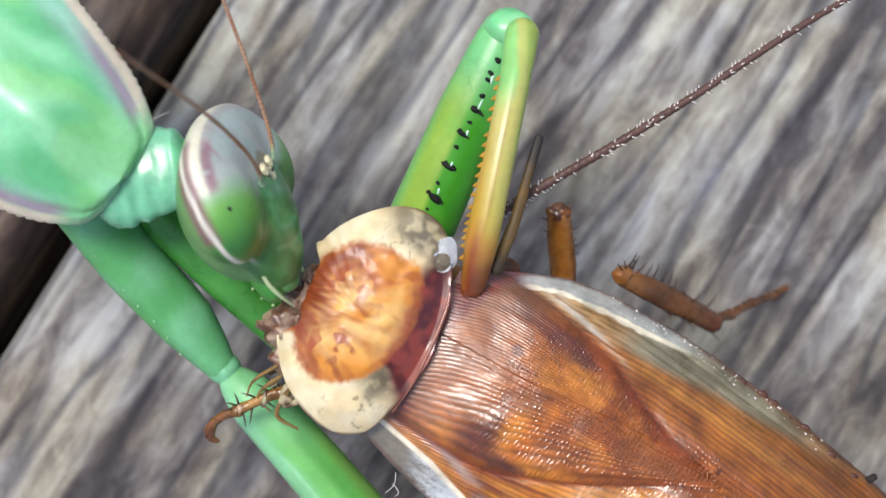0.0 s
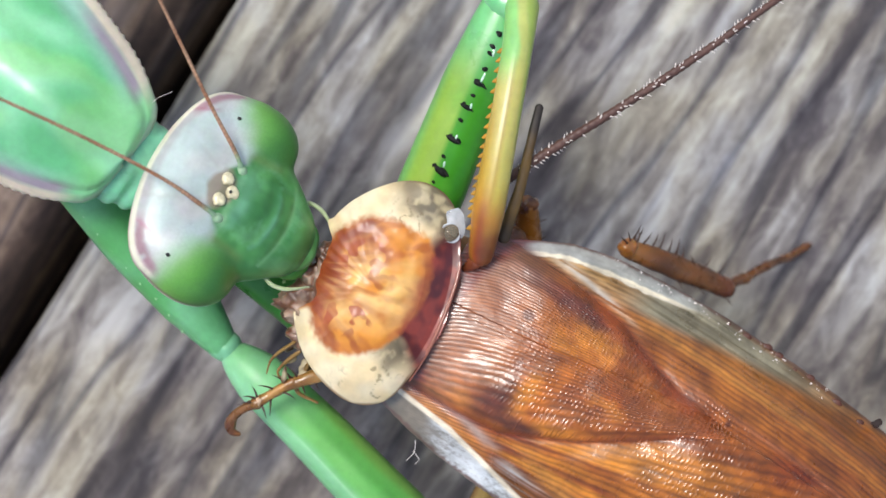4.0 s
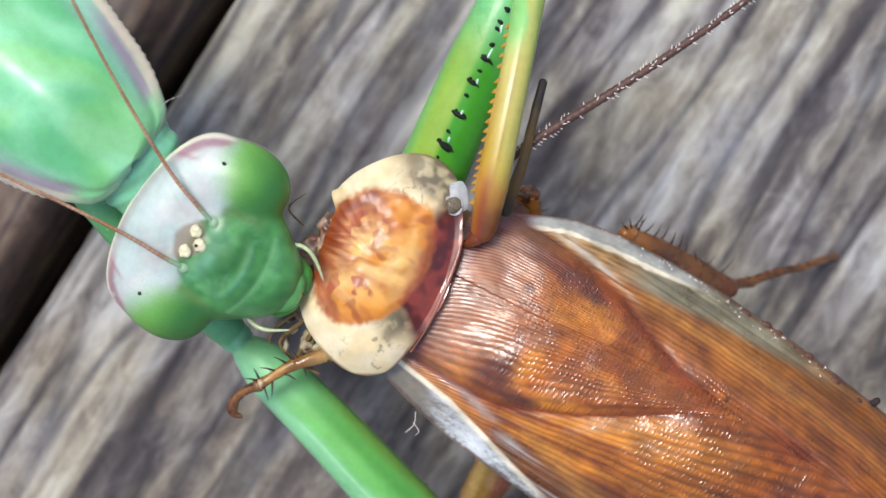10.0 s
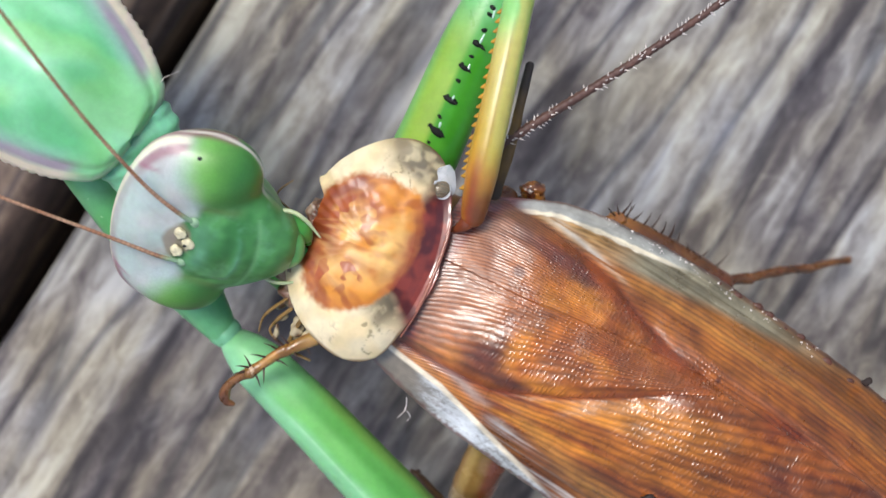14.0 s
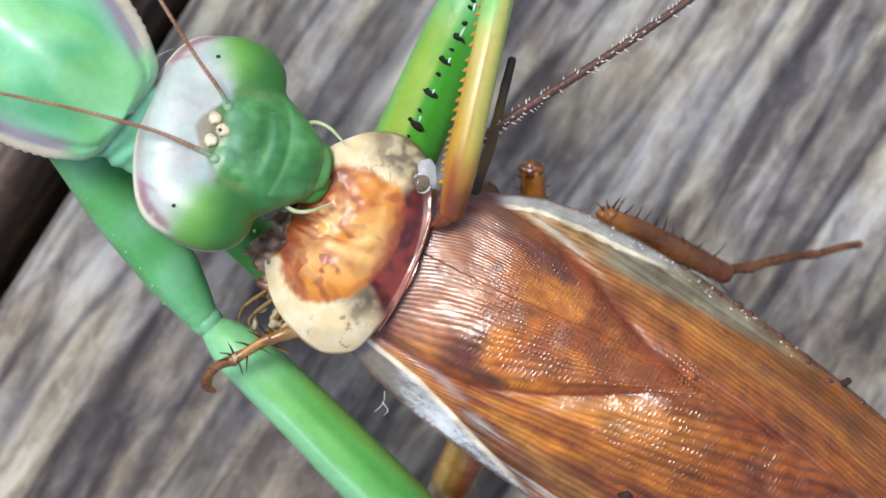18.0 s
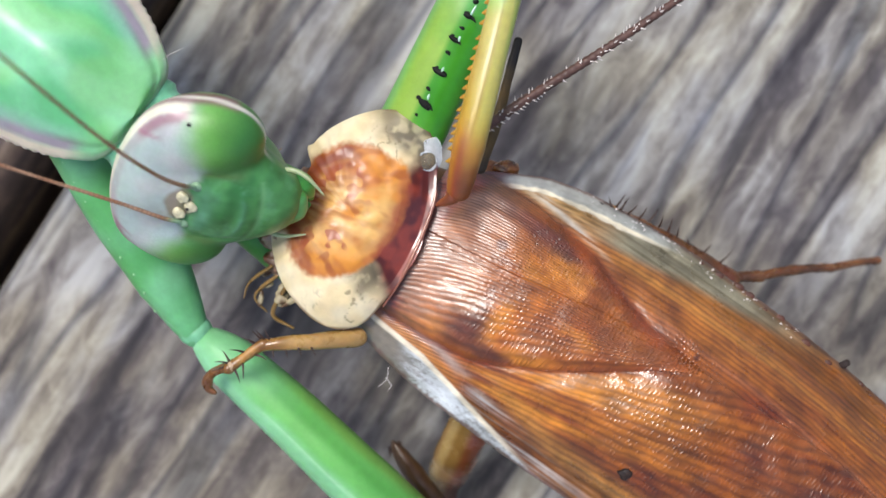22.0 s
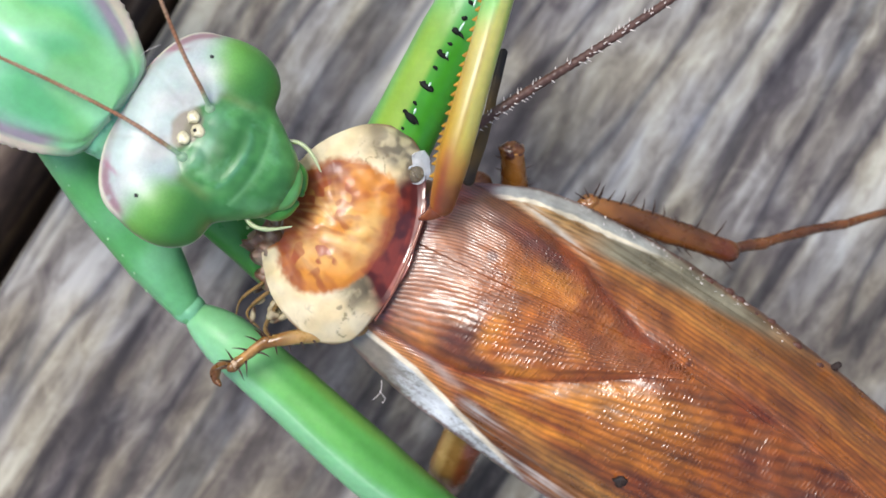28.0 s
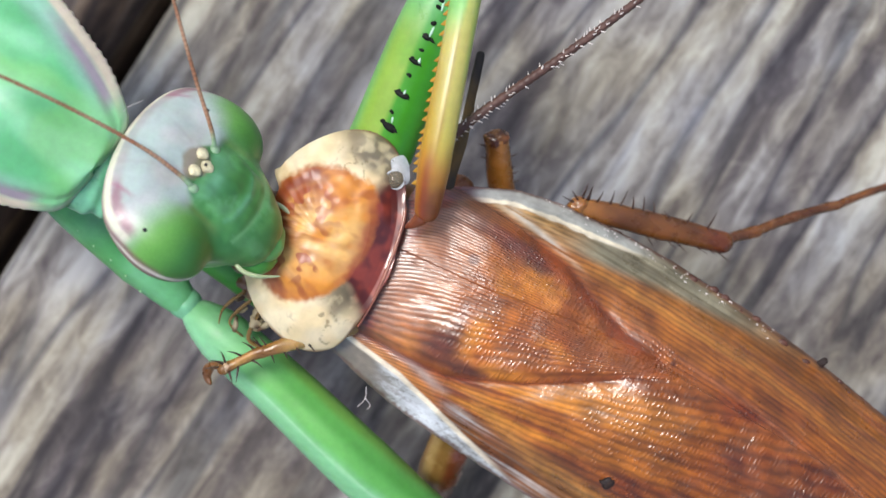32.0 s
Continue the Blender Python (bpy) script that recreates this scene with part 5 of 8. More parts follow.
for k in range(19):
    s = 0.22 + 0.036 * k
    i = int(s * 60)
    c, d = _tp[i], (_tp[i + 1] - _tp[i]).normalized()
    w = Vector((-d.y, d.x, 0)).normalized()
    w = w if w.x < 0 else -w
    r = along(_rt, s)
    part("saw_tooth", cone(c + w * r * 0.86, c + w * (r + 0.17) + d * 0.12 + Vector((0, 0, -0.05)), 0.17, 8), horn("saw", (0.5, 0.26, 0.03), 0.35) if k == 0 else bpy.data.materials["saw"], shin)
part("claw", tube([g_(1.6, 2.1, 16.3), g_(1.2, 1.15, 15.9), g_(0.55, 0.75, 15.4)], [0.5, 0.36, 0.1], 14, 12),
     horn("claw_horn", (0.20, 0.05, 0.02), 0.2, 0.3, 1500, 0.1, coat=0.4), shin)

# head; local x along the eyes, -y to the mouth, z out of the face
head = holder("head", "triangular green head with a white crown")


# rounded masses that flow into one another: crown, face, mouth, two eyes, the back of the head
HEAD_MASSES = [((0, 0.50, -0.42), (4.12, 1.82, 1.18), 0), ((0, -1.9, -0.55), (2.85, 2.95, 1.5), 0), ((0, -4.05, -0.75), (1.68, 1.38, 1.08), 0),
               ((2.85, -0.84, -0.58), (1.70, 2.22, 1.46), 14), ((-2.85, -0.84, -0.58), (1.70, 2.22, 1.46), -14), ((0, -1.75, -1.65), (2.55, 2.75, 1.65), 0)]


def mass_depths(P):
    out = []
    for c, r, a in HEAD_MASSES:
        q = P - np.array(c)
        ca, sa = math.cos(radians(-a)), math.sin(radians(-a))
        q = np.stack([q[:, 0] * ca - q[:, 1] * sa, q[:, 0] * sa + q[:, 1] * ca, q[:, 2]], 1)
        k0 = np.linalg.norm(q / np.array(r), axis=1)
        k1 = np.linalg.norm(q / np.array(r) ** 2, axis=1)
        out.append(k0 * (k0 - 1) / np.maximum(k1, 1e-6))
    return np.array(out)


def head_depth(P):
    d = mass_depths(P)
    s = 0.2
    x, y, z = P[:, 0], P[:, 1], P[:, 2]
    f = -s * np.log(np.sum(np.exp(-d / s), axis=0))
    up = z > -0.3
    ax = np.abs(x)
    ro = np.hypot(ax - 1.05, y + 1.32)
    f = f - up * (0.06 * np.exp(-(ro / 0.42) ** 2) - 0.008 * np.exp(-((ro - 0.55) / 0.14) ** 2))
    # a shallow shield below the sockets ends in a raised, bowed rib
    f = f - up * 0.04 * np.exp(-((y + 3.05 - 0.16 * ax * ax) / 0.15) ** 2 - (x / 1.25) ** 4)
    f = f + up * 0.03 * np.exp(-((y + 2.70 - 0.16 * ax * ax) / 0.2) ** 2 - (x / 1.25) ** 4)
    # the two sutures of the crown
    f = f + up * 0.007 * np.exp(-((ax - 0.75 - 0.42 * (y + 0.1)) / 0.14) ** 2) * (y > -0.2)
    f = f + up * 0.05 * np.exp(-((y + 0.85 + 0.12 * ax) / 0.24) ** 2 - (x / 1.5) ** 4)
    f = f + up * 0.06 * np.exp(-((y + 3.75 - 0.1 * x * x) / 0.22) ** 2 - (x / 1.6) ** 4)
    f = f + up * 0.05 * np.exp(-((ax - 1.75 - 0.22 * (y + 2.0)) / 0.2) ** 2 - ((y + 2.2) / 1.1) ** 4)
    f = f - up * 0.05 * np.exp(-(x / 0.5) ** 2 - ((y + 2.4) / 0.8) ** 2)
    return f


def head_shell():
    na, nb = 200, 264
    dirs = []
    for i in range(na + 1):
        p = math.pi * (0.001 + 0.998 * i / na)
        for j in range(nb):
            q = 2 * math.pi * j / nb
            dirs.append((math.sin(p) * math.cos(q), -math.cos(p), math.sin(p) * math.sin(q)))
    D = np.array(dirs)
    O = np.array((0, -0.9, -0.5))
    lo, hi = np.zeros(len(D)), np.full(len(D), 6.5)
    for _ in range(26):
        m = (lo + hi) / 2
        inside = head_depth(O + D * m[:, None]) < 0
        lo, hi = np.where(inside, m, lo), np.where(inside, hi, m)
    P = O + D * hi[:, None]
    e = 1e-3
    N = np.stack([head_depth(P + np.eye(3)[k] * e) - head_depth(P - np.eye(3)[k] * e) for k in range(3)], 1)
    N /= np.linalg.norm(N, axis=1)[:, None]
    d = mass_depths(P)
    owner = np.where(np.minimum(d[3], d[4]) < np.min(d[[0, 1, 2, 5]], axis=0) - 0.02, np.where(d[3] < d[4], 1, 2), 0)
    faces = {0: [], 1: [], 2: []}
    for i in range(na):
        for j in range(nb):
            k = (j + 1) % nb
            f = (i * nb + j, (i + 1) * nb + j, (i + 1) * nb + k, i * nb + k)
            o = [owner[v] for v in f]
            faces[max(set(o), key=o.count)].append(f)
    out = []
    for g in (0, 1, 2):
        used = sorted({v for f in faces[g] for v in f})
        at_ = {v: n for n, v in enumerate(used)}
        out.append(([tuple(P[v]) for v in used], [tuple(at_[v] for v in f) for f in faces[g]], N[used]))
    return out


def head_colour(x, y, z):
    ax = abs(x)
    n1, n2, n3 = nz(x, y, z, 0.9), nz(x, y, z, 2.4), nz(x, y, z, 6.0)
    white = blend((0.45, 0.55, 0.525), (0.52, 0.55, 0.53), smooth(-0.4, 0.4, n1))
    g = blend((0.040, 0.195, 0.045), (0.088, 0.310, 0.085), smooth(-0.5, 0.5, n1 + 0.5 * n2))
    ro = math.hypot(ax - 1.05, y + 1.32)
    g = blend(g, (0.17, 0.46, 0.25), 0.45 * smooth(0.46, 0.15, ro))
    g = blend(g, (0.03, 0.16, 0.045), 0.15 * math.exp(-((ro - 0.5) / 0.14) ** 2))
    # pale bluish sheen and the rib's highlight painted in, darker above the rib
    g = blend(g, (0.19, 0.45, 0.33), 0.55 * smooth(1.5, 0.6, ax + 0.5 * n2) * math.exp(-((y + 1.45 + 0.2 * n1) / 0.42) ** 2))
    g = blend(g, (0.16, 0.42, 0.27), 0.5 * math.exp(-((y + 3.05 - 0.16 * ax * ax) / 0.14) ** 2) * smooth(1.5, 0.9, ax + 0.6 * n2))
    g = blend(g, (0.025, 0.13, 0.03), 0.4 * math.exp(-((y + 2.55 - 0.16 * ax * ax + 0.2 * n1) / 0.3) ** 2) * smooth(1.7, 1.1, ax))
    g = blend(g, (0.20, 0.47, 0.25), 0.28 * smooth(0.0, 0.5, nz(x, y, z, 1.1) + 0.3 * n3))
    g = blend(g, (0.03, 0.15, 0.03), 0.5 * smooth(0.0, 0.5, nz(x + 9, y, z, 1.1)))
    line = math.exp(-((y + 3.75 - 0.1 * x * x) / 0.1) ** 2) * (ax < 1.9)
    g = blend(g, (0.2, 0.46, 0.2), 0.5 * line)
    # eyes: yellow-green near the white, darker towards the cheek, an olive crease round them
    side = ax + 0.12 * (y + 0.7)
    lobe = smooth(1.75, 2.5, side)
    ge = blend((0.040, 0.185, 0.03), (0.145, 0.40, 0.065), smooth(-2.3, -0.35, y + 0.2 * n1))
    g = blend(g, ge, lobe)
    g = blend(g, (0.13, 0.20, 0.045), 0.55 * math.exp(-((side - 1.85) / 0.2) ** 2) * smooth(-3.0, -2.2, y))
    low = table([0, 0.9, 1.5, 2.1, 2.8, 3.4, 4.3], [0.42, 0.46, 0.98, 1.0, 0.52, 0.22, 0.0], ax)
    edge = y + low + 0.08 * n2 + 0.10 * n1
    soft = 0.16 + 0.12 * smooth(0.9, 1.5, ax) + 0.72 * lobe
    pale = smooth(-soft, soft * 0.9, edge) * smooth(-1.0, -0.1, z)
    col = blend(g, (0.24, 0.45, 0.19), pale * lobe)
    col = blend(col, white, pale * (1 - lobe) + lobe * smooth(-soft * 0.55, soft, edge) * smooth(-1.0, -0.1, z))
    col = blend(col, (0.42, 0.39, 0.36), 0.35 * smooth(0.0, 0.5, n1 + 0.25) * smooth(0.4, 1.6, y) * (1 - lobe) * smooth(0.6, 1.3, ax + 0.5 * n2))
    sut = math.exp(-((ax - 0.75 - 0.42 * (y + 0.1)) / 0.11) ** 2) * smooth(-0.3, 0.1, y) * (z > -0.3)
    col = blend(col, (0.36, 0.27, 0.25), 0.12 * sut * smooth(-0.5, 0.3, n2 + 0.25))
    top = smooth(-0.1, 0.4, y)
    mauve = smooth(0.38, 0.18, z) * smooth(-0.2, 0.0, z) * top
    col = blend(col, (0.33, 0.16, 0.20), mauve * (0.25 + 0.6 * smooth(2.0, 3.0, ax)) * smooth(-0.5, 0.2, n2 + 0.3))
    wedge = smooth(0.16, 0.0, abs(ax - 2.55 - 0.35 * (2.0 - y))) * smooth(0.75, 0.35, z) * smooth(0.7, 1.1, y)
    col = blend(col, (0.36, 0.12, 0.19), 0.6 * wedge)
    col = blend(col, (0.76, 0.74, 0.60), smooth(0.04, -0.10, z) * smooth(-0.80, -0.6, z) * top)
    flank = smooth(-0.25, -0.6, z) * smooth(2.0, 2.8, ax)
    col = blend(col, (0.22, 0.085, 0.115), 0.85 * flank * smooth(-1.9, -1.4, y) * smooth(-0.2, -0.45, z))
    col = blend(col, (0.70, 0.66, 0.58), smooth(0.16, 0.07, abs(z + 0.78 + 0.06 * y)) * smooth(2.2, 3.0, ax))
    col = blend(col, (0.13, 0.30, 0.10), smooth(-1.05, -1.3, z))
    patch = math.hypot(x / 0.92, (y + 0.50) / 0.58) + 0.15 * n2
    return blend(col, (0.27, 0.215, 0.15), 0.85 * smooth(1.12, 0.75, patch) * (z > 0))


FACE = horn("face_skin", (1, 1, 1), 0.38, 0.14, 800, 0.25, 0.3, (0.5, 0.9, 0.4), coat=0.3, pigment=True, gloss=0.3)
EYE = horn("eye_surface", (1, 1, 1), 0.38, 0.08, 900, 0.1, 0.3, (0.5, 0.9, 0.4), coat=0.35, pigment=True, grain=9000, gloss=0.35)
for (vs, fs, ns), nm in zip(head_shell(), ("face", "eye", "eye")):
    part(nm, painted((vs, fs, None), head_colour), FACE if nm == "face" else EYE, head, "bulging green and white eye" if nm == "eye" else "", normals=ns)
PUPIL = horn("pupil_black", (0.012, 0.012, 0.014), 0.4, 0.1)
pupils = []
for sd in (1, -1):
    ob = part("eye_spot", ellipsoid((0, 0, 0), (0.08, 0.095, 0.07), 8, 12), PUPIL, head, "tiny black eye spot")
    pupils.append(ob)
GOLD = horn("cream_bead", (0.74, 0.68, 0.44), 0.3, 0.3, 2500, 0.4, coat=0.3)
for x, y, r in ((0.46, -0.56, 0.28), (-0.48, -0.62, 0.29), (0.04, -0.98, 0.30)):
    part("simple_eye", ellipsoid((x, y, 0.90), (r, r * 0.9, 0.16), 18, 24, dent=lambda v: 1 + 0.45 * nz(*v, 2.2) + 0.2 * nz(*v, 6)), GOLD, head, "cream bead-like simple eye")
part("brow_spot", ellipsoid((0.02, -0.86, 1.0), (0.08, 0.07, 0.07), 8, 10), PUPIL, head)
part("upper_lip", painted(ellipsoid((0, -4.95, -0.68), (1.12, 0.72, 0.55), 22, 28, dent=lambda v: 1 + 0.12 * nz(*v, 1.6)), lambda x, y, z: blend((0.05, 0.24, 0.04), (0.13, 0.40, 0.12), smooth(-0.3, 0.4, nz(x, y, z, 1.3)))), FACE, head)
PALP = horn("palp_pale", (0.46, 0.56, 0.30), 0.35, 0.2, 1500, 0.2, 0.3, (0.8, 0.9, 0.5))
for sd in (1, -1):
    part("palp", tube([(sd * 1.5, -3.8, -0.9), (sd * 1.95, -4.5, -0.75), (sd * 1.85, -5.2, -0.6), (sd * 1.3, -6.0, -0.5)], [0.10, 0.095, 0.09, 0.03], 20, 9), PALP, head, "thin pale green palp")
    part("jaw", tube([(sd * 0.9, -4.3, -1.2), (sd * 0.8, -5.2, -1.2), (sd * 0.25, -5.7, -1.2)], [0.62, 0.5, 0.16], 14, 14), DEEP, head)

# feelers: local x along the feeler
def feeler_colour(x, y, z):
    ring = 0.75 + 0.4 * (0.5 + 0.5 * math.sin(x * 6.2832 * 64 / 13.1))
    c = blend((0.30, 0.135, 0.070), (0.40, 0.23, 0.14), smooth(-0.4, 0.4, nz(x * 0.8, y, z + 5)))
    return blend((0.27, 0.44, 0.27), (c[0] * ring, c[1] * ring, c[2] * ring), smooth(0.35, 1.15, x))


FEEL = horn("feeler_russet", (1, 1, 1), 0.45, 0.2, 2500, 0.2, pigment=True)
feelers = []
for sd in (1, -1):
    ob = holder("feeler", "thin russet feeler", head)
    part("shaft", painted(ringed(spline([(0.0, 0, 0), (1.0, 0.03 * sd, 0.34), (3, 0.12 * sd, 0.62), (7, -0.05 * sd, 0.8), (13, -0.5 * sd, 0.7)], 60), 0.10, 0.06, 64, 8), feeler_colour), FEEL, ob)
    part("socket", painted(ellipsoid((0.05, 0, -0.02), (0.26, 0.22, 0.2), 12, 14), feeler_colour), FEEL, ob, "pale green feeler root")
    feelers.append(ob)


# ---- what moves ----
def motions():
    def at(x, y, z, rx=0, ry=0, rz=0):
        return pose(x * MM, y * MM, z * MM, rx, ry, rz)

    walk(roach, [(0.0, at(3.548, -4.441, 15.623, -0.01, -0.02, -2.67)),
        (0.5, at(3.115, -4.428, 15.981, 0.14, -0.19, -1.88)),
        (1.0, at(3.527, -4.348, 15.440, 0.22, 0.32, -1.51)),
        (1.5, at(3.396, -3.946, 15.125, 0.24, 0.29, -0.65)),
        (2.0, at(3.286, -3.883, 15.079, 0.26, 0.21, -0.43)),
        (2.5, at(3.271, -3.898, 14.822, 0.24, 0.15, -0.41)),
        (3.0, at(3.356, -3.657, 15.061, 0.21, 0.09, -0.53)),
        (3.5, at(3.223, -3.915, 14.879, 0.25, 0.15, -0.04)),
        (4.0, at(3.169, -4.003, 14.892, 0.17, 0.29, -0.12)),
        (4.5, at(3.272, -4.021, 14.920, 0.20, 0.33, 0.12)),
        (6.5, at(3.297, -3.957, 14.932, 0.16, 0.30, 0.56)),
        (7.0, at(3.263, -4.073, 14.878, 0.14, 0.28, 0.59)),
        (7.5, at(3.098, -3.950, 14.900, 0.11, 0.15, 0.22)),
        (8.0, at(2.977, -3.820, 14.929, 0.04, -0.07, -0.30)),
        (8.5, at(2.926, -3.769, 15.270, -0.06, -0.12, -0.21)),
        (9.0, at(3.018, -3.705, 15.063, -0.08, 0.01, -0.14)),
        (9.5, at(3.001, -3.565, 14.391, -0.09, 0.15, -0.80)),
        (10.0, at(2.933, -3.711, 14.953, 0.01, 0.09, -0.61)),
        (10.5, at(3.065, -3.744, 14.818, -0.03, 0.02, -0.76)),
        (11.0, at(3.124, -3.687, 14.841, -0.07, 0.08, -0.55)),
        (11.5, at(3.027, -3.699, 15.025, 0.03, 0.05, -0.52)),
        (12.0, at(2.948, -3.940, 14.970, -0.04, 0.14, 0.47)),
        (12.5, at(3.022, -3.752, 14.802, -0.00, 0.13, -0.22)),
        (13.0, at(2.791, -3.832, 15.075, -0.05, -0.05, -0.03)),
        (13.5, at(2.968, -3.704, 14.804, -0.06, 0.07, 0.32)),
        (14.0, at(2.808, -3.978, 14.927, -0.06, 0.02, 0.17)),
        (14.5, at(2.844, -3.975, 14.806, -0.03, -0.04, 0.62)),
        (15.0, at(3.370, -3.422, 14.102, -0.10, 0.12, 0.69)),
        (15.5, at(2.818, -3.688, 14.232, -0.08, 0.28, 0.13)),
        (17.5, at(3.109, -4.026, 14.419, -0.12, -0.07, -0.59)),
        (18.0, at(2.961, -4.339, 14.617, -0.08, -0.04, -0.49)),
        (18.5, at(2.907, -4.171, 14.514, -0.02, -0.03, -0.51)),
        (19.0, at(3.192, -4.242, 14.385, 0.01, 0.08, -0.62)),
        (19.5, at(3.010, -4.405, 14.318, -0.05, -0.08, -0.84)),
        (20.0, at(4.003, -3.350, 14.164, -0.12, 0.14, -1.85)),
        (20.5, at(3.281, -4.014, 14.407, -0.01, -0.09, -1.63)),
        (21.0, at(3.490, -3.918, 14.245, -0.09, -0.05, -1.87)),
        (21.5, at(3.148, -3.795, 14.070, -0.15, -0.11, -1.05)),
        (22.0, at(3.478, -3.334, 13.575, -0.21, -0.12, -1.17)),
        (22.5, at(3.225, -3.188, 13.386, -0.19, -0.14, -0.47)),
        (23.0, at(3.416, -3.075, 13.676, -0.20, -0.15, -0.85)),
        (23.5, at(3.582, -2.294, 13.363, -0.14, -0.04, -1.13)),
        (24.0, at(3.590, -2.967, 13.621, -0.22, -0.03, 0.28)),
        (24.5, at(3.616, -3.130, 13.892, -0.18, -0.23, -0.34)),
        (25.0, at(3.448, -3.377, 14.185, -0.16, -0.17, 0.14)),
        (25.5, at(3.349, -3.596, 13.962, -0.11, -0.17, 0.27)),
        (27.5, at(3.374, -3.603, 13.566, -0.10, -0.04, 0.10)),
        (28.0, at(3.397, -3.644, 13.555, -0.06, 0.15, 0.23)),
        (28.5, at(3.409, -3.600, 13.096, -0.06, 0.27, 0.04)),
        (29.0, at(3.585, -3.755, 12.972, -0.04, 0.36, 0.11)),
        (29.5, at(3.158, -3.634, 12.730, -0.03, 0.37, 0.85)),
        (30.0, at(2.858, -3.916, 12.978, -0.03, 0.23, 1.01)),
        (30.5, at(2.848, -4.019, 13.039, -0.01, 0.16, 0.86)),
        (31.0, at(2.979, -3.878, 13.067, -0.02, 0.13, 1.70)),
        (31.5, at(2.948, -4.383, 13.548, 0.08, 0.03, 1.79)),
        (32.0, at(2.733, -4.169, 13.589, 0.07, 0.02, 1.40))])
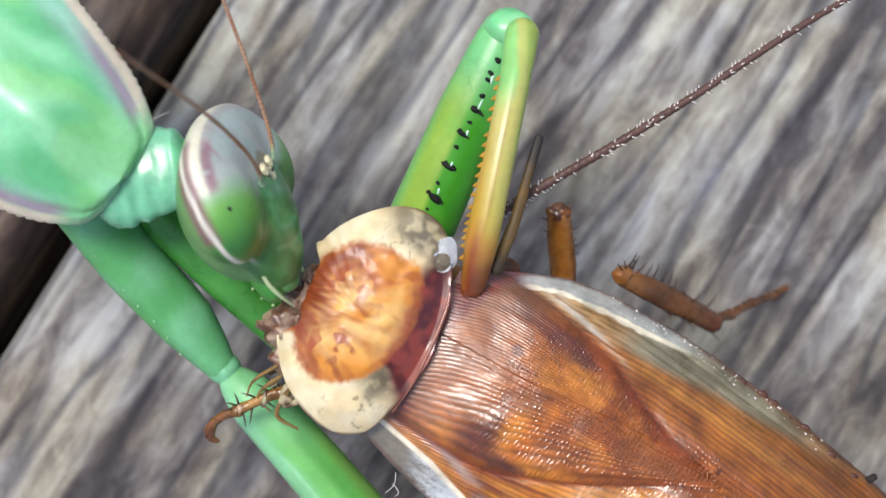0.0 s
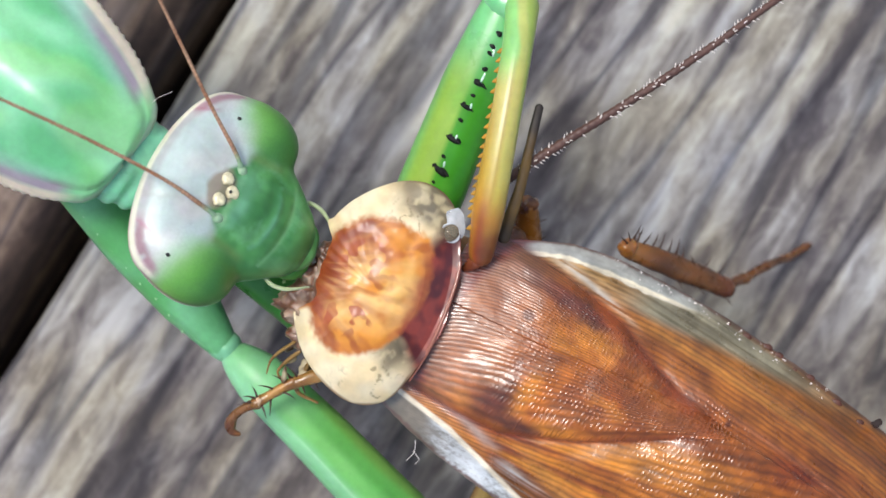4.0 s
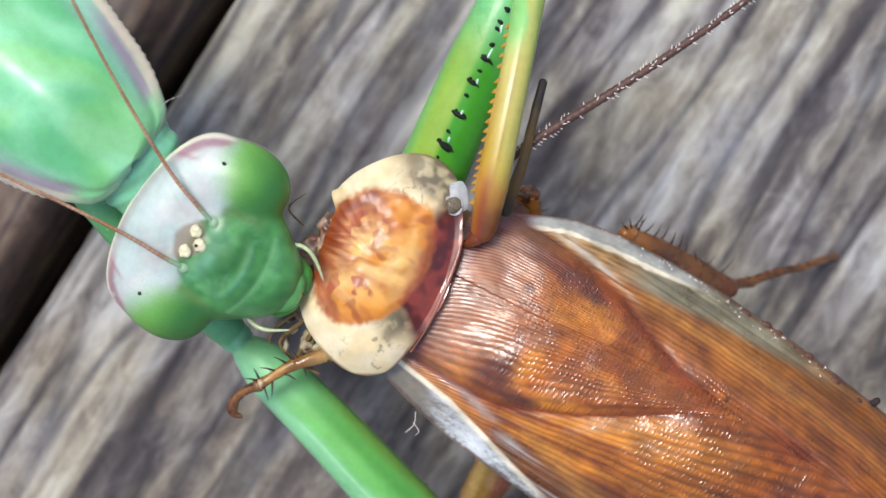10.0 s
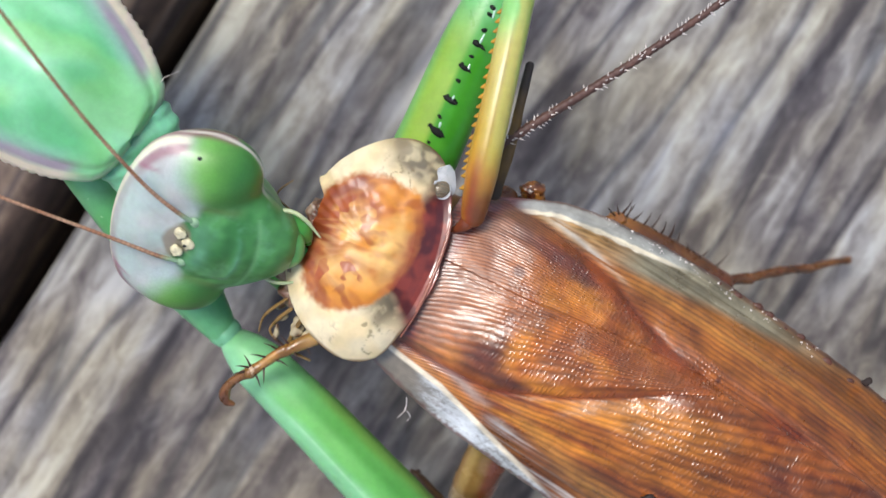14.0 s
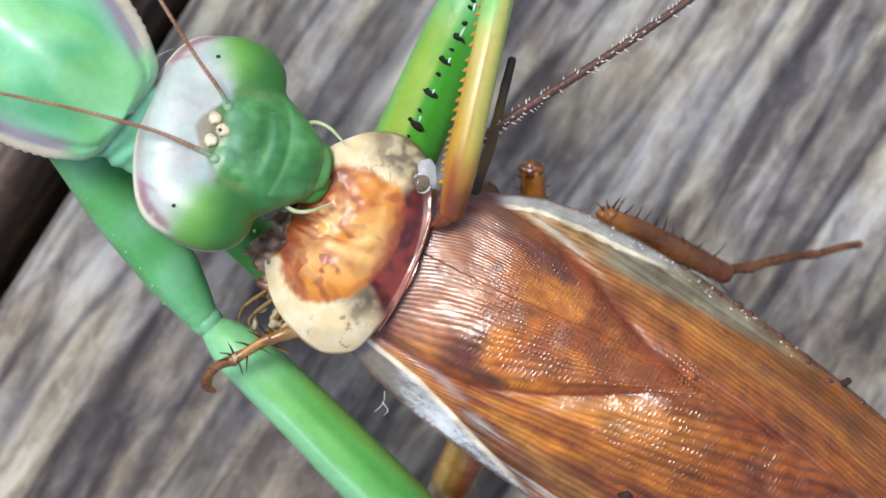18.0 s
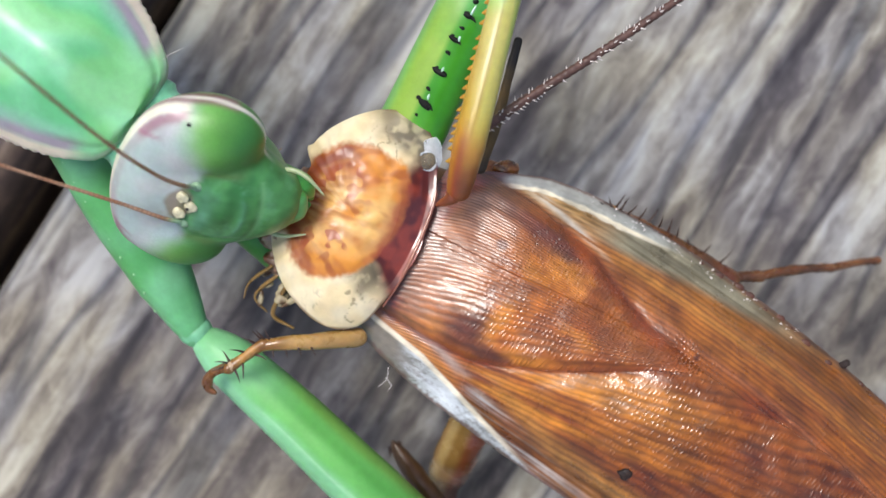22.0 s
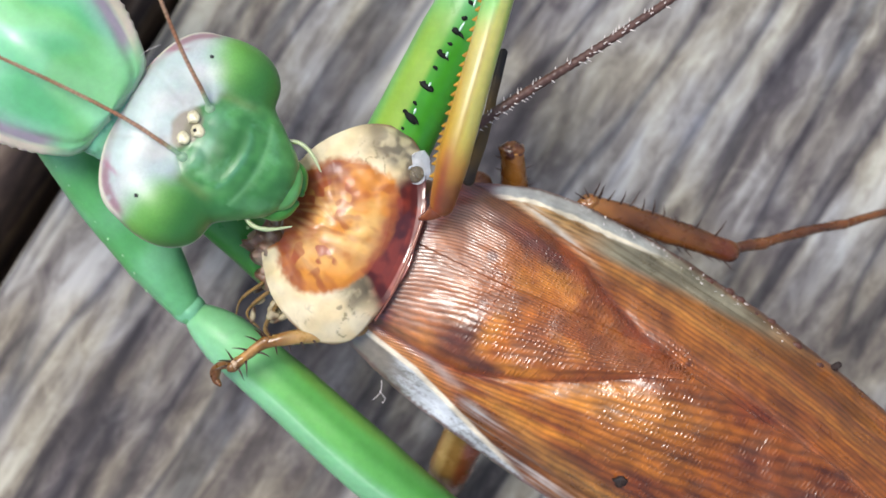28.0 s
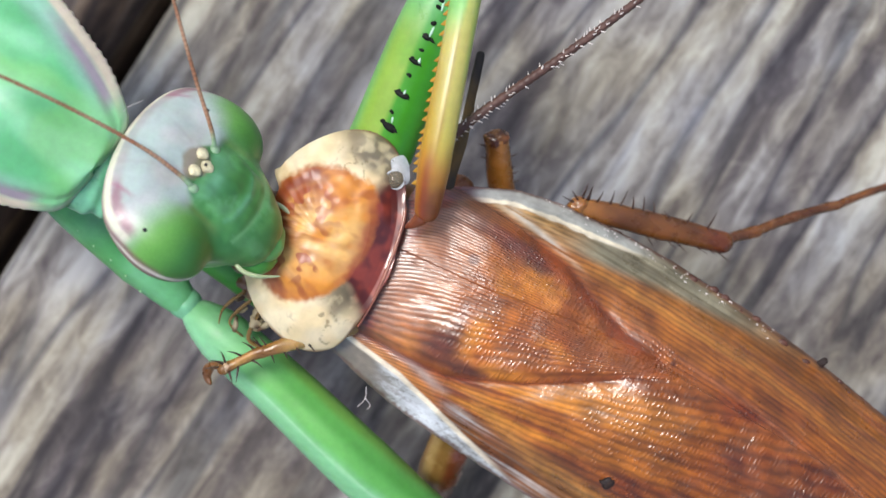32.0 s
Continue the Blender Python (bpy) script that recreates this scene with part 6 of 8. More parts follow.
    walk(grip, [(0.0, at(18.570, -5.177, 16.151, 0.00, -0.01, 0.22)),
        (0.5, at(18.073, -5.257, 16.266, 0.00, -0.01, 0.93)),
        (1.0, at(18.434, -5.125, 16.066, 0.00, -0.01, 0.49)),
        (1.5, at(18.198, -4.725, 15.951, 0.01, -0.00, 1.24)),
        (2.0, at(18.054, -4.708, 16.085, 0.01, -0.00, 0.88)),
        (2.5, at(18.013, -4.718, 15.842, 0.01, -0.00, 0.87)),
        (3.0, at(18.097, -4.469, 16.131, 0.00, -0.01, 1.14)),
        (3.5, at(17.924, -4.733, 16.032, 0.00, -0.00, 1.06)),
        (4.0, at(17.894, -4.811, 15.985, 0.00, -0.00, 1.51)),
        (4.5, at(17.930, -4.819, 16.004, 0.00, -0.00, 1.62)),
        (6.5, at(17.913, -4.793, 16.264, 0.00, 0.00, 1.45)),
        (7.0, at(17.891, -4.923, 16.093, 0.01, 0.00, 1.56)),
        (7.5, at(17.783, -4.800, 16.109, 0.00, 0.00, 1.27)),
        (8.0, at(17.727, -4.681, 16.080, 0.00, 0.00, 1.08)),
        (8.5, at(17.677, -4.637, 16.481, -0.00, -0.00, 1.12)),
        (9.0, at(17.741, -4.576, 16.784, 0.00, 0.00, 1.32)),
        (9.5, at(17.785, -4.428, 16.641, -0.00, 0.00, 0.88)),
        (10.0, at(17.698, -4.619, 16.480, -0.00, 0.00, 0.33)),
        (10.5, at(17.856, -4.614, 16.523, -0.00, 0.00, 0.69)),
        (11.0, at(17.891, -4.561, 16.758, -0.00, 0.00, 1.27)),
        (11.5, at(17.788, -4.574, 16.483, -0.00, 0.00, 0.65)),
        (12.0, at(17.641, -4.860, 16.291, -0.00, -0.00, 1.04)),
        (12.5, at(17.771, -4.692, 16.517, -0.00, 0.00, 0.34)),
        (13.0, at(17.554, -4.806, 16.574, -0.00, 0.00, 0.04)),
        (13.5, at(17.672, -4.712, 16.482, -0.00, 0.00, 0.24)),
        (14.0, at(17.549, -4.970, 16.368, -0.00, 0.00, -0.31)),
        (14.5, at(17.536, -5.022, 16.400, -0.00, 0.00, -0.20)),
        (15.0, at(17.979, -4.475, 16.611, -0.00, 0.01, 0.11)),
        (15.5, at(17.515, -4.732, 16.377, -0.00, 0.01, -1.46)),
        (17.5, at(17.959, -5.055, 16.556, 0.00, -0.00, -0.41)),
        (18.0, at(17.738, -5.344, 16.550, 0.00, -0.00, -0.44)),
        (18.5, at(17.675, -5.189, 16.395, -0.00, 0.00, -0.57)),
        (19.0, at(17.867, -5.253, 16.491, -0.00, 0.00, -1.25)),
        (19.5, at(17.801, -5.398, 16.490, -0.00, 0.00, -1.28)),
        (20.0, at(18.744, -4.320, 16.588, 0.00, -0.00, -1.92)),
        (20.5, at(18.106, -5.037, 16.427, -0.00, 0.00, -2.02)),
        (21.0, at(18.321, -4.952, 16.517, 0.00, -0.00, -2.76)),
        (21.5, at(17.975, -4.865, 16.578, 0.00, -0.00, -1.93)),
        (22.0, at(18.350, -4.443, 16.705, 0.00, -0.00, -1.79)),
        (22.5, at(18.060, -4.413, 16.625, 0.00, -0.00, -1.28)),
        (23.0, at(18.178, -4.266, 16.659, 0.00, -0.00, -2.57)),
        (23.5, at(18.609, -3.515, 16.741, 0.00, -0.00, -1.09)),
        (24.0, at(18.382, -4.178, 16.706, 0.00, -0.00, -1.76)),
        (24.5, at(18.445, -4.302, 16.574, 0.00, -0.00, -1.88)),
        (25.0, at(18.181, -4.548, 16.571, 0.00, -0.00, -1.95)),
        (25.5, at(18.003, -4.785, 16.510, 0.00, -0.00, -2.68)),
        (27.5, at(17.970, -4.811, 16.454, -0.00, 0.00, -3.43)),
        (28.0, at(17.912, -4.861, 16.454, -0.00, 0.00, -3.45)),
        (28.5, at(17.900, -4.867, 16.450, -0.00, 0.00, -3.52)),
        (29.0, at(17.609, -5.064, 16.405, -0.00, 0.00, -8.30)),
        (29.5, at(17.400, -4.967, 16.386, -0.00, 0.00, -4.35)),
        (30.0, at(17.167, -5.276, 16.310, -0.00, 0.00, -3.70)),
        (30.5, at(17.402, -5.364, 16.331, -0.00, 0.00, -1.21)),
        (31.0, at(17.610, -5.200, 16.351, -0.00, 0.00, 1.03)),
        (31.5, at(17.305, -5.748, 16.246, -0.00, 0.00, -1.18)),
        (32.0, at(17.374, -5.471, 16.258, -0.00, 0.00, 1.32))])
    walk(thorax, [(0.0, at(4.717, -0.854, 19.111, 0.00, -6.00, -37.62)),
        (0.5, at(4.923, -1.063, 19.081, 0.00, -6.00, -38.09)),
        (1.0, at(3.994, -0.697, 19.090, 0.00, -6.00, -38.82)),
        (1.5, at(3.821, -0.785, 18.915, 0.00, -6.00, -37.53)),
        (2.0, at(3.686, -0.644, 19.059, 0.00, -6.00, -37.26)),
        (2.5, at(3.676, -0.724, 19.091, 0.00, -6.00, -37.51)),
        (3.0, at(3.770, -1.123, 19.053, 0.00, -6.00, -38.31)),
        (3.5, at(3.475, -0.753, 19.024, 0.00, -6.00, -38.40)),
        (4.0, at(3.571, -0.786, 19.039, 0.00, -6.00, -38.28)),
        (4.5, at(3.493, -0.754, 19.099, 0.00, -6.00, -37.78)),
        (6.5, at(3.578, -0.897, 19.107, 0.00, -6.00, -38.20)),
        (7.0, at(3.454, -1.097, 19.070, 0.00, -6.00, -38.74)),
        (7.5, at(3.435, -0.963, 19.107, 0.00, -6.00, -38.55)),
        (8.0, at(3.525, -1.377, 19.090, 0.00, -6.00, -38.99)),
        (8.5, at(3.486, -1.504, 19.106, 0.00, -6.00, -38.52)),
        (9.0, at(3.361, -1.561, 19.105, 0.00, -6.00, -38.31)),
        (9.5, at(3.628, -1.676, 19.108, 0.00, -6.00, -38.48)),
        (10.0, at(3.544, -1.765, 19.104, 0.00, -6.00, -38.60)),
        (10.5, at(3.682, -1.868, 19.105, 0.00, -6.00, -38.34)),
        (11.0, at(3.610, -1.927, 19.111, 0.00, -6.00, -37.75)),
        (11.5, at(3.431, -1.661, 19.101, 0.00, -6.00, -38.06)),
        (12.0, at(3.668, -1.897, 18.990, 0.00, -6.00, -37.86)),
        (12.5, at(3.598, -1.794, 19.103, 0.00, -6.00, -38.56)),
        (13.0, at(3.786, -1.879, 19.103, 0.00, -6.00, -38.13)),
        (13.5, at(3.994, -1.866, 19.112, 0.00, -6.00, -38.13)),
        (14.0, at(3.798, -1.826, 19.105, 0.00, -6.00, -37.94)),
        (14.5, at(4.036, -2.017, 19.110, 0.00, -6.00, -38.15)),
        (15.0, at(4.184, -1.799, 19.114, 0.00, -6.00, -38.06)),
        (15.5, at(3.803, -1.303, 19.104, 0.00, -6.00, -37.33)),
        (17.5, at(4.595, -1.587, 18.901, 0.00, -6.00, -37.74)),
        (18.0, at(4.639, -1.582, 18.904, 0.00, -6.00, -37.53)),
        (18.5, at(4.518, -1.918, 18.957, 0.00, -6.00, -37.83)),
        (19.0, at(4.109, -1.335, 18.924, 0.00, -6.00, -37.50)),
        (19.5, at(4.539, -1.831, 18.950, 0.00, -6.00, -37.85)),
        (20.0, at(4.548, -1.484, 18.967, 0.00, -6.00, -37.59)),
        (20.5, at(4.471, -1.259, 18.969, 0.00, -6.00, -37.59)),
        (21.0, at(4.704, -1.263, 18.925, 0.00, -6.00, -37.37)),
        (21.5, at(5.191, -1.326, 18.907, 0.00, -6.00, -37.83)),
        (22.0, at(5.440, -1.557, 18.901, 0.00, -6.00, -37.66)),
        (22.5, at(5.747, -1.736, 18.903, 0.00, -6.00, -38.04)),
        (23.0, at(5.332, -1.399, 18.913, 0.00, -6.00, -37.81)),
        (23.5, at(5.864, -1.403, 18.953, 0.00, -6.00, -37.77)),
        (24.0, at(5.379, -1.123, 18.930, 0.00, -6.00, -37.73)),
        (24.5, at(5.387, -1.097, 18.957, 0.00, -6.00, -37.60)),
        (25.0, at(5.328, -1.152, 18.959, 0.00, -6.00, -37.75)),
        (25.5, at(5.407, -1.165, 18.957, 0.00, -6.00, -37.80)),
        (27.5, at(5.036, -1.259, 18.940, 0.00, -6.00, -37.83)),
        (28.0, at(4.772, -1.204, 18.913, 0.00, -6.00, -37.96)),
        (28.5, at(4.307, -1.429, 18.910, 0.00, -6.00, -38.21)),
        (29.0, at(3.179, -1.194, 18.892, 0.00, -6.00, -38.55)),
        (29.5, at(3.299, -2.363, 18.891, 0.00, -6.00, -38.53)),
        (30.0, at(3.777, -3.285, 18.950, 0.00, -6.00, -38.36)),
        (30.5, at(3.906, -3.239, 18.917, 0.00, -6.00, -38.49)),
        (31.0, at(4.357, -3.289, 18.885, 0.00, -6.00, -38.16)),
        (31.5, at(3.942, -3.472, 18.931, 0.00, -6.00, -37.95)),
        (32.0, at(4.201, -3.774, 18.954, 0.00, -6.00, -38.02))])
    walk(head, [(0.0, at(9.160, 0.012, 18.079, 48.454, 67.692, 73.703)),
        (0.5, at(9.558, -0.076, 18.060, 45.065, 83.053, 62.237)),
        (1.0, at(8.033, 0.275, 18.134, 33.091, 55.451, 67.333)),
        (1.5, at(6.534, -1.081, 18.122, 5.48, 23.18, 60.03)),
        (2.0, at(6.403, -1.310, 18.125, 3.97, 19.03, 56.37)),
        (2.5, at(6.469, -1.942, 18.016, 9.75, 14.09, 56.71)),
        (3.0, at(6.794, -2.577, 17.976, 15.39, 16.24, 62.78)),
        (3.5, at(6.533, -1.777, 17.989, 13.98, 15.35, 64.99)),
        (4.0, at(6.541, -1.741, 18.044, 21.63, 18.97, 65.13)),
        (4.5, at(6.541, -1.988, 17.980, 18.51, 14.51, 61.02)),
        (6.5, at(5.398, -3.546, 17.950, 18.17, -2.59, 38.80)),
        (7.0, at(5.331, -3.466, 18.077, 9.03, -1.85, 44.55)),
        (7.5, at(5.411, -3.361, 17.980, 12.13, 1.81, 46.45)),
        (8.0, at(5.664, -3.747, 17.958, 12.88, -0.08, 54.41)),
        (8.5, at(5.202, -4.425, 17.951, 12.99, -3.46, 46.26)),
        (9.0, at(4.737, -4.430, 18.049, 13.85, -12.72, 51.87)),
        (9.5, at(5.278, -4.539, 17.958, 7.15, -6.08, 51.48)),
        (10.0, at(5.218, -4.396, 18.005, 8.68, -9.78, 55.19)),
        (10.5, at(5.505, -4.265, 17.974, 5.09, -3.82, 54.59)),
        (11.0, at(5.391, -4.187, 17.984, 3.59, -4.51, 56.25)),
        (11.5, at(5.103, -3.164, 18.004, -2.17, -1.18, 59.38)),
        (12.0, at(5.276, -3.348, 18.028, -4.06, -4.01, 63.85)),
        (12.5, at(5.000, -3.713, 18.025, -3.65, -9.36, 61.89)),
        (13.0, at(5.081, -4.698, 18.045, 5.01, -22.67, 61.59)),
        (13.5, at(5.217, -5.225, 17.961, 9.383, -30.583, 62.687)),
        (14.0, at(5.012, -5.167, 18.017, 13.756, -38.495, 63.784)),
        (14.5, at(5.270, -5.440, 17.942, 19.424, -46.605, 62.662)),
        (15.0, at(5.393, -5.623, 18.007, 25.092, -54.715, 61.539)),
        (15.5, at(5.273, -4.527, 17.928, 24.968, -41.148, 50.656)),
        (17.5, at(6.851, -2.807, 17.996, -4.30, -6.00, 69.68)),
        (18.0, at(7.282, -2.058, 17.977, 10.484, 14.994, 78.094)),
        (18.5, at(7.806, -1.274, 17.989, 29.489, 31.773, 83.125)),
        (19.0, at(6.705, -1.383, 18.062, 4.895, 12.507, 72.054)),
        (19.5, at(7.227, -1.861, 17.984, 0.89, 8.07, 72.22)),
        (20.0, at(7.384, -0.571, 18.040, 8.158, 32.915, 78.771)),
        (20.5, at(7.403, -0.522, 17.997, 9.467, 28.395, 74.576)),
        (21.0, at(7.231, -1.262, 18.035, 8.936, 18.113, 75.718)),
        (21.5, at(6.649, -2.342, 17.984, -2.69, -9.46, 59.67)),
        (22.0, at(6.627, -4.201, 18.167, 20.571, -45.007, 60.299)),
        (22.5, at(7.027, -4.154, 17.994, 28.714, -41.967, 62.360)),
        (23.0, at(6.591, -3.305, 17.963, 21.281, -35.675, 66.107)),
        (23.5, at(7.570, -3.053, 17.919, 20.922, -37.707, 70.515)),
        (24.0, at(7.237, -2.142, 17.961, 13.848, -22.103, 71.063)),
        (24.5, at(7.636, -1.458, 17.898, 3.43, -1.03, 74.62)),
        (25.0, at(8.263, -0.995, 18.076, 19.773, 17.709, 78.203)),
        (25.5, at(8.164, -1.027, 17.980, 1.58, 8.02, 72.80)),
        (27.5, at(7.270, -1.391, 18.030, 8.25, 9.90, 68.59)),
        (28.0, at(7.067, -1.605, 18.067, 5.498, 12.133, 63.002)),
        (28.5, at(6.184, -2.618, 17.958, 9.72, 2.98, 58.67)),
        (29.0, at(4.729, -2.904, 18.196, 5.20, -1.24, 54.74)),
        (29.5, at(4.736, -4.452, 18.009, 11.67, -3.64, 57.71)),
        (30.0, at(5.523, -4.928, 18.027, 12.02, -3.18, 60.67)),
        (30.5, at(5.839, -4.996, 17.964, 12.77, 0.18, 61.41)),
        (31.0, at(6.255, -5.135, 17.924, 11.79, 4.86, 62.11)),
        (31.5, at(6.920, -3.287, 17.978, 18.770, 38.942, 66.412)),
        (32.0, at(7.234, -3.490, 18.056, 23.213, 40.132, 69.214))])
    walk(neck, [(0.0, at(4.401, -0.610, 17.761, 0.00, -6.81, 9.89)),
        (0.5, at(4.608, -0.817, 17.731, 0.00, -9.10, 8.82)),
        (1.0, at(3.682, -0.446, 17.740, 0.00, 4.75, -5.08)),
        (1.5, at(3.504, -0.541, 17.565, 0.00, 21.33, -18.32)),
        (2.0, at(3.368, -0.402, 17.709, 0.00, 24.07, -23.43)),
        (2.5, at(3.358, -0.480, 17.741, 0.00, 24.44, -30.44)),
        (3.0, at(3.456, -0.875, 17.703, 0.00, 20.87, -34.97)),
        (3.5, at(3.161, -0.505, 17.674, 0.00, 21.64, -27.19)),
        (4.0, at(3.257, -0.538, 17.689, 0.00, 19.78, -27.85)),
        (4.5, at(3.177, -0.509, 17.749, 0.00, 22.20, -28.91)),
        (6.5, at(3.263, -0.650, 17.757, 0.00, 24.26, -53.24)),
        (7.0, at(3.142, -0.846, 17.720, 0.00, 23.72, -50.59)),
        (7.5, at(3.122, -0.714, 17.757, 0.00, 25.13, -52.14)),
        (8.0, at(3.214, -1.125, 17.740, 0.00, 24.32, -50.88)),
        (8.5, at(3.173, -1.255, 17.756, 0.00, 23.43, -60.19)),
        (9.0, at(3.047, -1.313, 17.755, 0.00, 23.08, -63.77)),
        (9.5, at(3.315, -1.427, 17.758, 0.00, 24.39, -59.95)),
        (10.0, at(3.231, -1.516, 17.754, 0.00, 24.86, -56.64)),
        (10.5, at(3.369, -1.620, 17.755, 0.00, 26.35, -53.26)),
        (11.0, at(3.294, -1.682, 17.761, 0.00, 27.45, -51.85)),
        (11.5, at(3.116, -1.414, 17.751, 0.00, 32.93, -43.22)),
        (12.0, at(3.352, -1.652, 17.640, 0.00, 31.09, -41.88)),
        (12.5, at(3.285, -1.545, 17.753, 0.00, 31.33, -50.48)),
        (13.0, at(3.472, -1.632, 17.753, 0.00, 24.17, -60.45)),
        (13.5, at(3.680, -1.619, 17.762, 0.00, 21.95, -61.50)),
        (14.0, at(3.483, -1.580, 17.755, 0.00, 21.51, -63.38)),
        (14.5, at(3.722, -1.770, 17.760, 0.00, 21.58, -61.96)),
        (15.0, at(3.869, -1.553, 17.764, 0.00, 12.57, -73.71)),
        (15.5, at(3.485, -1.060, 17.754, 0.00, 22.21, -57.95)),
        (17.5, at(4.279, -1.342, 17.551, 0.00, 25.73, -27.55)),
        (18.0, at(4.322, -1.338, 17.554, 0.00, 20.11, -40.63)),
        (18.5, at(4.202, -1.672, 17.607, 0.00, 17.99, -13.33)),
        (19.0, at(3.792, -1.092, 17.574, 0.00, 26.50, -10.30)),
        (19.5, at(4.224, -1.585, 17.600, 0.00, 26.78, -7.24)),
        (20.0, at(4.231, -1.240, 17.617, 0.00, 22.11, -4.26)),
        (20.5, at(4.154, -1.015, 17.619, 0.00, 24.84, 6.13)),
        (21.0, at(4.386, -1.020, 17.575, 0.00, 28.04, -9.59)),
        (21.5, at(4.875, -1.081, 17.557, 0.00, 35.60, -27.71)),
        (22.0, at(5.124, -1.313, 17.551, 0.00, 2.94, -65.02)),
        (22.5, at(5.432, -1.489, 17.553, 0.00, 20.60, -35.88)),
        (23.0, at(5.016, -1.154, 17.563, 0.00, 32.23, -40.92)),
        (23.5, at(5.548, -1.158, 17.603, 0.00, 30.30, -26.15)),
        (24.0, at(5.062, -0.878, 17.580, 0.00, 33.54, -21.23)),
        (24.5, at(5.070, -0.853, 17.607, 0.00, 33.15, -11.67)),
        (25.0, at(5.012, -0.907, 17.609, 0.00, 16.62, -26.96)),
        (25.5, at(5.090, -0.920, 17.607, 0.00, 26.48, -3.05)),
        (27.5, at(4.720, -1.014, 17.590, 0.00, 31.07, -10.61)),
        (28.0, at(4.457, -0.958, 17.563, 0.00, 29.20, -19.17)),
        (28.5, at(3.993, -1.182, 17.560, 0.00, 31.37, -36.67)),
        (29.0, at(2.867, -0.945, 17.542, 0.00, 24.15, -49.69)),
        (29.5, at(2.987, -2.114, 17.541, 0.00, 25.42, -59.91)),
        (30.0, at(3.464, -3.037, 17.600, 0.00, 28.17, -46.60)),
        (30.5, at(3.592, -2.990, 17.567, 0.00, 26.03, -47.69)),
        (31.0, at(4.043, -3.042, 17.535, 0.00, 25.23, -52.78)),
        (31.5, at(3.626, -3.226, 17.581, 0.00, 21.57, -14.79)),
        (32.0, at(3.885, -3.527, 17.604, 0.00, 15.76, -19.60))])
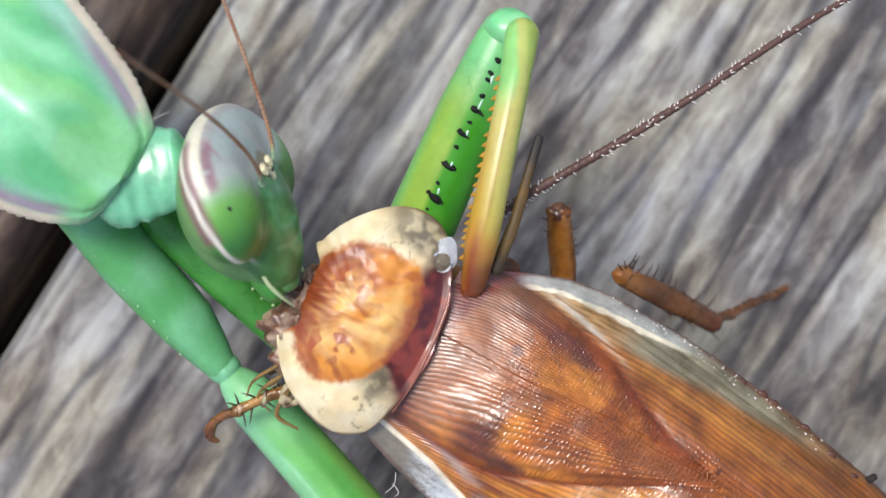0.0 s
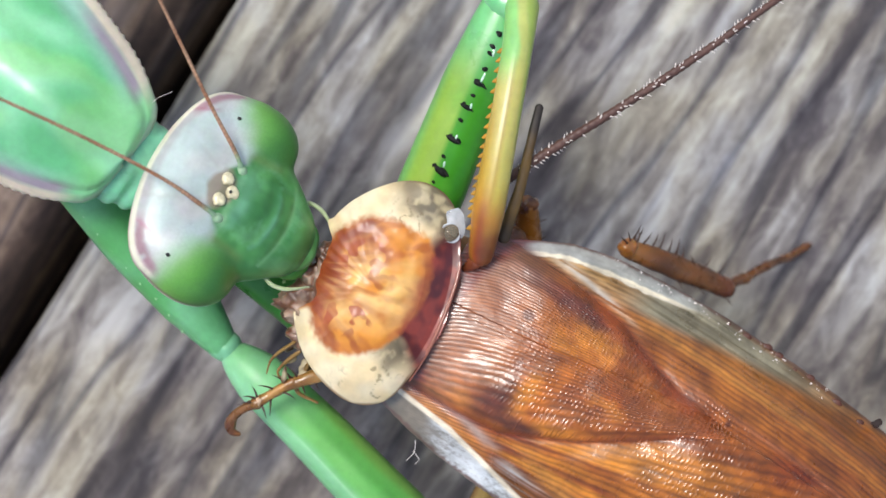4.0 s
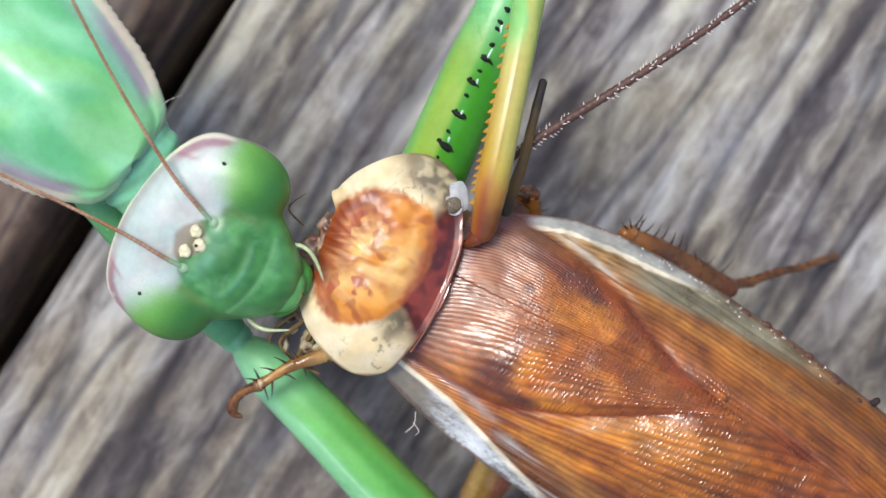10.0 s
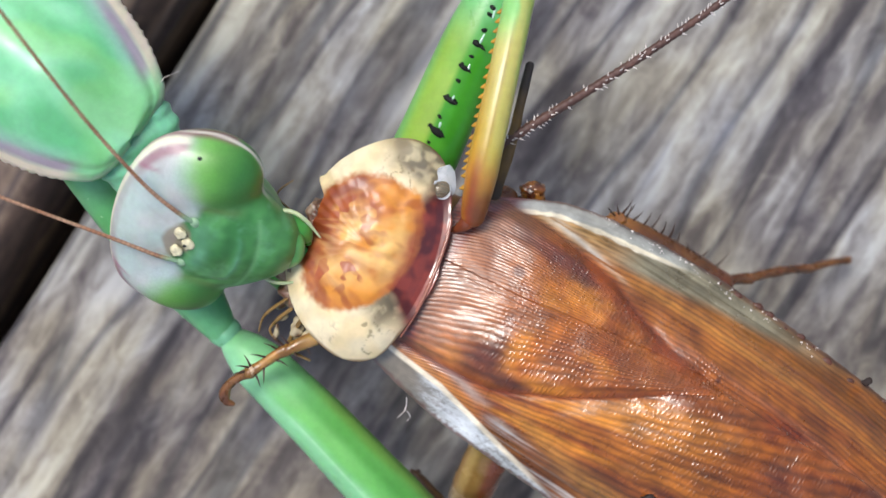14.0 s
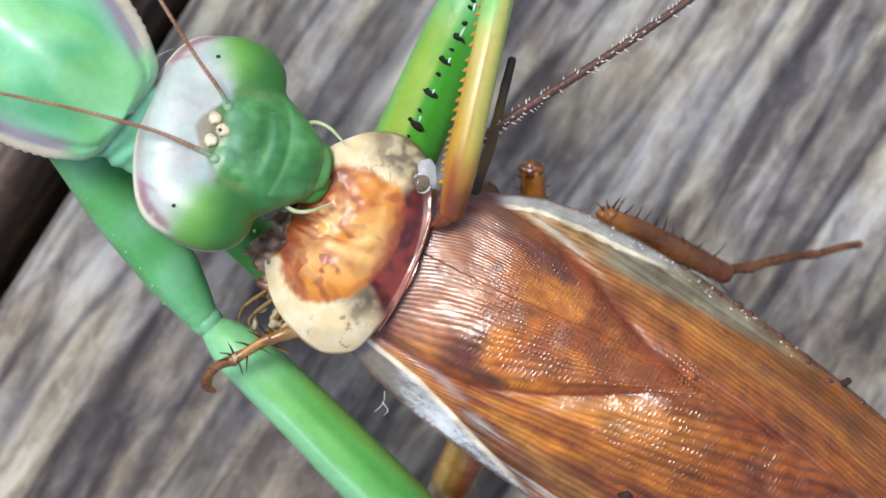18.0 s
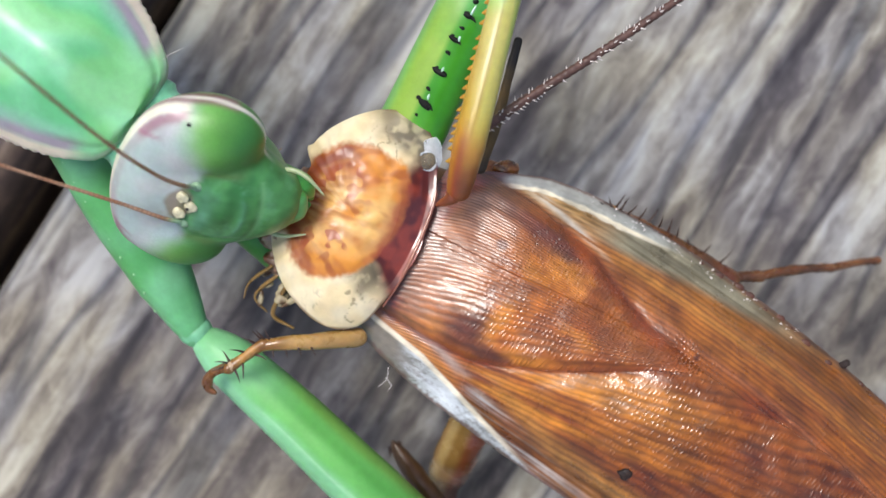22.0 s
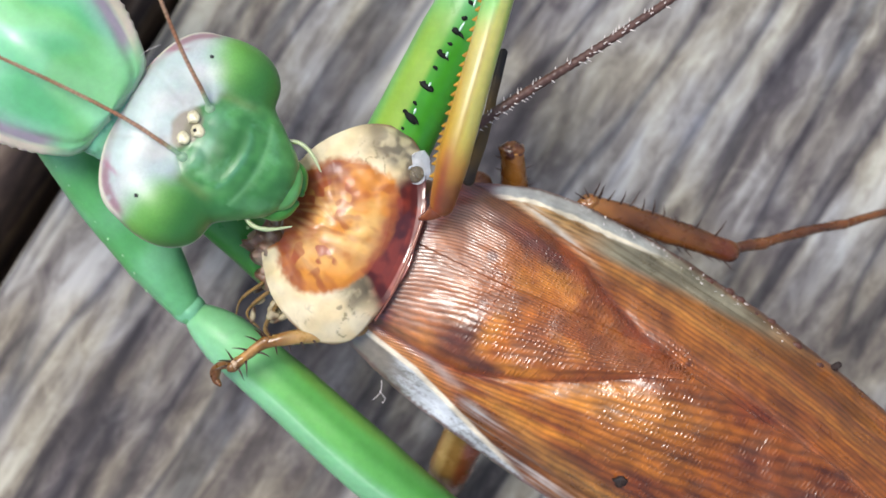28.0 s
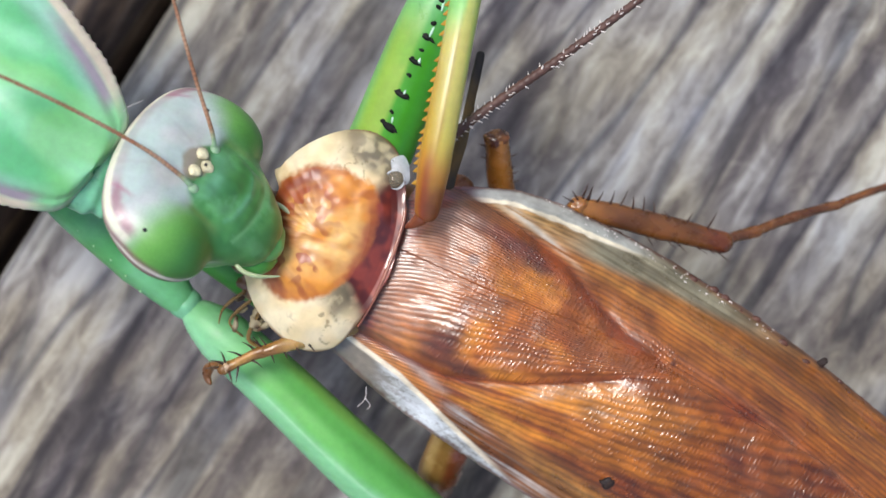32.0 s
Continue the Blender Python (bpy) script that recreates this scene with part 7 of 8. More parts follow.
    walk(hip_low, [(0.0, at(7.331, -8.727, 11.000, 0.00, 0.00, -53.16)),
        (0.5, at(7.740, -8.370, 11.000, 0.00, 0.00, -51.05)),
        (1.0, at(6.952, -8.187, 11.000, 0.00, 0.00, -51.37)),
        (1.5, at(6.486, -8.316, 11.000, 0.00, 0.00, -52.00)),
        (2.0, at(6.304, -8.483, 11.000, 0.00, 0.00, -52.91)),
        (2.5, at(6.308, -8.508, 11.000, 0.00, 0.00, -52.80)),
        (3.0, at(6.458, -8.706, 11.000, 0.00, 0.00, -52.37)),
        (3.5, at(6.143, -8.590, 11.000, 0.00, 0.00, -53.17)),
        (4.0, at(6.172, -8.637, 11.000, 0.00, 0.00, -53.40)),
        (4.5, at(6.160, -8.747, 11.000, 0.00, 0.00, -53.35)),
        (6.5, at(6.064, -8.953, 11.000, 0.00, 0.00, -54.32)),
        (7.0, at(6.070, -8.990, 11.000, 0.00, 0.00, -53.64)),
        (7.5, at(6.014, -8.903, 11.000, 0.00, 0.00, -53.82)),
        (8.0, at(6.166, -9.032, 11.000, 0.00, 0.00, -53.01)),
        (8.5, at(6.217, -9.288, 11.000, 0.00, 0.00, -52.85)),
        (9.0, at(6.078, -9.280, 11.000, 0.00, 0.00, -52.64)),
        (9.5, at(6.197, -9.258, 11.000, 0.00, 0.00, -52.87)),
        (10.0, at(6.342, -9.209, 11.000, 0.00, 0.00, -51.71)),
        (10.5, at(6.518, -9.295, 11.000, 0.00, 0.00, -51.43)),
        (11.0, at(6.451, -9.301, 11.000, 0.00, 0.00, -51.02)),
        (11.5, at(6.416, -9.161, 11.000, 0.00, 0.00, -51.00)),
        (12.0, at(6.598, -9.287, 11.000, 0.00, 0.00, -50.79)),
        (12.5, at(6.345, -9.376, 11.000, 0.00, 0.00, -52.26)),
        (13.0, at(6.201, -9.779, 11.000, 0.00, 0.00, -54.14)),
        (13.5, at(6.335, -9.962, 11.000, 0.00, 0.00, -54.92)),
        (14.0, at(6.142, -9.904, 11.000, 0.00, 0.00, -54.79)),
        (14.5, at(6.110, -10.183, 11.000, 0.00, 0.00, -56.08)),
        (15.0, at(6.305, -10.386, 11.000, 0.00, 0.00, -56.90)),
        (15.5, at(5.609, -9.989, 11.000, 0.00, 0.00, -58.03)),
        (17.5, at(6.297, -10.058, 11.000, 0.00, 0.00, -58.07)),
        (18.0, at(6.408, -9.981, 11.000, 0.00, 0.00, -57.57)),
        (18.5, at(6.513, -9.953, 11.000, 0.00, 0.00, -55.93)),
        (19.0, at(6.106, -9.688, 11.000, 0.00, 0.00, -56.59)),
        (19.5, at(6.273, -10.009, 11.000, 0.00, 0.00, -57.28)),
        (20.0, at(6.716, -9.843, 11.000, 0.00, 0.00, -56.00)),
        (20.5, at(6.327, -9.845, 11.000, 0.00, 0.00, -57.71)),
        (21.0, at(6.332, -9.837, 11.000, 0.00, 0.00, -58.45)),
        (21.5, at(6.226, -10.100, 11.000, 0.00, 0.00, -61.37)),
        (22.0, at(6.356, -10.381, 11.000, 0.00, 0.00, -61.88)),
        (22.5, at(6.350, -10.549, 11.000, 0.00, 0.00, -63.25)),
        (23.0, at(6.217, -10.354, 11.000, 0.00, 0.00, -62.33)),
        (23.5, at(6.626, -10.521, 11.000, 0.00, 0.00, -63.14)),
        (24.0, at(6.405, -10.296, 11.000, 0.00, 0.00, -62.20)),
        (24.5, at(6.626, -10.266, 11.000, 0.00, 0.00, -61.33)),
        (25.0, at(6.758, -9.875, 11.000, 0.00, 0.00, -59.69)),
        (25.5, at(6.832, -9.780, 11.000, 0.00, 0.00, -59.48)),
        (27.5, at(6.350, -9.407, 11.000, 0.00, 0.00, -58.84)),
        (28.0, at(6.288, -9.195, 11.000, 0.00, 0.00, -57.71)),
        (28.5, at(5.891, -9.135, 11.000, 0.00, 0.00, -56.82)),
        (29.0, at(5.214, -8.973, 11.000, 0.00, 0.00, -55.40)),
        (29.5, at(5.221, -9.198, 11.000, 0.00, 0.00, -53.21)),
        (30.0, at(5.732, -9.513, 11.000, 0.00, 0.00, -51.13)),
        (30.5, at(5.769, -9.522, 11.000, 0.00, 0.00, -51.73)),
        (31.0, at(6.562, -10.005, 11.000, 0.00, 0.00, -51.59)),
        (31.5, at(6.145, -9.178, 11.000, 0.00, 0.00, -48.21)),
        (32.0, at(6.233, -9.296, 11.000, 0.00, 0.00, -48.27))])
    walk(thigh_low, [(0.0, at(7.331, -8.727, 11.000, 0.00, 0.00, -49.00)),
        (0.5, at(7.740, -8.370, 11.000, 0.00, 0.00, -48.25)),
        (1.0, at(6.952, -8.187, 11.000, 0.00, 0.00, -47.50)),
        (1.5, at(6.486, -8.316, 11.000, 0.00, 0.00, -46.75)),
        (2.0, at(6.304, -8.483, 11.000, 0.00, 0.00, -46.00)),
        (2.5, at(6.308, -8.508, 11.000, 0.00, 0.00, -45.88)),
        (3.0, at(6.458, -8.706, 11.000, 0.00, 0.00, -45.75)),
        (3.5, at(6.143, -8.590, 11.000, 0.00, 0.00, -45.62)),
        (4.0, at(6.172, -8.637, 11.000, 0.00, 0.00, -45.50)),
        (4.5, at(6.160, -8.747, 11.000, 0.00, 0.00, -45.55)),
        (6.5, at(6.064, -8.953, 11.000, 0.00, 0.00, -45.75)),
        (7.0, at(6.070, -8.990, 11.000, 0.00, 0.00, -45.80)),
        (7.5, at(6.014, -8.903, 11.000, 0.00, 0.00, -45.85)),
        (8.0, at(6.166, -9.032, 11.000, 0.00, 0.00, -45.90)),
        (8.5, at(6.217, -9.288, 11.000, 0.00, 0.00, -45.95)),
        (9.0, at(6.078, -9.280, 11.000, 0.00, 0.00, -46.00)),
        (9.5, at(6.197, -9.258, 11.000, 0.00, 0.00, -46.00)),
        (10.0, at(6.342, -9.209, 11.000, 0.00, 0.00, -46.00)),
        (10.5, at(6.518, -9.295, 11.000, 0.00, 0.00, -46.00)),
        (11.0, at(6.451, -9.301, 11.000, 0.00, 0.00, -46.00)),
        (11.5, at(6.416, -9.161, 11.000, 0.00, 0.00, -46.00)),
        (12.0, at(6.598, -9.287, 11.000, 0.00, 0.00, -46.00)),
        (12.5, at(6.345, -9.376, 11.000, 0.00, 0.00, -46.00)),
        (13.0, at(6.201, -9.779, 11.000, 0.00, 0.00, -46.00)),
        (13.5, at(6.335, -9.962, 11.000, 0.00, 0.00, -45.83)),
        (14.0, at(6.142, -9.904, 11.000, 0.00, 0.00, -45.67)),
        (14.5, at(6.110, -10.183, 11.000, 0.00, 0.00, -45.50)),
        (15.0, at(6.305, -10.386, 11.000, 0.00, 0.00, -45.33)),
        (15.5, at(5.609, -9.989, 11.000, 0.00, 0.00, -45.17)),
        (17.5, at(6.297, -10.058, 11.000, 0.00, 0.00, -44.50)),
        (18.0, at(6.408, -9.981, 11.000, 0.00, 0.00, -44.33)),
        (18.5, at(6.513, -9.953, 11.000, 0.00, 0.00, -44.17)),
        (19.0, at(6.106, -9.688, 11.000, 0.00, 0.00, -44.00)),
        (19.5, at(6.273, -10.009, 11.000, 0.00, 0.00, -43.81)),
        (20.0, at(6.716, -9.843, 11.000, 0.00, 0.00, -43.62)),
        (20.5, at(6.327, -9.845, 11.000, 0.00, 0.00, -43.44)),
        (21.0, at(6.332, -9.837, 11.000, 0.00, 0.00, -43.25)),
        (21.5, at(6.226, -10.100, 11.000, 0.00, 0.00, -43.06)),
        (22.0, at(6.356, -10.381, 11.000, 0.00, 0.00, -42.88)),
        (22.5, at(6.350, -10.549, 11.000, 0.00, 0.00, -42.69)),
        (23.0, at(6.217, -10.354, 11.000, 0.00, 0.00, -42.50)),
        (23.5, at(6.626, -10.521, 11.000, 0.00, 0.00, -42.35)),
        (24.0, at(6.405, -10.296, 11.000, 0.00, 0.00, -42.20)),
        (24.5, at(6.626, -10.266, 11.000, 0.00, 0.00, -42.05)),
        (25.0, at(6.758, -9.875, 11.000, 0.00, 0.00, -41.90)),
        (25.5, at(6.832, -9.780, 11.000, 0.00, 0.00, -41.75)),
        (27.5, at(6.350, -9.407, 11.000, 0.00, 0.00, -41.15)),
        (28.0, at(6.288, -9.195, 11.000, 0.00, 0.00, -41.00)),
        (28.5, at(5.891, -9.135, 11.000, 0.00, 0.00, -41.25)),
        (29.0, at(5.214, -8.973, 11.000, 0.00, 0.00, -41.50)),
        (29.5, at(5.221, -9.198, 11.000, 0.00, 0.00, -41.75)),
        (30.0, at(5.732, -9.513, 11.000, 0.00, 0.00, -42.00)),
        (30.5, at(5.769, -9.522, 11.000, 0.00, 0.00, -42.25)),
        (31.0, at(6.562, -10.005, 11.000, 0.00, 0.00, -42.50)),
        (31.5, at(6.145, -9.178, 11.000, 0.00, 0.00, -42.75)),
        (32.0, at(6.233, -9.296, 11.000, 0.00, 0.00, -43.00))])
    walk(hip_high, [(0.0, at(12.838, -9.599, 9.850, 0.00, 0.00, -44.07)),
        (0.5, at(12.396, -9.749, 9.964, 0.00, 0.00, -45.79)),
        (1.0, at(12.723, -9.573, 9.765, 0.00, 0.00, -43.08)),
        (1.5, at(12.545, -9.248, 9.650, 0.00, 0.00, -41.69)),
        (2.0, at(12.373, -9.196, 9.784, 0.00, 0.00, -41.98)),
        (2.5, at(12.331, -9.204, 9.541, 0.00, 0.00, -41.91)),
        (3.0, at(12.436, -8.982, 9.831, 0.00, 0.00, -40.24)),
        (3.5, at(12.257, -9.238, 9.732, 0.00, 0.00, -41.78)),
        (4.0, at(12.263, -9.361, 9.684, 0.00, 0.00, -42.23)),
        (4.5, at(12.307, -9.379, 9.703, 0.00, 0.00, -41.97)),
        (6.5, at(12.276, -9.337, 9.964, 0.00, 0.00, -41.82)),
        (7.0, at(12.263, -9.477, 9.793, 0.00, 0.00, -41.49)),
        (7.5, at(12.131, -9.325, 9.809, 0.00, 0.00, -41.68)),
        (8.0, at(12.061, -9.187, 9.779, 0.00, 0.00, -40.57)),
        (8.5, at(12.014, -9.149, 10.181, 0.00, 0.00, -39.99)),
        (9.0, at(12.093, -9.107, 10.485, 0.00, 0.00, -39.13)),
        (9.5, at(12.103, -8.916, 10.341, 0.00, 0.00, -38.86)),
        (10.0, at(11.973, -9.052, 10.180, 0.00, 0.00, -39.15)),
        (10.5, at(12.159, -9.084, 10.224, 0.00, 0.00, -38.75)),
        (11.0, at(12.240, -9.087, 10.458, 0.00, 0.00, -38.07)),
        (11.5, at(12.088, -9.039, 10.183, 0.00, 0.00, -38.75)),
        (12.0, at(11.972, -9.364, 9.991, 0.00, 0.00, -39.88)),
        (12.5, at(12.048, -9.127, 10.217, 0.00, 0.00, -39.23)),
        (13.0, at(11.807, -9.210, 10.275, 0.00, 0.00, -40.26)),
        (13.5, at(11.941, -9.136, 10.182, 0.00, 0.00, -40.26)),
        (14.0, at(11.774, -9.339, 10.069, 0.00, 0.00, -40.91)),
        (14.5, at(11.770, -9.402, 10.101, 0.00, 0.00, -41.21)),
        (15.0, at(12.236, -8.886, 10.312, 0.00, 0.00, -39.38)),
        (15.5, at(11.654, -8.984, 10.078, 0.00, 0.00, -41.64)),
        (17.5, at(12.177, -9.413, 10.256, 0.00, 0.00, -42.92)),
        (18.0, at(11.954, -9.700, 10.250, 0.00, 0.00, -44.50)),
        (18.5, at(11.882, -9.532, 10.095, 0.00, 0.00, -42.91)),
        (19.0, at(12.023, -9.526, 10.191, 0.00, 0.00, -43.03)),
        (19.5, at(11.953, -9.668, 10.190, 0.00, 0.00, -43.45)),
        (20.0, at(12.850, -8.525, 10.288, 0.00, 0.00, -38.48)),
        (20.5, at(12.204, -9.232, 10.127, 0.00, 0.00, -42.90)),
        (21.0, at(12.366, -9.070, 10.217, 0.00, 0.00, -42.55)),
        (21.5, at(12.080, -9.069, 10.278, 0.00, 0.00, -44.70)),
        (22.0, at(12.466, -8.660, 10.405, 0.00, 0.00, -42.23)),
        (22.5, at(12.213, -8.684, 10.325, 0.00, 0.00, -43.52)),
        (23.0, at(12.236, -8.404, 10.359, 0.00, 0.00, -42.30)),
        (23.5, at(12.777, -7.804, 10.441, 0.00, 0.00, -40.20)),
        (24.0, at(12.499, -8.400, 10.406, 0.00, 0.00, -42.53)),
        (24.5, at(12.554, -8.511, 10.274, 0.00, 0.00, -42.80)),
        (25.0, at(12.285, -8.749, 10.271, 0.00, 0.00, -44.03)),
        (25.5, at(12.054, -8.911, 10.210, 0.00, 0.00, -45.45)),
        (27.5, at(11.967, -8.859, 10.154, 0.00, 0.00, -44.14)),
        (28.0, at(11.908, -8.908, 10.154, 0.00, 0.00, -43.87)),
        (28.5, at(11.891, -8.906, 10.150, 0.00, 0.00, -41.94)),
        (29.0, at(11.284, -8.587, 10.105, 0.00, 0.00, -40.32)),
        (29.5, at(11.333, -8.918, 10.086, 0.00, 0.00, -37.78)),
        (30.0, at(11.145, -9.296, 10.010, 0.00, 0.00, -37.63)),
        (30.5, at(11.560, -9.643, 10.032, 0.00, 0.00, -38.26)),
        (31.0, at(11.940, -9.703, 10.052, 0.00, 0.00, -38.42)),
        (31.5, at(11.466, -10.029, 9.946, 0.00, 0.00, -39.03)),
        (32.0, at(11.727, -10.002, 9.958, 0.00, 0.00, -37.89))])
    walk(feelers[0], [(0.0, at(1.100, -1.000, 0.720, 4.937, -5.242, 88.915)),
        (0.5, at(1.100, -1.000, 0.720, 2.625, -6.210, 102.105)),
        (1.0, at(1.100, -1.000, 0.720, -0.263, -8.074, 85.382)),
        (1.5, at(1.100, -1.000, 0.720, -2.102, -24.652, 57.709)),
        (2.0, at(1.100, -1.000, 0.720, 3.522, -19.989, 60.778)),
        (2.5, at(1.100, -1.000, 0.720, -1.152, -11.613, 58.369)),
        (3.0, at(1.100, -1.000, 0.720, -8.097, -9.676, 57.238)),
        (3.5, at(1.100, -1.000, 0.720, -1.140, -10.988, 55.343)),
        (4.0, at(1.100, -1.000, 0.720, 4.778, -7.022, 61.380)),
        (4.5, at(1.100, -1.000, 0.720, -0.783, -5.978, 58.046)),
        (6.5, at(1.100, -1.000, 0.720, -0.233, 2.138, 67.632)),
        (7.0, at(1.100, -1.000, 0.720, -1.544, -2.812, 63.384)),
        (7.5, at(1.100, -1.000, 0.720, -0.376, -0.347, 67.943)),
        (8.0, at(1.100, -1.000, 0.720, 0.407, 1.531, 62.414)),
        (8.5, at(1.100, -1.000, 0.720, -0.335, 0.084, 71.115)),
        (9.0, at(1.100, -1.000, 0.720, -0.907, 0.068, 62.847)),
        (9.5, at(1.100, -1.000, 0.720, -0.343, 0.155, 68.699)),
        (10.0, at(1.100, -1.000, 0.720, -14.924, 1.821, 64.130)),
        (10.5, at(1.100, -1.000, 0.720, -0.565, -3.439, 66.406)),
        (11.0, at(1.100, -1.000, 0.720, -1.379, -4.795, 62.587)),
        (11.5, at(1.100, -1.000, 0.720, -1.157, -12.555, 63.274)),
        (12.0, at(1.100, -1.000, 0.720, 2.218, -11.818, 57.614)),
        (12.5, at(1.100, -1.000, 0.720, -0.897, -8.705, 64.748)),
        (13.0, at(1.100, -1.000, 0.720, 1.039, 0.554, 64.649)),
        (13.5, at(1.100, -1.000, 0.720, -3.818, 13.264, 65.552)),
        (14.0, at(1.100, -1.000, 0.720, -10.301, 1.597, 51.808)),
        (14.5, at(1.100, -1.000, 0.720, 7.881, 23.840, 70.714)),
        (15.0, at(1.100, -1.000, 0.720, 1.523, 8.491, 52.679)),
        (15.5, at(1.100, -1.000, 0.720, 6.779, 18.567, 79.635)),
        (17.5, at(1.100, -1.000, 0.720, -1.397, -13.042, 37.067)),
        (18.0, at(1.100, -1.000, 0.720, 5.077, -19.915, 53.508)),
        (18.5, at(1.100, -1.000, 0.720, -12.442, -13.281, 65.805)),
        (19.0, at(1.100, -1.000, 0.720, -0.425, -24.902, 53.544)),
        (19.5, at(1.100, -1.000, 0.720, -2.206, -23.579, 42.945)),
        (20.0, at(1.100, -1.000, 0.720, -25.586, -39.150, 64.438)),
        (20.5, at(1.100, -1.000, 0.720, -17.035, -37.658, 63.645)),
        (21.0, at(1.100, -1.000, 0.720, -19.189, -26.973, 64.175)),
        (21.5, at(1.100, -1.000, 0.720, -1.093, -12.943, 69.435)),
        (22.0, at(1.100, -1.000, 0.720, -0.279, -19.170, 43.990)),
        (22.5, at(1.100, -1.000, 0.720, -10.319, 16.016, 60.406)),
        (23.0, at(1.100, -1.000, 0.720, -6.133, 16.578, 60.569)),
        (23.5, at(1.100, -1.000, 0.720, -2.796, 12.409, 58.799)),
        (24.0, at(1.100, -1.000, 0.720, -3.754, 6.916, 63.644)),
        (24.5, at(1.100, -1.000, 0.720, -1.265, -14.784, 65.713)),
        (25.0, at(1.100, -1.000, 0.720, 21.416, -23.555, 58.807)),
        (25.5, at(1.100, -1.000, 0.720, -2.147, -26.563, 62.733)),
        (27.5, at(1.100, -1.000, 0.720, -1.937, -21.173, 50.415)),
        (28.0, at(1.100, -1.000, 0.720, -1.048, -22.067, 55.288)),
        (28.5, at(1.100, -1.000, 0.720, -1.053, -9.569, 54.135)),
        (29.0, at(1.100, -1.000, 0.720, -1.250, -10.788, 51.324)),
        (29.5, at(1.100, -1.000, 0.720, -0.566, -2.032, 48.130)),
        (30.0, at(1.100, -1.000, 0.720, -0.502, -1.216, 50.871)),
        (30.5, at(1.100, -1.000, 0.720, -0.642, -3.110, 47.829)),
        (31.0, at(1.100, -1.000, 0.720, 1.522, -6.668, 48.219)),
        (31.5, at(1.100, -1.000, 0.720, -11.940, -26.478, 63.858)),
        (32.0, at(1.100, -1.000, 0.720, -11.196, -24.058, 63.821))])
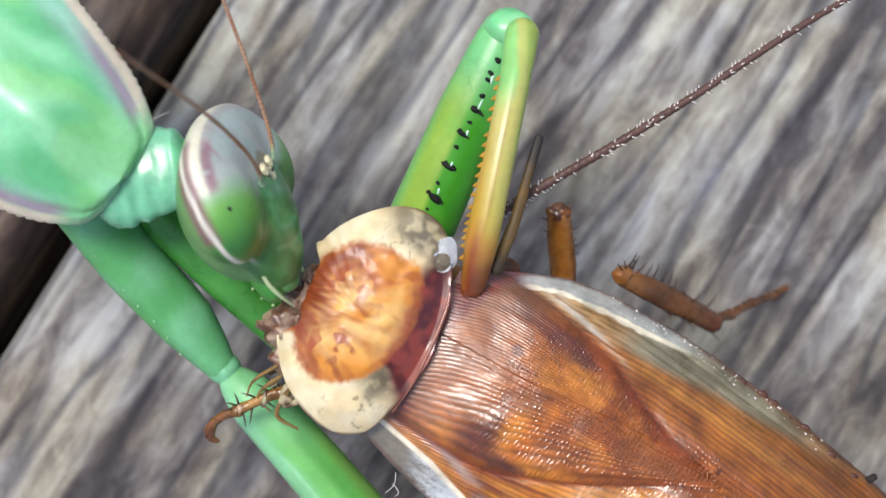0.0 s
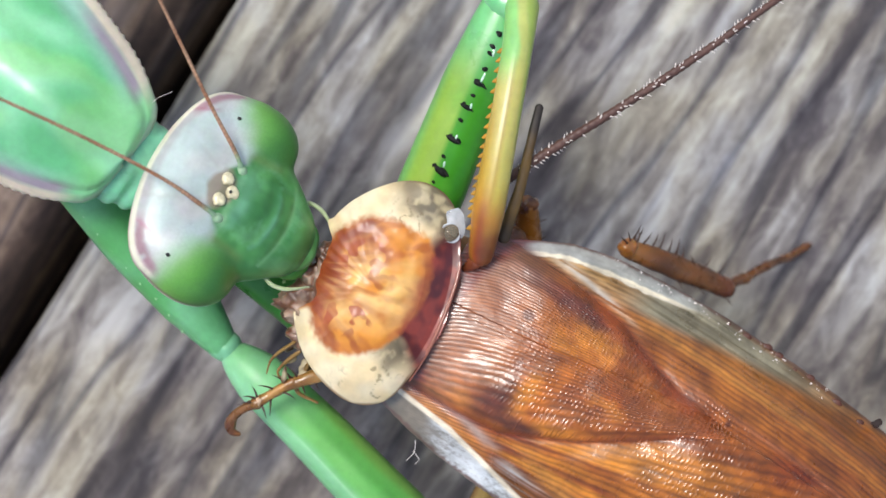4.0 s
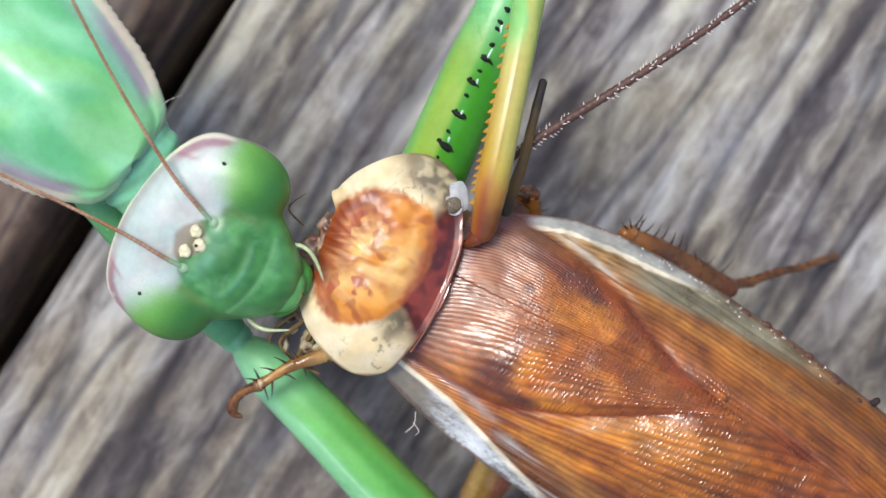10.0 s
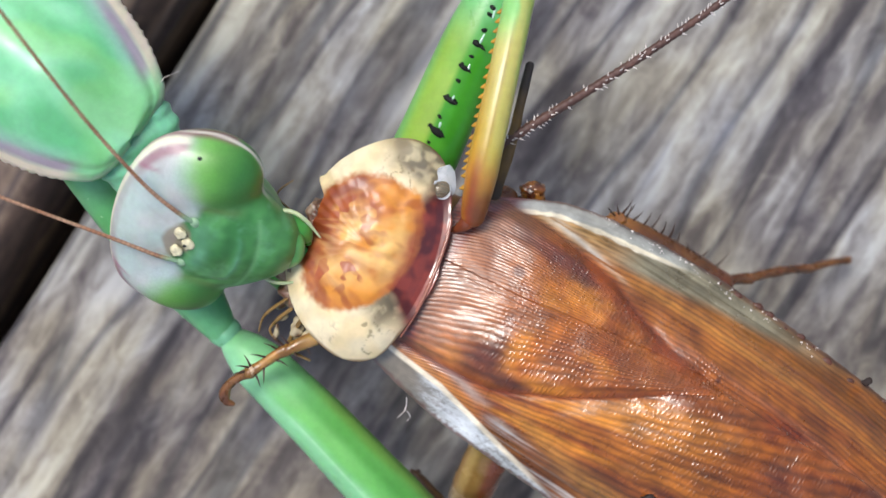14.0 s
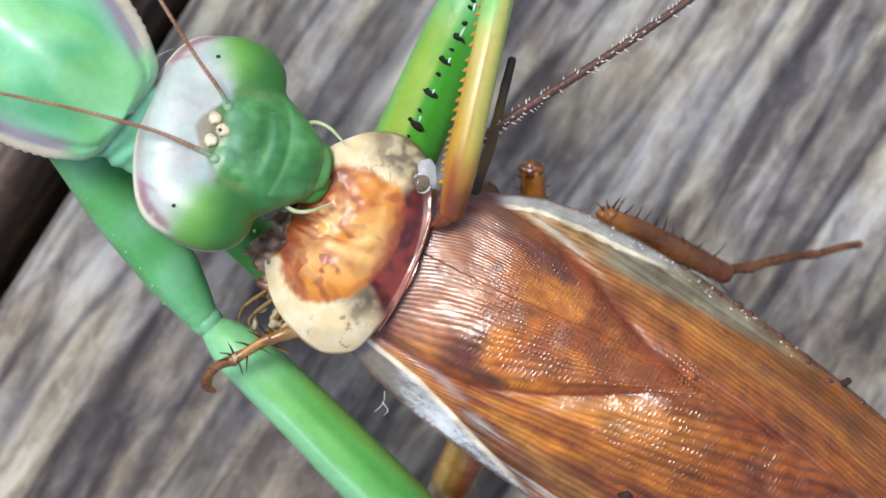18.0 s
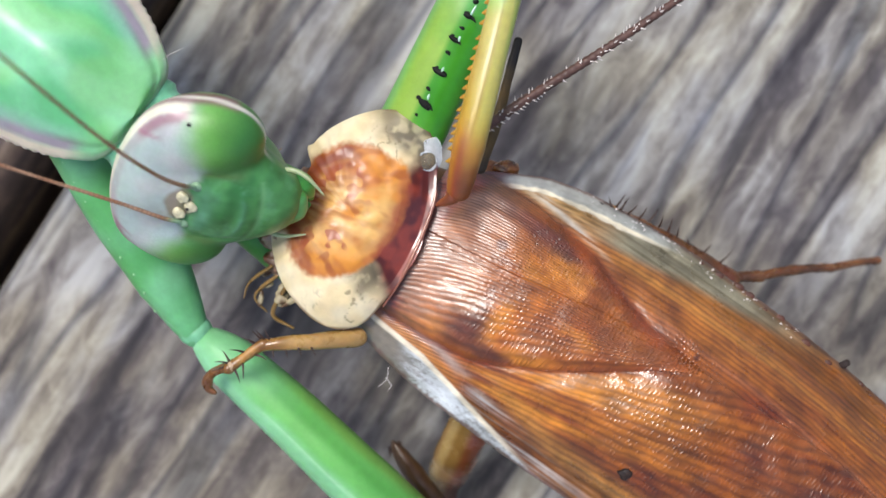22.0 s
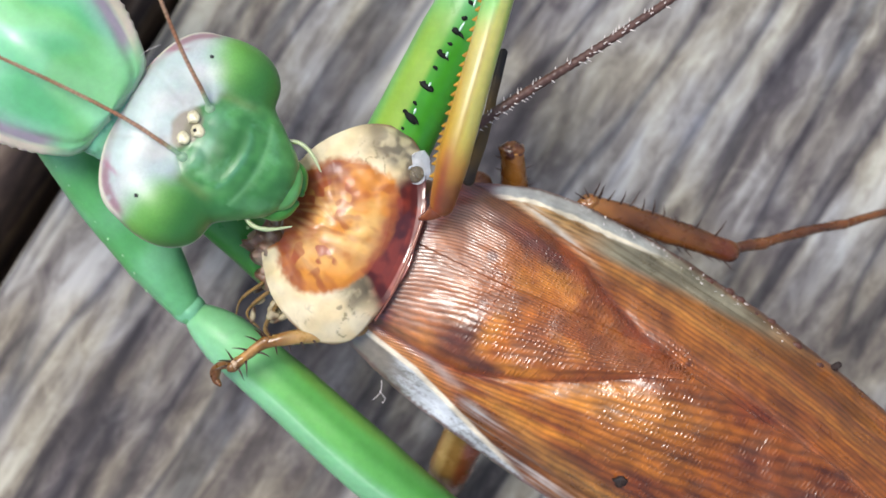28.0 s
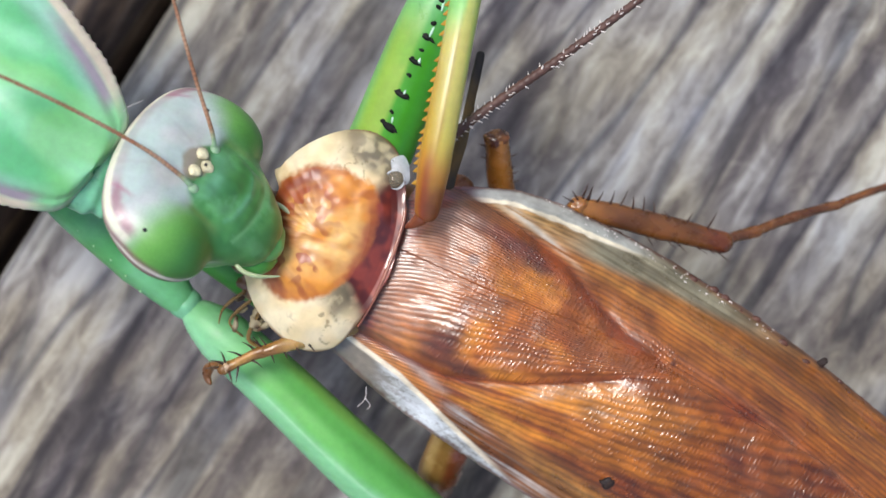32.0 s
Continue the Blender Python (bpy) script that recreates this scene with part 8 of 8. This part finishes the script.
    walk(feelers[1], [(0.0, at(-1.100, -1.000, 0.720, 0.750, -5.082, 140.771)),
        (0.5, at(-1.100, -1.000, 0.720, 9.438, 7.475, 141.498)),
        (1.0, at(-1.100, -1.000, 0.720, 7.724, 21.408, 101.570)),
        (1.5, at(-1.100, -1.000, 0.720, 0.390, -5.655, 86.785)),
        (2.0, at(-1.100, -1.000, 0.720, 7.975, -6.619, 92.879)),
        (2.5, at(-1.100, -1.000, 0.720, 0.207, 0.582, 90.203)),
        (3.0, at(-1.100, -1.000, 0.720, 6.522, -0.406, 89.243)),
        (3.5, at(-1.100, -1.000, 0.720, 0.113, 2.235, 82.626)),
        (4.0, at(-1.100, -1.000, 0.720, 4.812, -0.375, 92.371)),
        (4.5, at(-1.100, -1.000, 0.720, 0.260, -1.324, 88.295)),
        (6.5, at(-1.100, -1.000, 0.720, 0.337, -0.837, 101.060)),
        (7.0, at(-1.100, -1.000, 0.720, 7.453, -0.064, 93.032)),
        (7.5, at(-1.100, -1.000, 0.720, 0.123, 2.230, 84.810)),
        (8.0, at(-1.100, -1.000, 0.720, 21.290, 2.519, 92.909)),
        (8.5, at(-1.100, -1.000, 0.720, 0.273, -1.598, 88.690)),
        (9.0, at(-1.100, -1.000, 0.720, 1.967, 1.657, 91.713)),
        (9.5, at(-1.100, -1.000, 0.720, 0.311, -2.760, 88.416)),
        (10.0, at(-1.100, -1.000, 0.720, 8.861, 0.561, 94.064)),
        (10.5, at(-1.100, -1.000, 0.720, 0.311, -4.060, 84.565)),
        (11.0, at(-1.100, -1.000, 0.720, 12.756, -5.795, 97.135)),
        (11.5, at(-1.100, -1.000, 0.720, 0.589, -12.118, 85.974)),
        (12.0, at(-1.100, -1.000, 0.720, 7.689, -11.905, 93.630)),
        (12.5, at(-1.100, -1.000, 0.720, 0.740, -14.797, 88.428)),
        (13.0, at(-1.100, -1.000, 0.720, 10.804, -8.154, 91.129)),
        (13.5, at(-1.100, -1.000, 0.720, 1.830, -3.723, 87.363)),
        (14.0, at(-1.100, -1.000, 0.720, 6.380, 2.233, 82.700)),
        (14.5, at(-1.100, -1.000, 0.720, 15.608, 3.252, 86.370)),
        (15.0, at(-1.100, -1.000, 0.720, 6.767, 6.746, 86.012)),
        (15.5, at(-1.100, -1.000, 0.720, 11.721, 3.990, 91.515)),
        (17.5, at(-1.100, -1.000, 0.720, 0.570, -13.643, 83.024)),
        (18.0, at(-1.100, -1.000, 0.720, 21.380, -2.617, 91.279)),
        (18.5, at(-1.100, -1.000, 0.720, 0.717, 17.667, 89.508)),
        (19.0, at(-1.100, -1.000, 0.720, 6.077, -6.373, 93.083)),
        (19.5, at(-1.100, -1.000, 0.720, 0.524, -9.120, 87.869)),
        (20.0, at(-1.100, -1.000, 0.720, 3.622, 1.146, 99.762)),
        (20.5, at(-1.100, -1.000, 0.720, -7.157, 2.801, 98.582)),
        (21.0, at(-1.100, -1.000, 0.720, -3.623, -2.161, 91.687)),
        (21.5, at(-1.100, -1.000, 0.720, 1.095, -16.701, 99.802)),
        (22.0, at(-1.100, -1.000, 0.720, 15.210, -4.328, 75.049)),
        (22.5, at(-1.100, -1.000, 0.720, -1.419, 14.258, 85.729)),
        (23.0, at(-1.100, -1.000, 0.720, 18.358, 12.490, 82.775)),
        (23.5, at(-1.100, -1.000, 0.720, 2.978, 12.816, 80.232)),
        (24.0, at(-1.100, -1.000, 0.720, 12.030, 3.023, 85.196)),
        (24.5, at(-1.100, -1.000, 0.720, 0.383, -6.833, 83.808)),
        (25.0, at(-1.100, -1.000, 0.720, 20.143, -0.605, 88.813)),
        (25.5, at(-1.100, -1.000, 0.720, 0.488, -8.486, 87.074)),
        (27.5, at(-1.100, -1.000, 0.720, 0.328, -2.640, 90.541)),
        (28.0, at(-1.100, -1.000, 0.720, 4.169, -5.783, 91.481)),
        (28.5, at(-1.100, -1.000, 0.720, 0.259, -2.384, 84.493)),
        (29.0, at(-1.100, -1.000, 0.720, 3.031, -10.101, 89.486)),
        (29.5, at(-1.100, -1.000, 0.720, 0.207, -2.586, 78.919)),
        (30.0, at(-1.100, -1.000, 0.720, 6.412, -2.749, 84.071)),
        (30.5, at(-1.100, -1.000, 0.720, 0.283, -1.419, 90.533)),
        (31.0, at(-1.100, -1.000, 0.720, 10.645, -4.136, 88.890)),
        (31.5, at(-1.100, -1.000, 0.720, -3.517, 6.284, 104.334)),
        (32.0, at(-1.100, -1.000, 0.720, 10.568, -0.453, 100.655))])
    walk(pupils[0], [(0.0, at(1.850, 0.573, 0.402, -26.1, -31.4, 0)),
        (0.5, at(1.732, 0.624, 0.284, -27.7, -38.3, 0)),
        (1.0, at(2.144, 0.263, 0.745, -17.800, -15.500, 0.000)),
        (1.5, at(2.899, -0.087, 0.823, -12.500, 4.900, 0.000)),
        (2.0, at(2.987, -0.100, 0.785, -12.500, 7.200, 0.000)),
        (2.5, at(3.060, 0.004, 0.799, -14.800, 10.500, 0.000)),
        (3.0, at(3.021, 0.087, 0.787, -16.500, 9.700, 0.000)),
        (3.5, at(3.019, 0.052, 0.785, -15.800, 9.400, 0.000)),
        (4.0, at(2.965, 0.150, 0.763, -17.800, 8.100, 0.000)),
        (4.5, at(3.053, 0.102, 0.734, -17.200, 10.500, 0.000)),
        (6.5, at(3.337, 0.112, 0.669, -18.300, 20.200, 0.000)),
        (7.0, at(3.314, -0.002, 0.723, -15.600, 18.600, 0.000)),
        (7.5, at(3.266, 0.038, 0.719, -16.300, 17.200, 0.000)),
        (8.0, at(3.276, 0.044, 0.718, -16.500, 17.600, 0.000)),
        (8.5, at(3.339, 0.053, 0.679, -17.000, 19.900, 0.000)),
        (9.0, at(3.439, 0.046, 0.664, -17.100, 23.300, 0.000)),
        (9.5, at(3.359, -0.028, 0.689, -15.200, 20.100, 0.000)),
        (10.0, at(3.395, -0.015, 0.685, -15.600, 21.400, 0.000)),
        (10.5, at(3.322, -0.058, 0.731, -14.400, 18.600, 0.000)),
        (11.0, at(3.327, -0.083, 0.732, -13.900, 18.600, 0.000)),
        (11.5, at(3.269, -0.179, 0.784, -11.700, 16.200, 0.000)),
        (12.0, at(3.293, -0.205, 0.746, -11.200, 16.900, 0.000)),
        (12.5, at(3.377, -0.199, 0.750, -11.600, 19.600, 0.000)),
        (13.0, at(3.532, -0.078, 0.650, -14.800, 25.900, 0.000)),
        (13.5, at(3.628, -0.168, 0.629, -13.300, 28.700, 0.000)),
        (14.0, at(4.050, -0.375, 0.395, -15.300, 29.400, 0.000)),
        (14.5, at(3.623, -0.161, 0.614, -13.700, 29.500, 0.000)),
        (15.0, at(4.092, -0.173, 0.296, -17.500, 37.100, 0.000)),
        (15.5, at(3.925, 0.327, 0.255, -13.900, 29.400, 0.000)),
        (17.5, at(3.284, -0.220, 0.787, -10.900, 16.600, 0.000)),
        (18.0, at(3.057, -0.049, 0.802, -13.800, -0.100, 0.000)),
        (18.5, at(2.591, -0.125, 0.848, -11.100, -4.100, 0.000)),
        (19.0, at(3.003, 0.101, 0.777, -12.100, 8.200, 0.000)),
        (19.5, at(3.065, -0.150, 0.810, -11.700, 10.000, 0.000)),
        (20.0, at(2.887, 0.343, 0.743, -7.900, -2.800, 0.000)),
        (20.5, at(2.958, 0.200, 0.769, -11.200, 3.300, 0.000)),
        (21.0, at(3.003, 0.101, 0.780, -12.700, 8.300, 0.000)),
        (21.5, at(3.356, -0.200, 0.753, -11.600, 19.000, 0.000)),
        (22.0, at(3.934, 0.065, 0.357, -20.700, 37.100, 0.000)),
        (22.5, at(3.954, 0.004, 0.363, -16.600, 33.700, 0.000)),
        (23.0, at(4.032, -0.248, 0.377, -15.000, 25.400, 0.000)),
        (23.5, at(3.753, 0.030, 0.503, -15.600, 28.400, 0.000)),
        (24.0, at(3.518, 0.046, 0.625, -14.600, 20.800, 0.000)),
        (24.5, at(3.182, -0.114, 0.773, -12.800, 13.900, 0.000)),
        (25.0, at(2.983, 0.149, 0.770, -16.200, -3.400, 0.000)),
        (25.5, at(3.046, -0.145, 0.807, -11.700, 9.400, 0.000)),
        (27.5, at(3.051, -0.058, 0.799, -13.600, 9.900, 0.000)),
        (28.0, at(3.040, 0.001, 0.793, -13.200, 10.800, 0.000)),
        (28.5, at(3.205, -0.035, 0.767, -14.500, 14.900, 0.000)),
        (29.0, at(3.283, -0.110, 0.740, -13.200, 17.000, 0.000)),
        (29.5, at(3.320, -0.016, 0.725, -15.400, 18.700, 0.000)),
        (30.0, at(3.305, -0.004, 0.723, -15.600, 18.400, 0.000)),
        (30.5, at(3.260, 0.007, 0.726, -15.700, 16.900, 0.000)),
        (31.0, at(3.197, 0.002, 0.760, -15.300, 14.800, 0.000)),
        (31.5, at(2.704, -0.002, 0.827, -13.800, -0.600, 0.000)),
        (32.0, at(2.603, 0.126, 0.764, -16.400, -3.900, 0.000))])
    walk(pupils[1], [(0.0, at(-4.198, -0.686, 0.313, -25.300, -48.400, 0.000)),
        (0.5, at(-4.339, -1.427, 0.116, -26.100, -51.800, 0.000)),
        (1.0, at(-4.341, -0.813, 0.147, -20.600, -38.700, 0.000)),
        (1.5, at(-3.456, -0.074, 0.686, -14.600, -23.300, 0.000)),
        (2.0, at(-3.400, -0.086, 0.707, -14.100, -21.300, 0.000)),
        (2.5, at(-3.333, -0.000, 0.711, -15.700, -19.600, 0.000)),
        (3.0, at(-3.364, 0.070, 0.678, -17.400, -21.200, 0.000)),
        (3.5, at(-3.368, 0.042, 0.683, -16.800, -21.100, 0.000)),
        (4.0, at(-3.410, 0.124, 0.646, -18.800, -23.200, 0.000)),
        (4.5, at(-3.350, 0.097, 0.676, -18.000, -20.800, 0.000)),
        (6.5, at(-3.065, 0.124, 0.736, -17.700, -11.500, 0.000)),
        (7.0, at(-3.090, -0.005, 0.758, -14.900, -11.600, 0.000)),
        (7.5, at(-3.146, 0.041, 0.751, -16.000, -13.600, 0.000)),
        (8.0, at(-3.135, 0.047, 0.753, -16.100, -13.300, 0.000)),
        (8.5, at(-3.062, 0.060, 0.747, -16.200, -11.000, 0.000)),
        (9.0, at(-2.935, 0.052, 0.771, -15.700, -6.800, 0.000)),
        (9.5, at(-3.032, -0.027, 0.791, -14.200, -9.600, 0.000)),
        (10.0, at(-2.989, -0.017, 0.785, -14.300, -8.200, 0.000)),
        (10.5, at(-3.078, -0.062, 0.798, -13.500, -10.900, 0.000)),
        (11.0, at(-3.072, -0.088, 0.803, -13.000, -10.500, 0.000)),
        (11.5, at(-3.135, -0.185, 0.775, -11.100, -12.100, 0.000)),
        (12.0, at(-3.104, -0.219, 0.818, -10.400, -10.900, 0.000)),
        (12.5, at(-3.012, -0.219, 0.805, -10.000, -7.900, 0.000)),
        (13.0, at(-2.777, -0.095, 0.844, -12.000, -1.500, 0.000)),
        (13.5, at(-2.619, -0.220, 0.855, -9.200, 3.600, 0.000)),
        (14.0, at(-4.340, -0.500, -0.850, -11.700, 3.300, 0.000)),
        (14.5, at(-4.340, -0.500, -0.850, -9.400, 4.600, 0.000)),
        (15.0, at(-4.340, -0.500, -0.850, -12.900, 14.800, 0.000)),
        (15.5, at(-4.340, -0.500, -0.850, -9.700, 4.300, 0.000)),
        (17.5, at(-3.114, -0.231, 0.827, -10.200, -11.100, 0.000)),
        (18.0, at(-3.378, 0.135, 0.656, -16.500, -27.800, 0.000)),
        (18.5, at(-3.868, 0.246, 0.339, -15.000, -29.700, 0.000)),
        (19.0, at(-3.321, -0.051, 0.727, -13.500, -20.300, 0.000)),
        (19.5, at(-3.329, -0.138, 0.738, -12.800, -18.500, 0.000)),
        (20.0, at(-4.034, -0.313, 0.390, -12.100, -27.700, 0.000)),
        (20.5, at(-3.773, -0.029, 0.510, -13.800, -24.200, 0.000)),
        (21.0, at(-3.550, -0.008, 0.628, -14.100, -20.500, 0.000)),
        (21.5, at(-3.035, -0.219, 0.809, -10.100, -8.700, 0.000)),
        (22.0, at(-4.340, -0.500, -0.850, -18.300, 12.300, 0.000)),
        (22.5, at(-4.340, -0.500, -0.850, -12.300, 9.600, 0.000)),
        (23.0, at(-2.823, 0.369, 0.709, -12.500, -2.400, 0.000)),
        (23.5, at(-2.761, 0.303, 0.768, -12.400, 1.600, 0.000)),
        (24.0, at(-2.983, 0.041, 0.777, -13.200, -8.300, 0.000)),
        (24.5, at(-3.225, -0.112, 0.777, -13.000, -15.100, 0.000)),
        (25.0, at(-3.440, 0.268, 0.587, -18.600, -31.000, 0.000)),
        (25.5, at(-3.346, -0.133, 0.736, -12.900, -19.000, 0.000)),
        (27.5, at(-3.344, -0.053, 0.724, -14.600, -19.500, 0.000)),
        (28.0, at(-3.338, -0.106, 0.735, -14.100, -18.500, 0.000)),
        (28.5, at(-3.206, -0.036, 0.762, -14.600, -15.100, 0.000)),
        (29.0, at(-3.122, -0.117, 0.773, -12.600, -12.000, 0.000)),
        (29.5, at(-3.085, -0.021, 0.761, -14.600, -11.300, 0.000)),
        (30.0, at(-3.101, -0.007, 0.759, -14.900, -11.800, 0.000)),
        (30.5, at(-3.150, 0.009, 0.758, -15.400, -13.500, 0.000)),
        (31.0, at(-3.213, -0.002, 0.732, -15.400, -15.600, 0.000)),
        (31.5, at(-3.791, -0.089, 0.517, -16.500, -28.200, 0.000)),
        (32.0, at(-3.903, -0.134, 0.451, -18.900, -31.400, 0.000))])
    walk(hind_leg, [(0.0, at(5.246, 6.403, -4.624, 0.00, 39.00, 11.31)),
        (1.0, at(5.399, 6.330, -4.434, 0.00, 38.89, 10.85)),
        (2.0, at(5.403, 6.063, -4.087, 0.00, 38.78, 10.88)),
        (3.0, at(5.266, 5.973, -4.075, 0.00, 37.17, 11.59)),
        (4.0, at(5.254, 6.010, -3.884, 0.00, 35.56, 12.38)),
        (7.0, at(5.213, 5.799, -3.867, 0.00, 32.22, 8.40)),
        (9.0, at(5.204, 5.598, -4.054, 0.00, 32.40, 6.54)),
        (11.0, at(5.320, 5.582, -3.827, 0.00, 29.20, 5.55)),
        (13.0, at(5.312, 5.538, -4.074, 0.00, 26.80, 3.25)),
        (15.0, at(4.990, 5.370, -3.082, 0.00, 25.00, 0.91)),
        (18.0, at(5.547, 5.546, -3.614, 0.00, 22.00, 4.73)),
        (19.0, at(5.331, 5.573, -3.379, 0.00, 21.00, 5.14)),
        (20.0, at(5.316, 4.987, -3.141, 0.00, 20.00, 3.85)),
        (21.0, at(5.087, 5.167, -3.241, 0.00, 19.00, 4.75)),
        (22.0, at(5.449, 4.719, -2.569, 0.00, 18.00, 1.93)),
        (23.0, at(5.482, 4.626, -2.674, 0.00, 16.33, 1.41)),
        (24.0, at(5.611, 4.718, -2.606, 0.00, 14.67, 0.08)),
        (25.0, at(5.324, 5.045, -3.187, 0.00, 13.00, 5.02)),
        (28.0, at(4.973, 5.566, -2.537, 0.00, 8.00, 7.83)),
        (29.0, at(4.655, 5.546, -1.939, 0.00, 8.00, 9.45)),
        (30.0, at(4.928, 5.461, -1.955, 0.00, 8.00, 10.55)),
        (31.0, at(5.164, 5.432, -2.053, 0.00, 8.00, 10.36)),
        (32.0, at(5.294, 5.478, -2.594, 0.00, 8.00, 11.16))])
    walk(middle_leg, [(0.0, at(2.286, 8.938, -3.622, 0.00, 0.00, 2.67)),
        (1.0, at(1.512, 8.523, -3.464, 0.00, 0.00, 1.51)),
        (2.0, at(1.075, 7.370, -3.109, 0.00, 0.00, 0.43)),
        (4.0, at(0.679, 7.838, -2.913, 0.00, 0.00, 0.12)),
        (7.0, at(0.441, 7.187, -2.893, 0.00, 0.00, -0.59)),
        (9.0, at(0.397, 7.093, -3.053, 0.00, 0.00, 0.14)),
        (11.0, at(1.091, 7.322, -2.831, 0.00, 0.00, 0.55)),
        (13.0, at(1.411, 7.055, -3.069, 0.00, 0.00, 0.03)),
        (15.0, at(1.251, 6.434, -2.088, 0.00, 0.00, -0.69)),
        (18.0, at(2.100, 7.391, -2.608, 0.00, 0.00, 0.49)),
        (19.0, at(1.169, 7.453, -2.385, 0.00, 0.00, 0.62)),
        (20.0, at(1.041, 7.024, -2.147, 0.00, 0.00, 1.85)),
        (21.0, at(1.196, 7.115, -2.235, 0.00, 0.00, 1.87)),
        (22.0, at(0.722, 6.428, -1.553, 0.00, 0.00, 1.17)),
        (23.0, at(0.798, 5.936, -1.657, 0.00, 0.00, 0.85)),
        (24.0, at(1.197, 6.335, -1.598, 0.00, 0.00, -0.28)),
        (25.0, at(1.271, 7.081, -2.169, 0.00, 0.00, -0.14)),
        (28.0, at(1.492, 7.761, -1.544, 0.00, 0.00, -0.23)),
        (30.0, at(1.573, 7.673, -0.967, 0.00, 0.00, -1.01)),
        (31.0, at(1.749, 7.565, -1.060, 0.00, 0.00, -1.70)),
        (32.0, at(1.720, 8.399, -1.599, 0.00, 0.00, -1.40))])
    walk(fore_leg, [(0.0, at(-11.030, -0.370, -1.619, 0.00, 0.00, 26.67)),
        (1.0, at(-11.107, 0.046, -1.503, 0.00, 0.00, 23.51)),
        (3.0, at(-11.066, -0.842, -1.075, 0.00, 0.00, 26.53)),
        (8.0, at(-10.932, -1.148, -0.914, 0.00, 0.00, 32.30)),
        (10.0, at(-11.016, -1.503, -0.970, 0.00, 0.00, 30.61)),
        (12.0, at(-10.644, -1.059, -0.997, 0.00, 0.00, 29.53)),
        (14.0, at(-10.969, -1.484, -0.932, 0.00, 0.00, 31.83)),
        (18.0, at(-10.716, -1.282, -0.611, 0.00, 0.00, 30.49)),
        (20.0, at(-11.153, -2.518, -0.196, 0.00, 0.00, 33.85)),
        (22.0, at(-10.950, -2.684, 0.438, 0.00, 0.00, 35.17)),
        (25.0, at(-10.419, -2.216, -0.159, 0.00, 0.00, 41.86)),
        (28.0, at(-10.536, -1.861, 0.416, 0.00, 0.00, 35.77)),
        (30.0, at(-10.535, -1.791, 0.980, 0.00, 0.00, 26.99)),
        (32.0, at(-10.177, -1.581, 0.409, 0.00, 0.00, 22.60))])
    walk(fore_femur, [(0.0, at(1.7, 0, 0.1, 0, 0, -8.0)),
        (8.0, at(1.7, 0, 0.1, 0, 0, -14.0)),
        (14.0, at(1.7, 0, 0.1, 0, 0, -10.0)),
        (20.0, at(1.7, 0, 0.1, 0, 0, -18.0)),
        (22.0, at(1.7, 0, 0.1, 0, 0, -30.0)),
        (25.0, at(1.7, 0, 0.1, 0, 0, -34.0)),
        (28.0, at(1.7, 0, 0.1, 0, 0, -27.0)),
        (30.0, at(1.7, 0, 0.1, 0, 0, -15.0)),
        (32.0, at(1.7, 0, 0.1, 0, 0, -8.0))])
    walk(fore_foot, [(0.0, at(0, 0, 0, 0, 0.0, 0.0)),
        (12.0, at(0, 0, 0, 0, 0.0, -3.0)),
        (20.0, at(0, 0, 0, 0, 0.0, -5.0)),
        (22.0, at(0, 0, 0, 0, -20.0, -15.0)),
        (25.0, at(0, 0, 0, 0, -32.0, -30.0)),
        (32.0, at(0, 0, 0, 0, -38.0, -30.0))])
    walk(long_feeler, [(0.0, at(0.553, 9.127, -0.622, 0.00, 0.00, 31.07)),
        (1.0, at(0.692, 9.243, -0.472, 0.00, 0.00, 29.01)),
        (2.0, at(0.758, 9.332, -0.119, 0.00, 0.00, 29.93)),
        (4.0, at(0.859, 9.350, 0.084, 0.00, 0.00, 30.32)),
        (7.0, at(0.773, 9.359, 0.103, 0.00, 0.00, 29.91)),
        (9.0, at(0.755, 9.158, -0.050, 0.00, 0.00, 31.14)),
        (11.0, at(0.510, 8.932, 0.170, 0.00, 0.00, 31.35)),
        (13.0, at(0.614, 8.693, -0.067, 0.00, 0.00, 30.73)),
        (15.0, at(0.603, 8.704, 0.915, 0.00, 0.00, 30.31)),
        (18.0, at(1.064, 9.164, 0.395, 0.00, 0.00, 31.99)),
        (19.0, at(0.864, 9.169, 0.614, 0.00, 0.00, 32.62)),
        (20.0, at(0.882, 9.292, 0.857, 0.00, 0.00, 33.85)),
        (21.0, at(0.852, 8.955, 0.768, 0.00, 0.00, 33.67)),
        (22.0, at(0.905, 8.628, 1.454, 0.00, 0.00, 32.77)),
        (23.0, at(0.690, 8.426, 1.352, 0.00, 0.00, 33.35)),
        (25.0, at(0.906, 8.529, 0.836, 0.00, 0.00, 31.86)),
        (28.0, at(0.986, 9.118, 1.457, 0.00, 0.00, 30.77)),
        (30.0, at(0.990, 8.821, 2.031, 0.00, 0.00, 31.49)),
        (32.0, at(0.835, 8.896, 1.400, 0.00, 0.00, 32.50))])


motions()
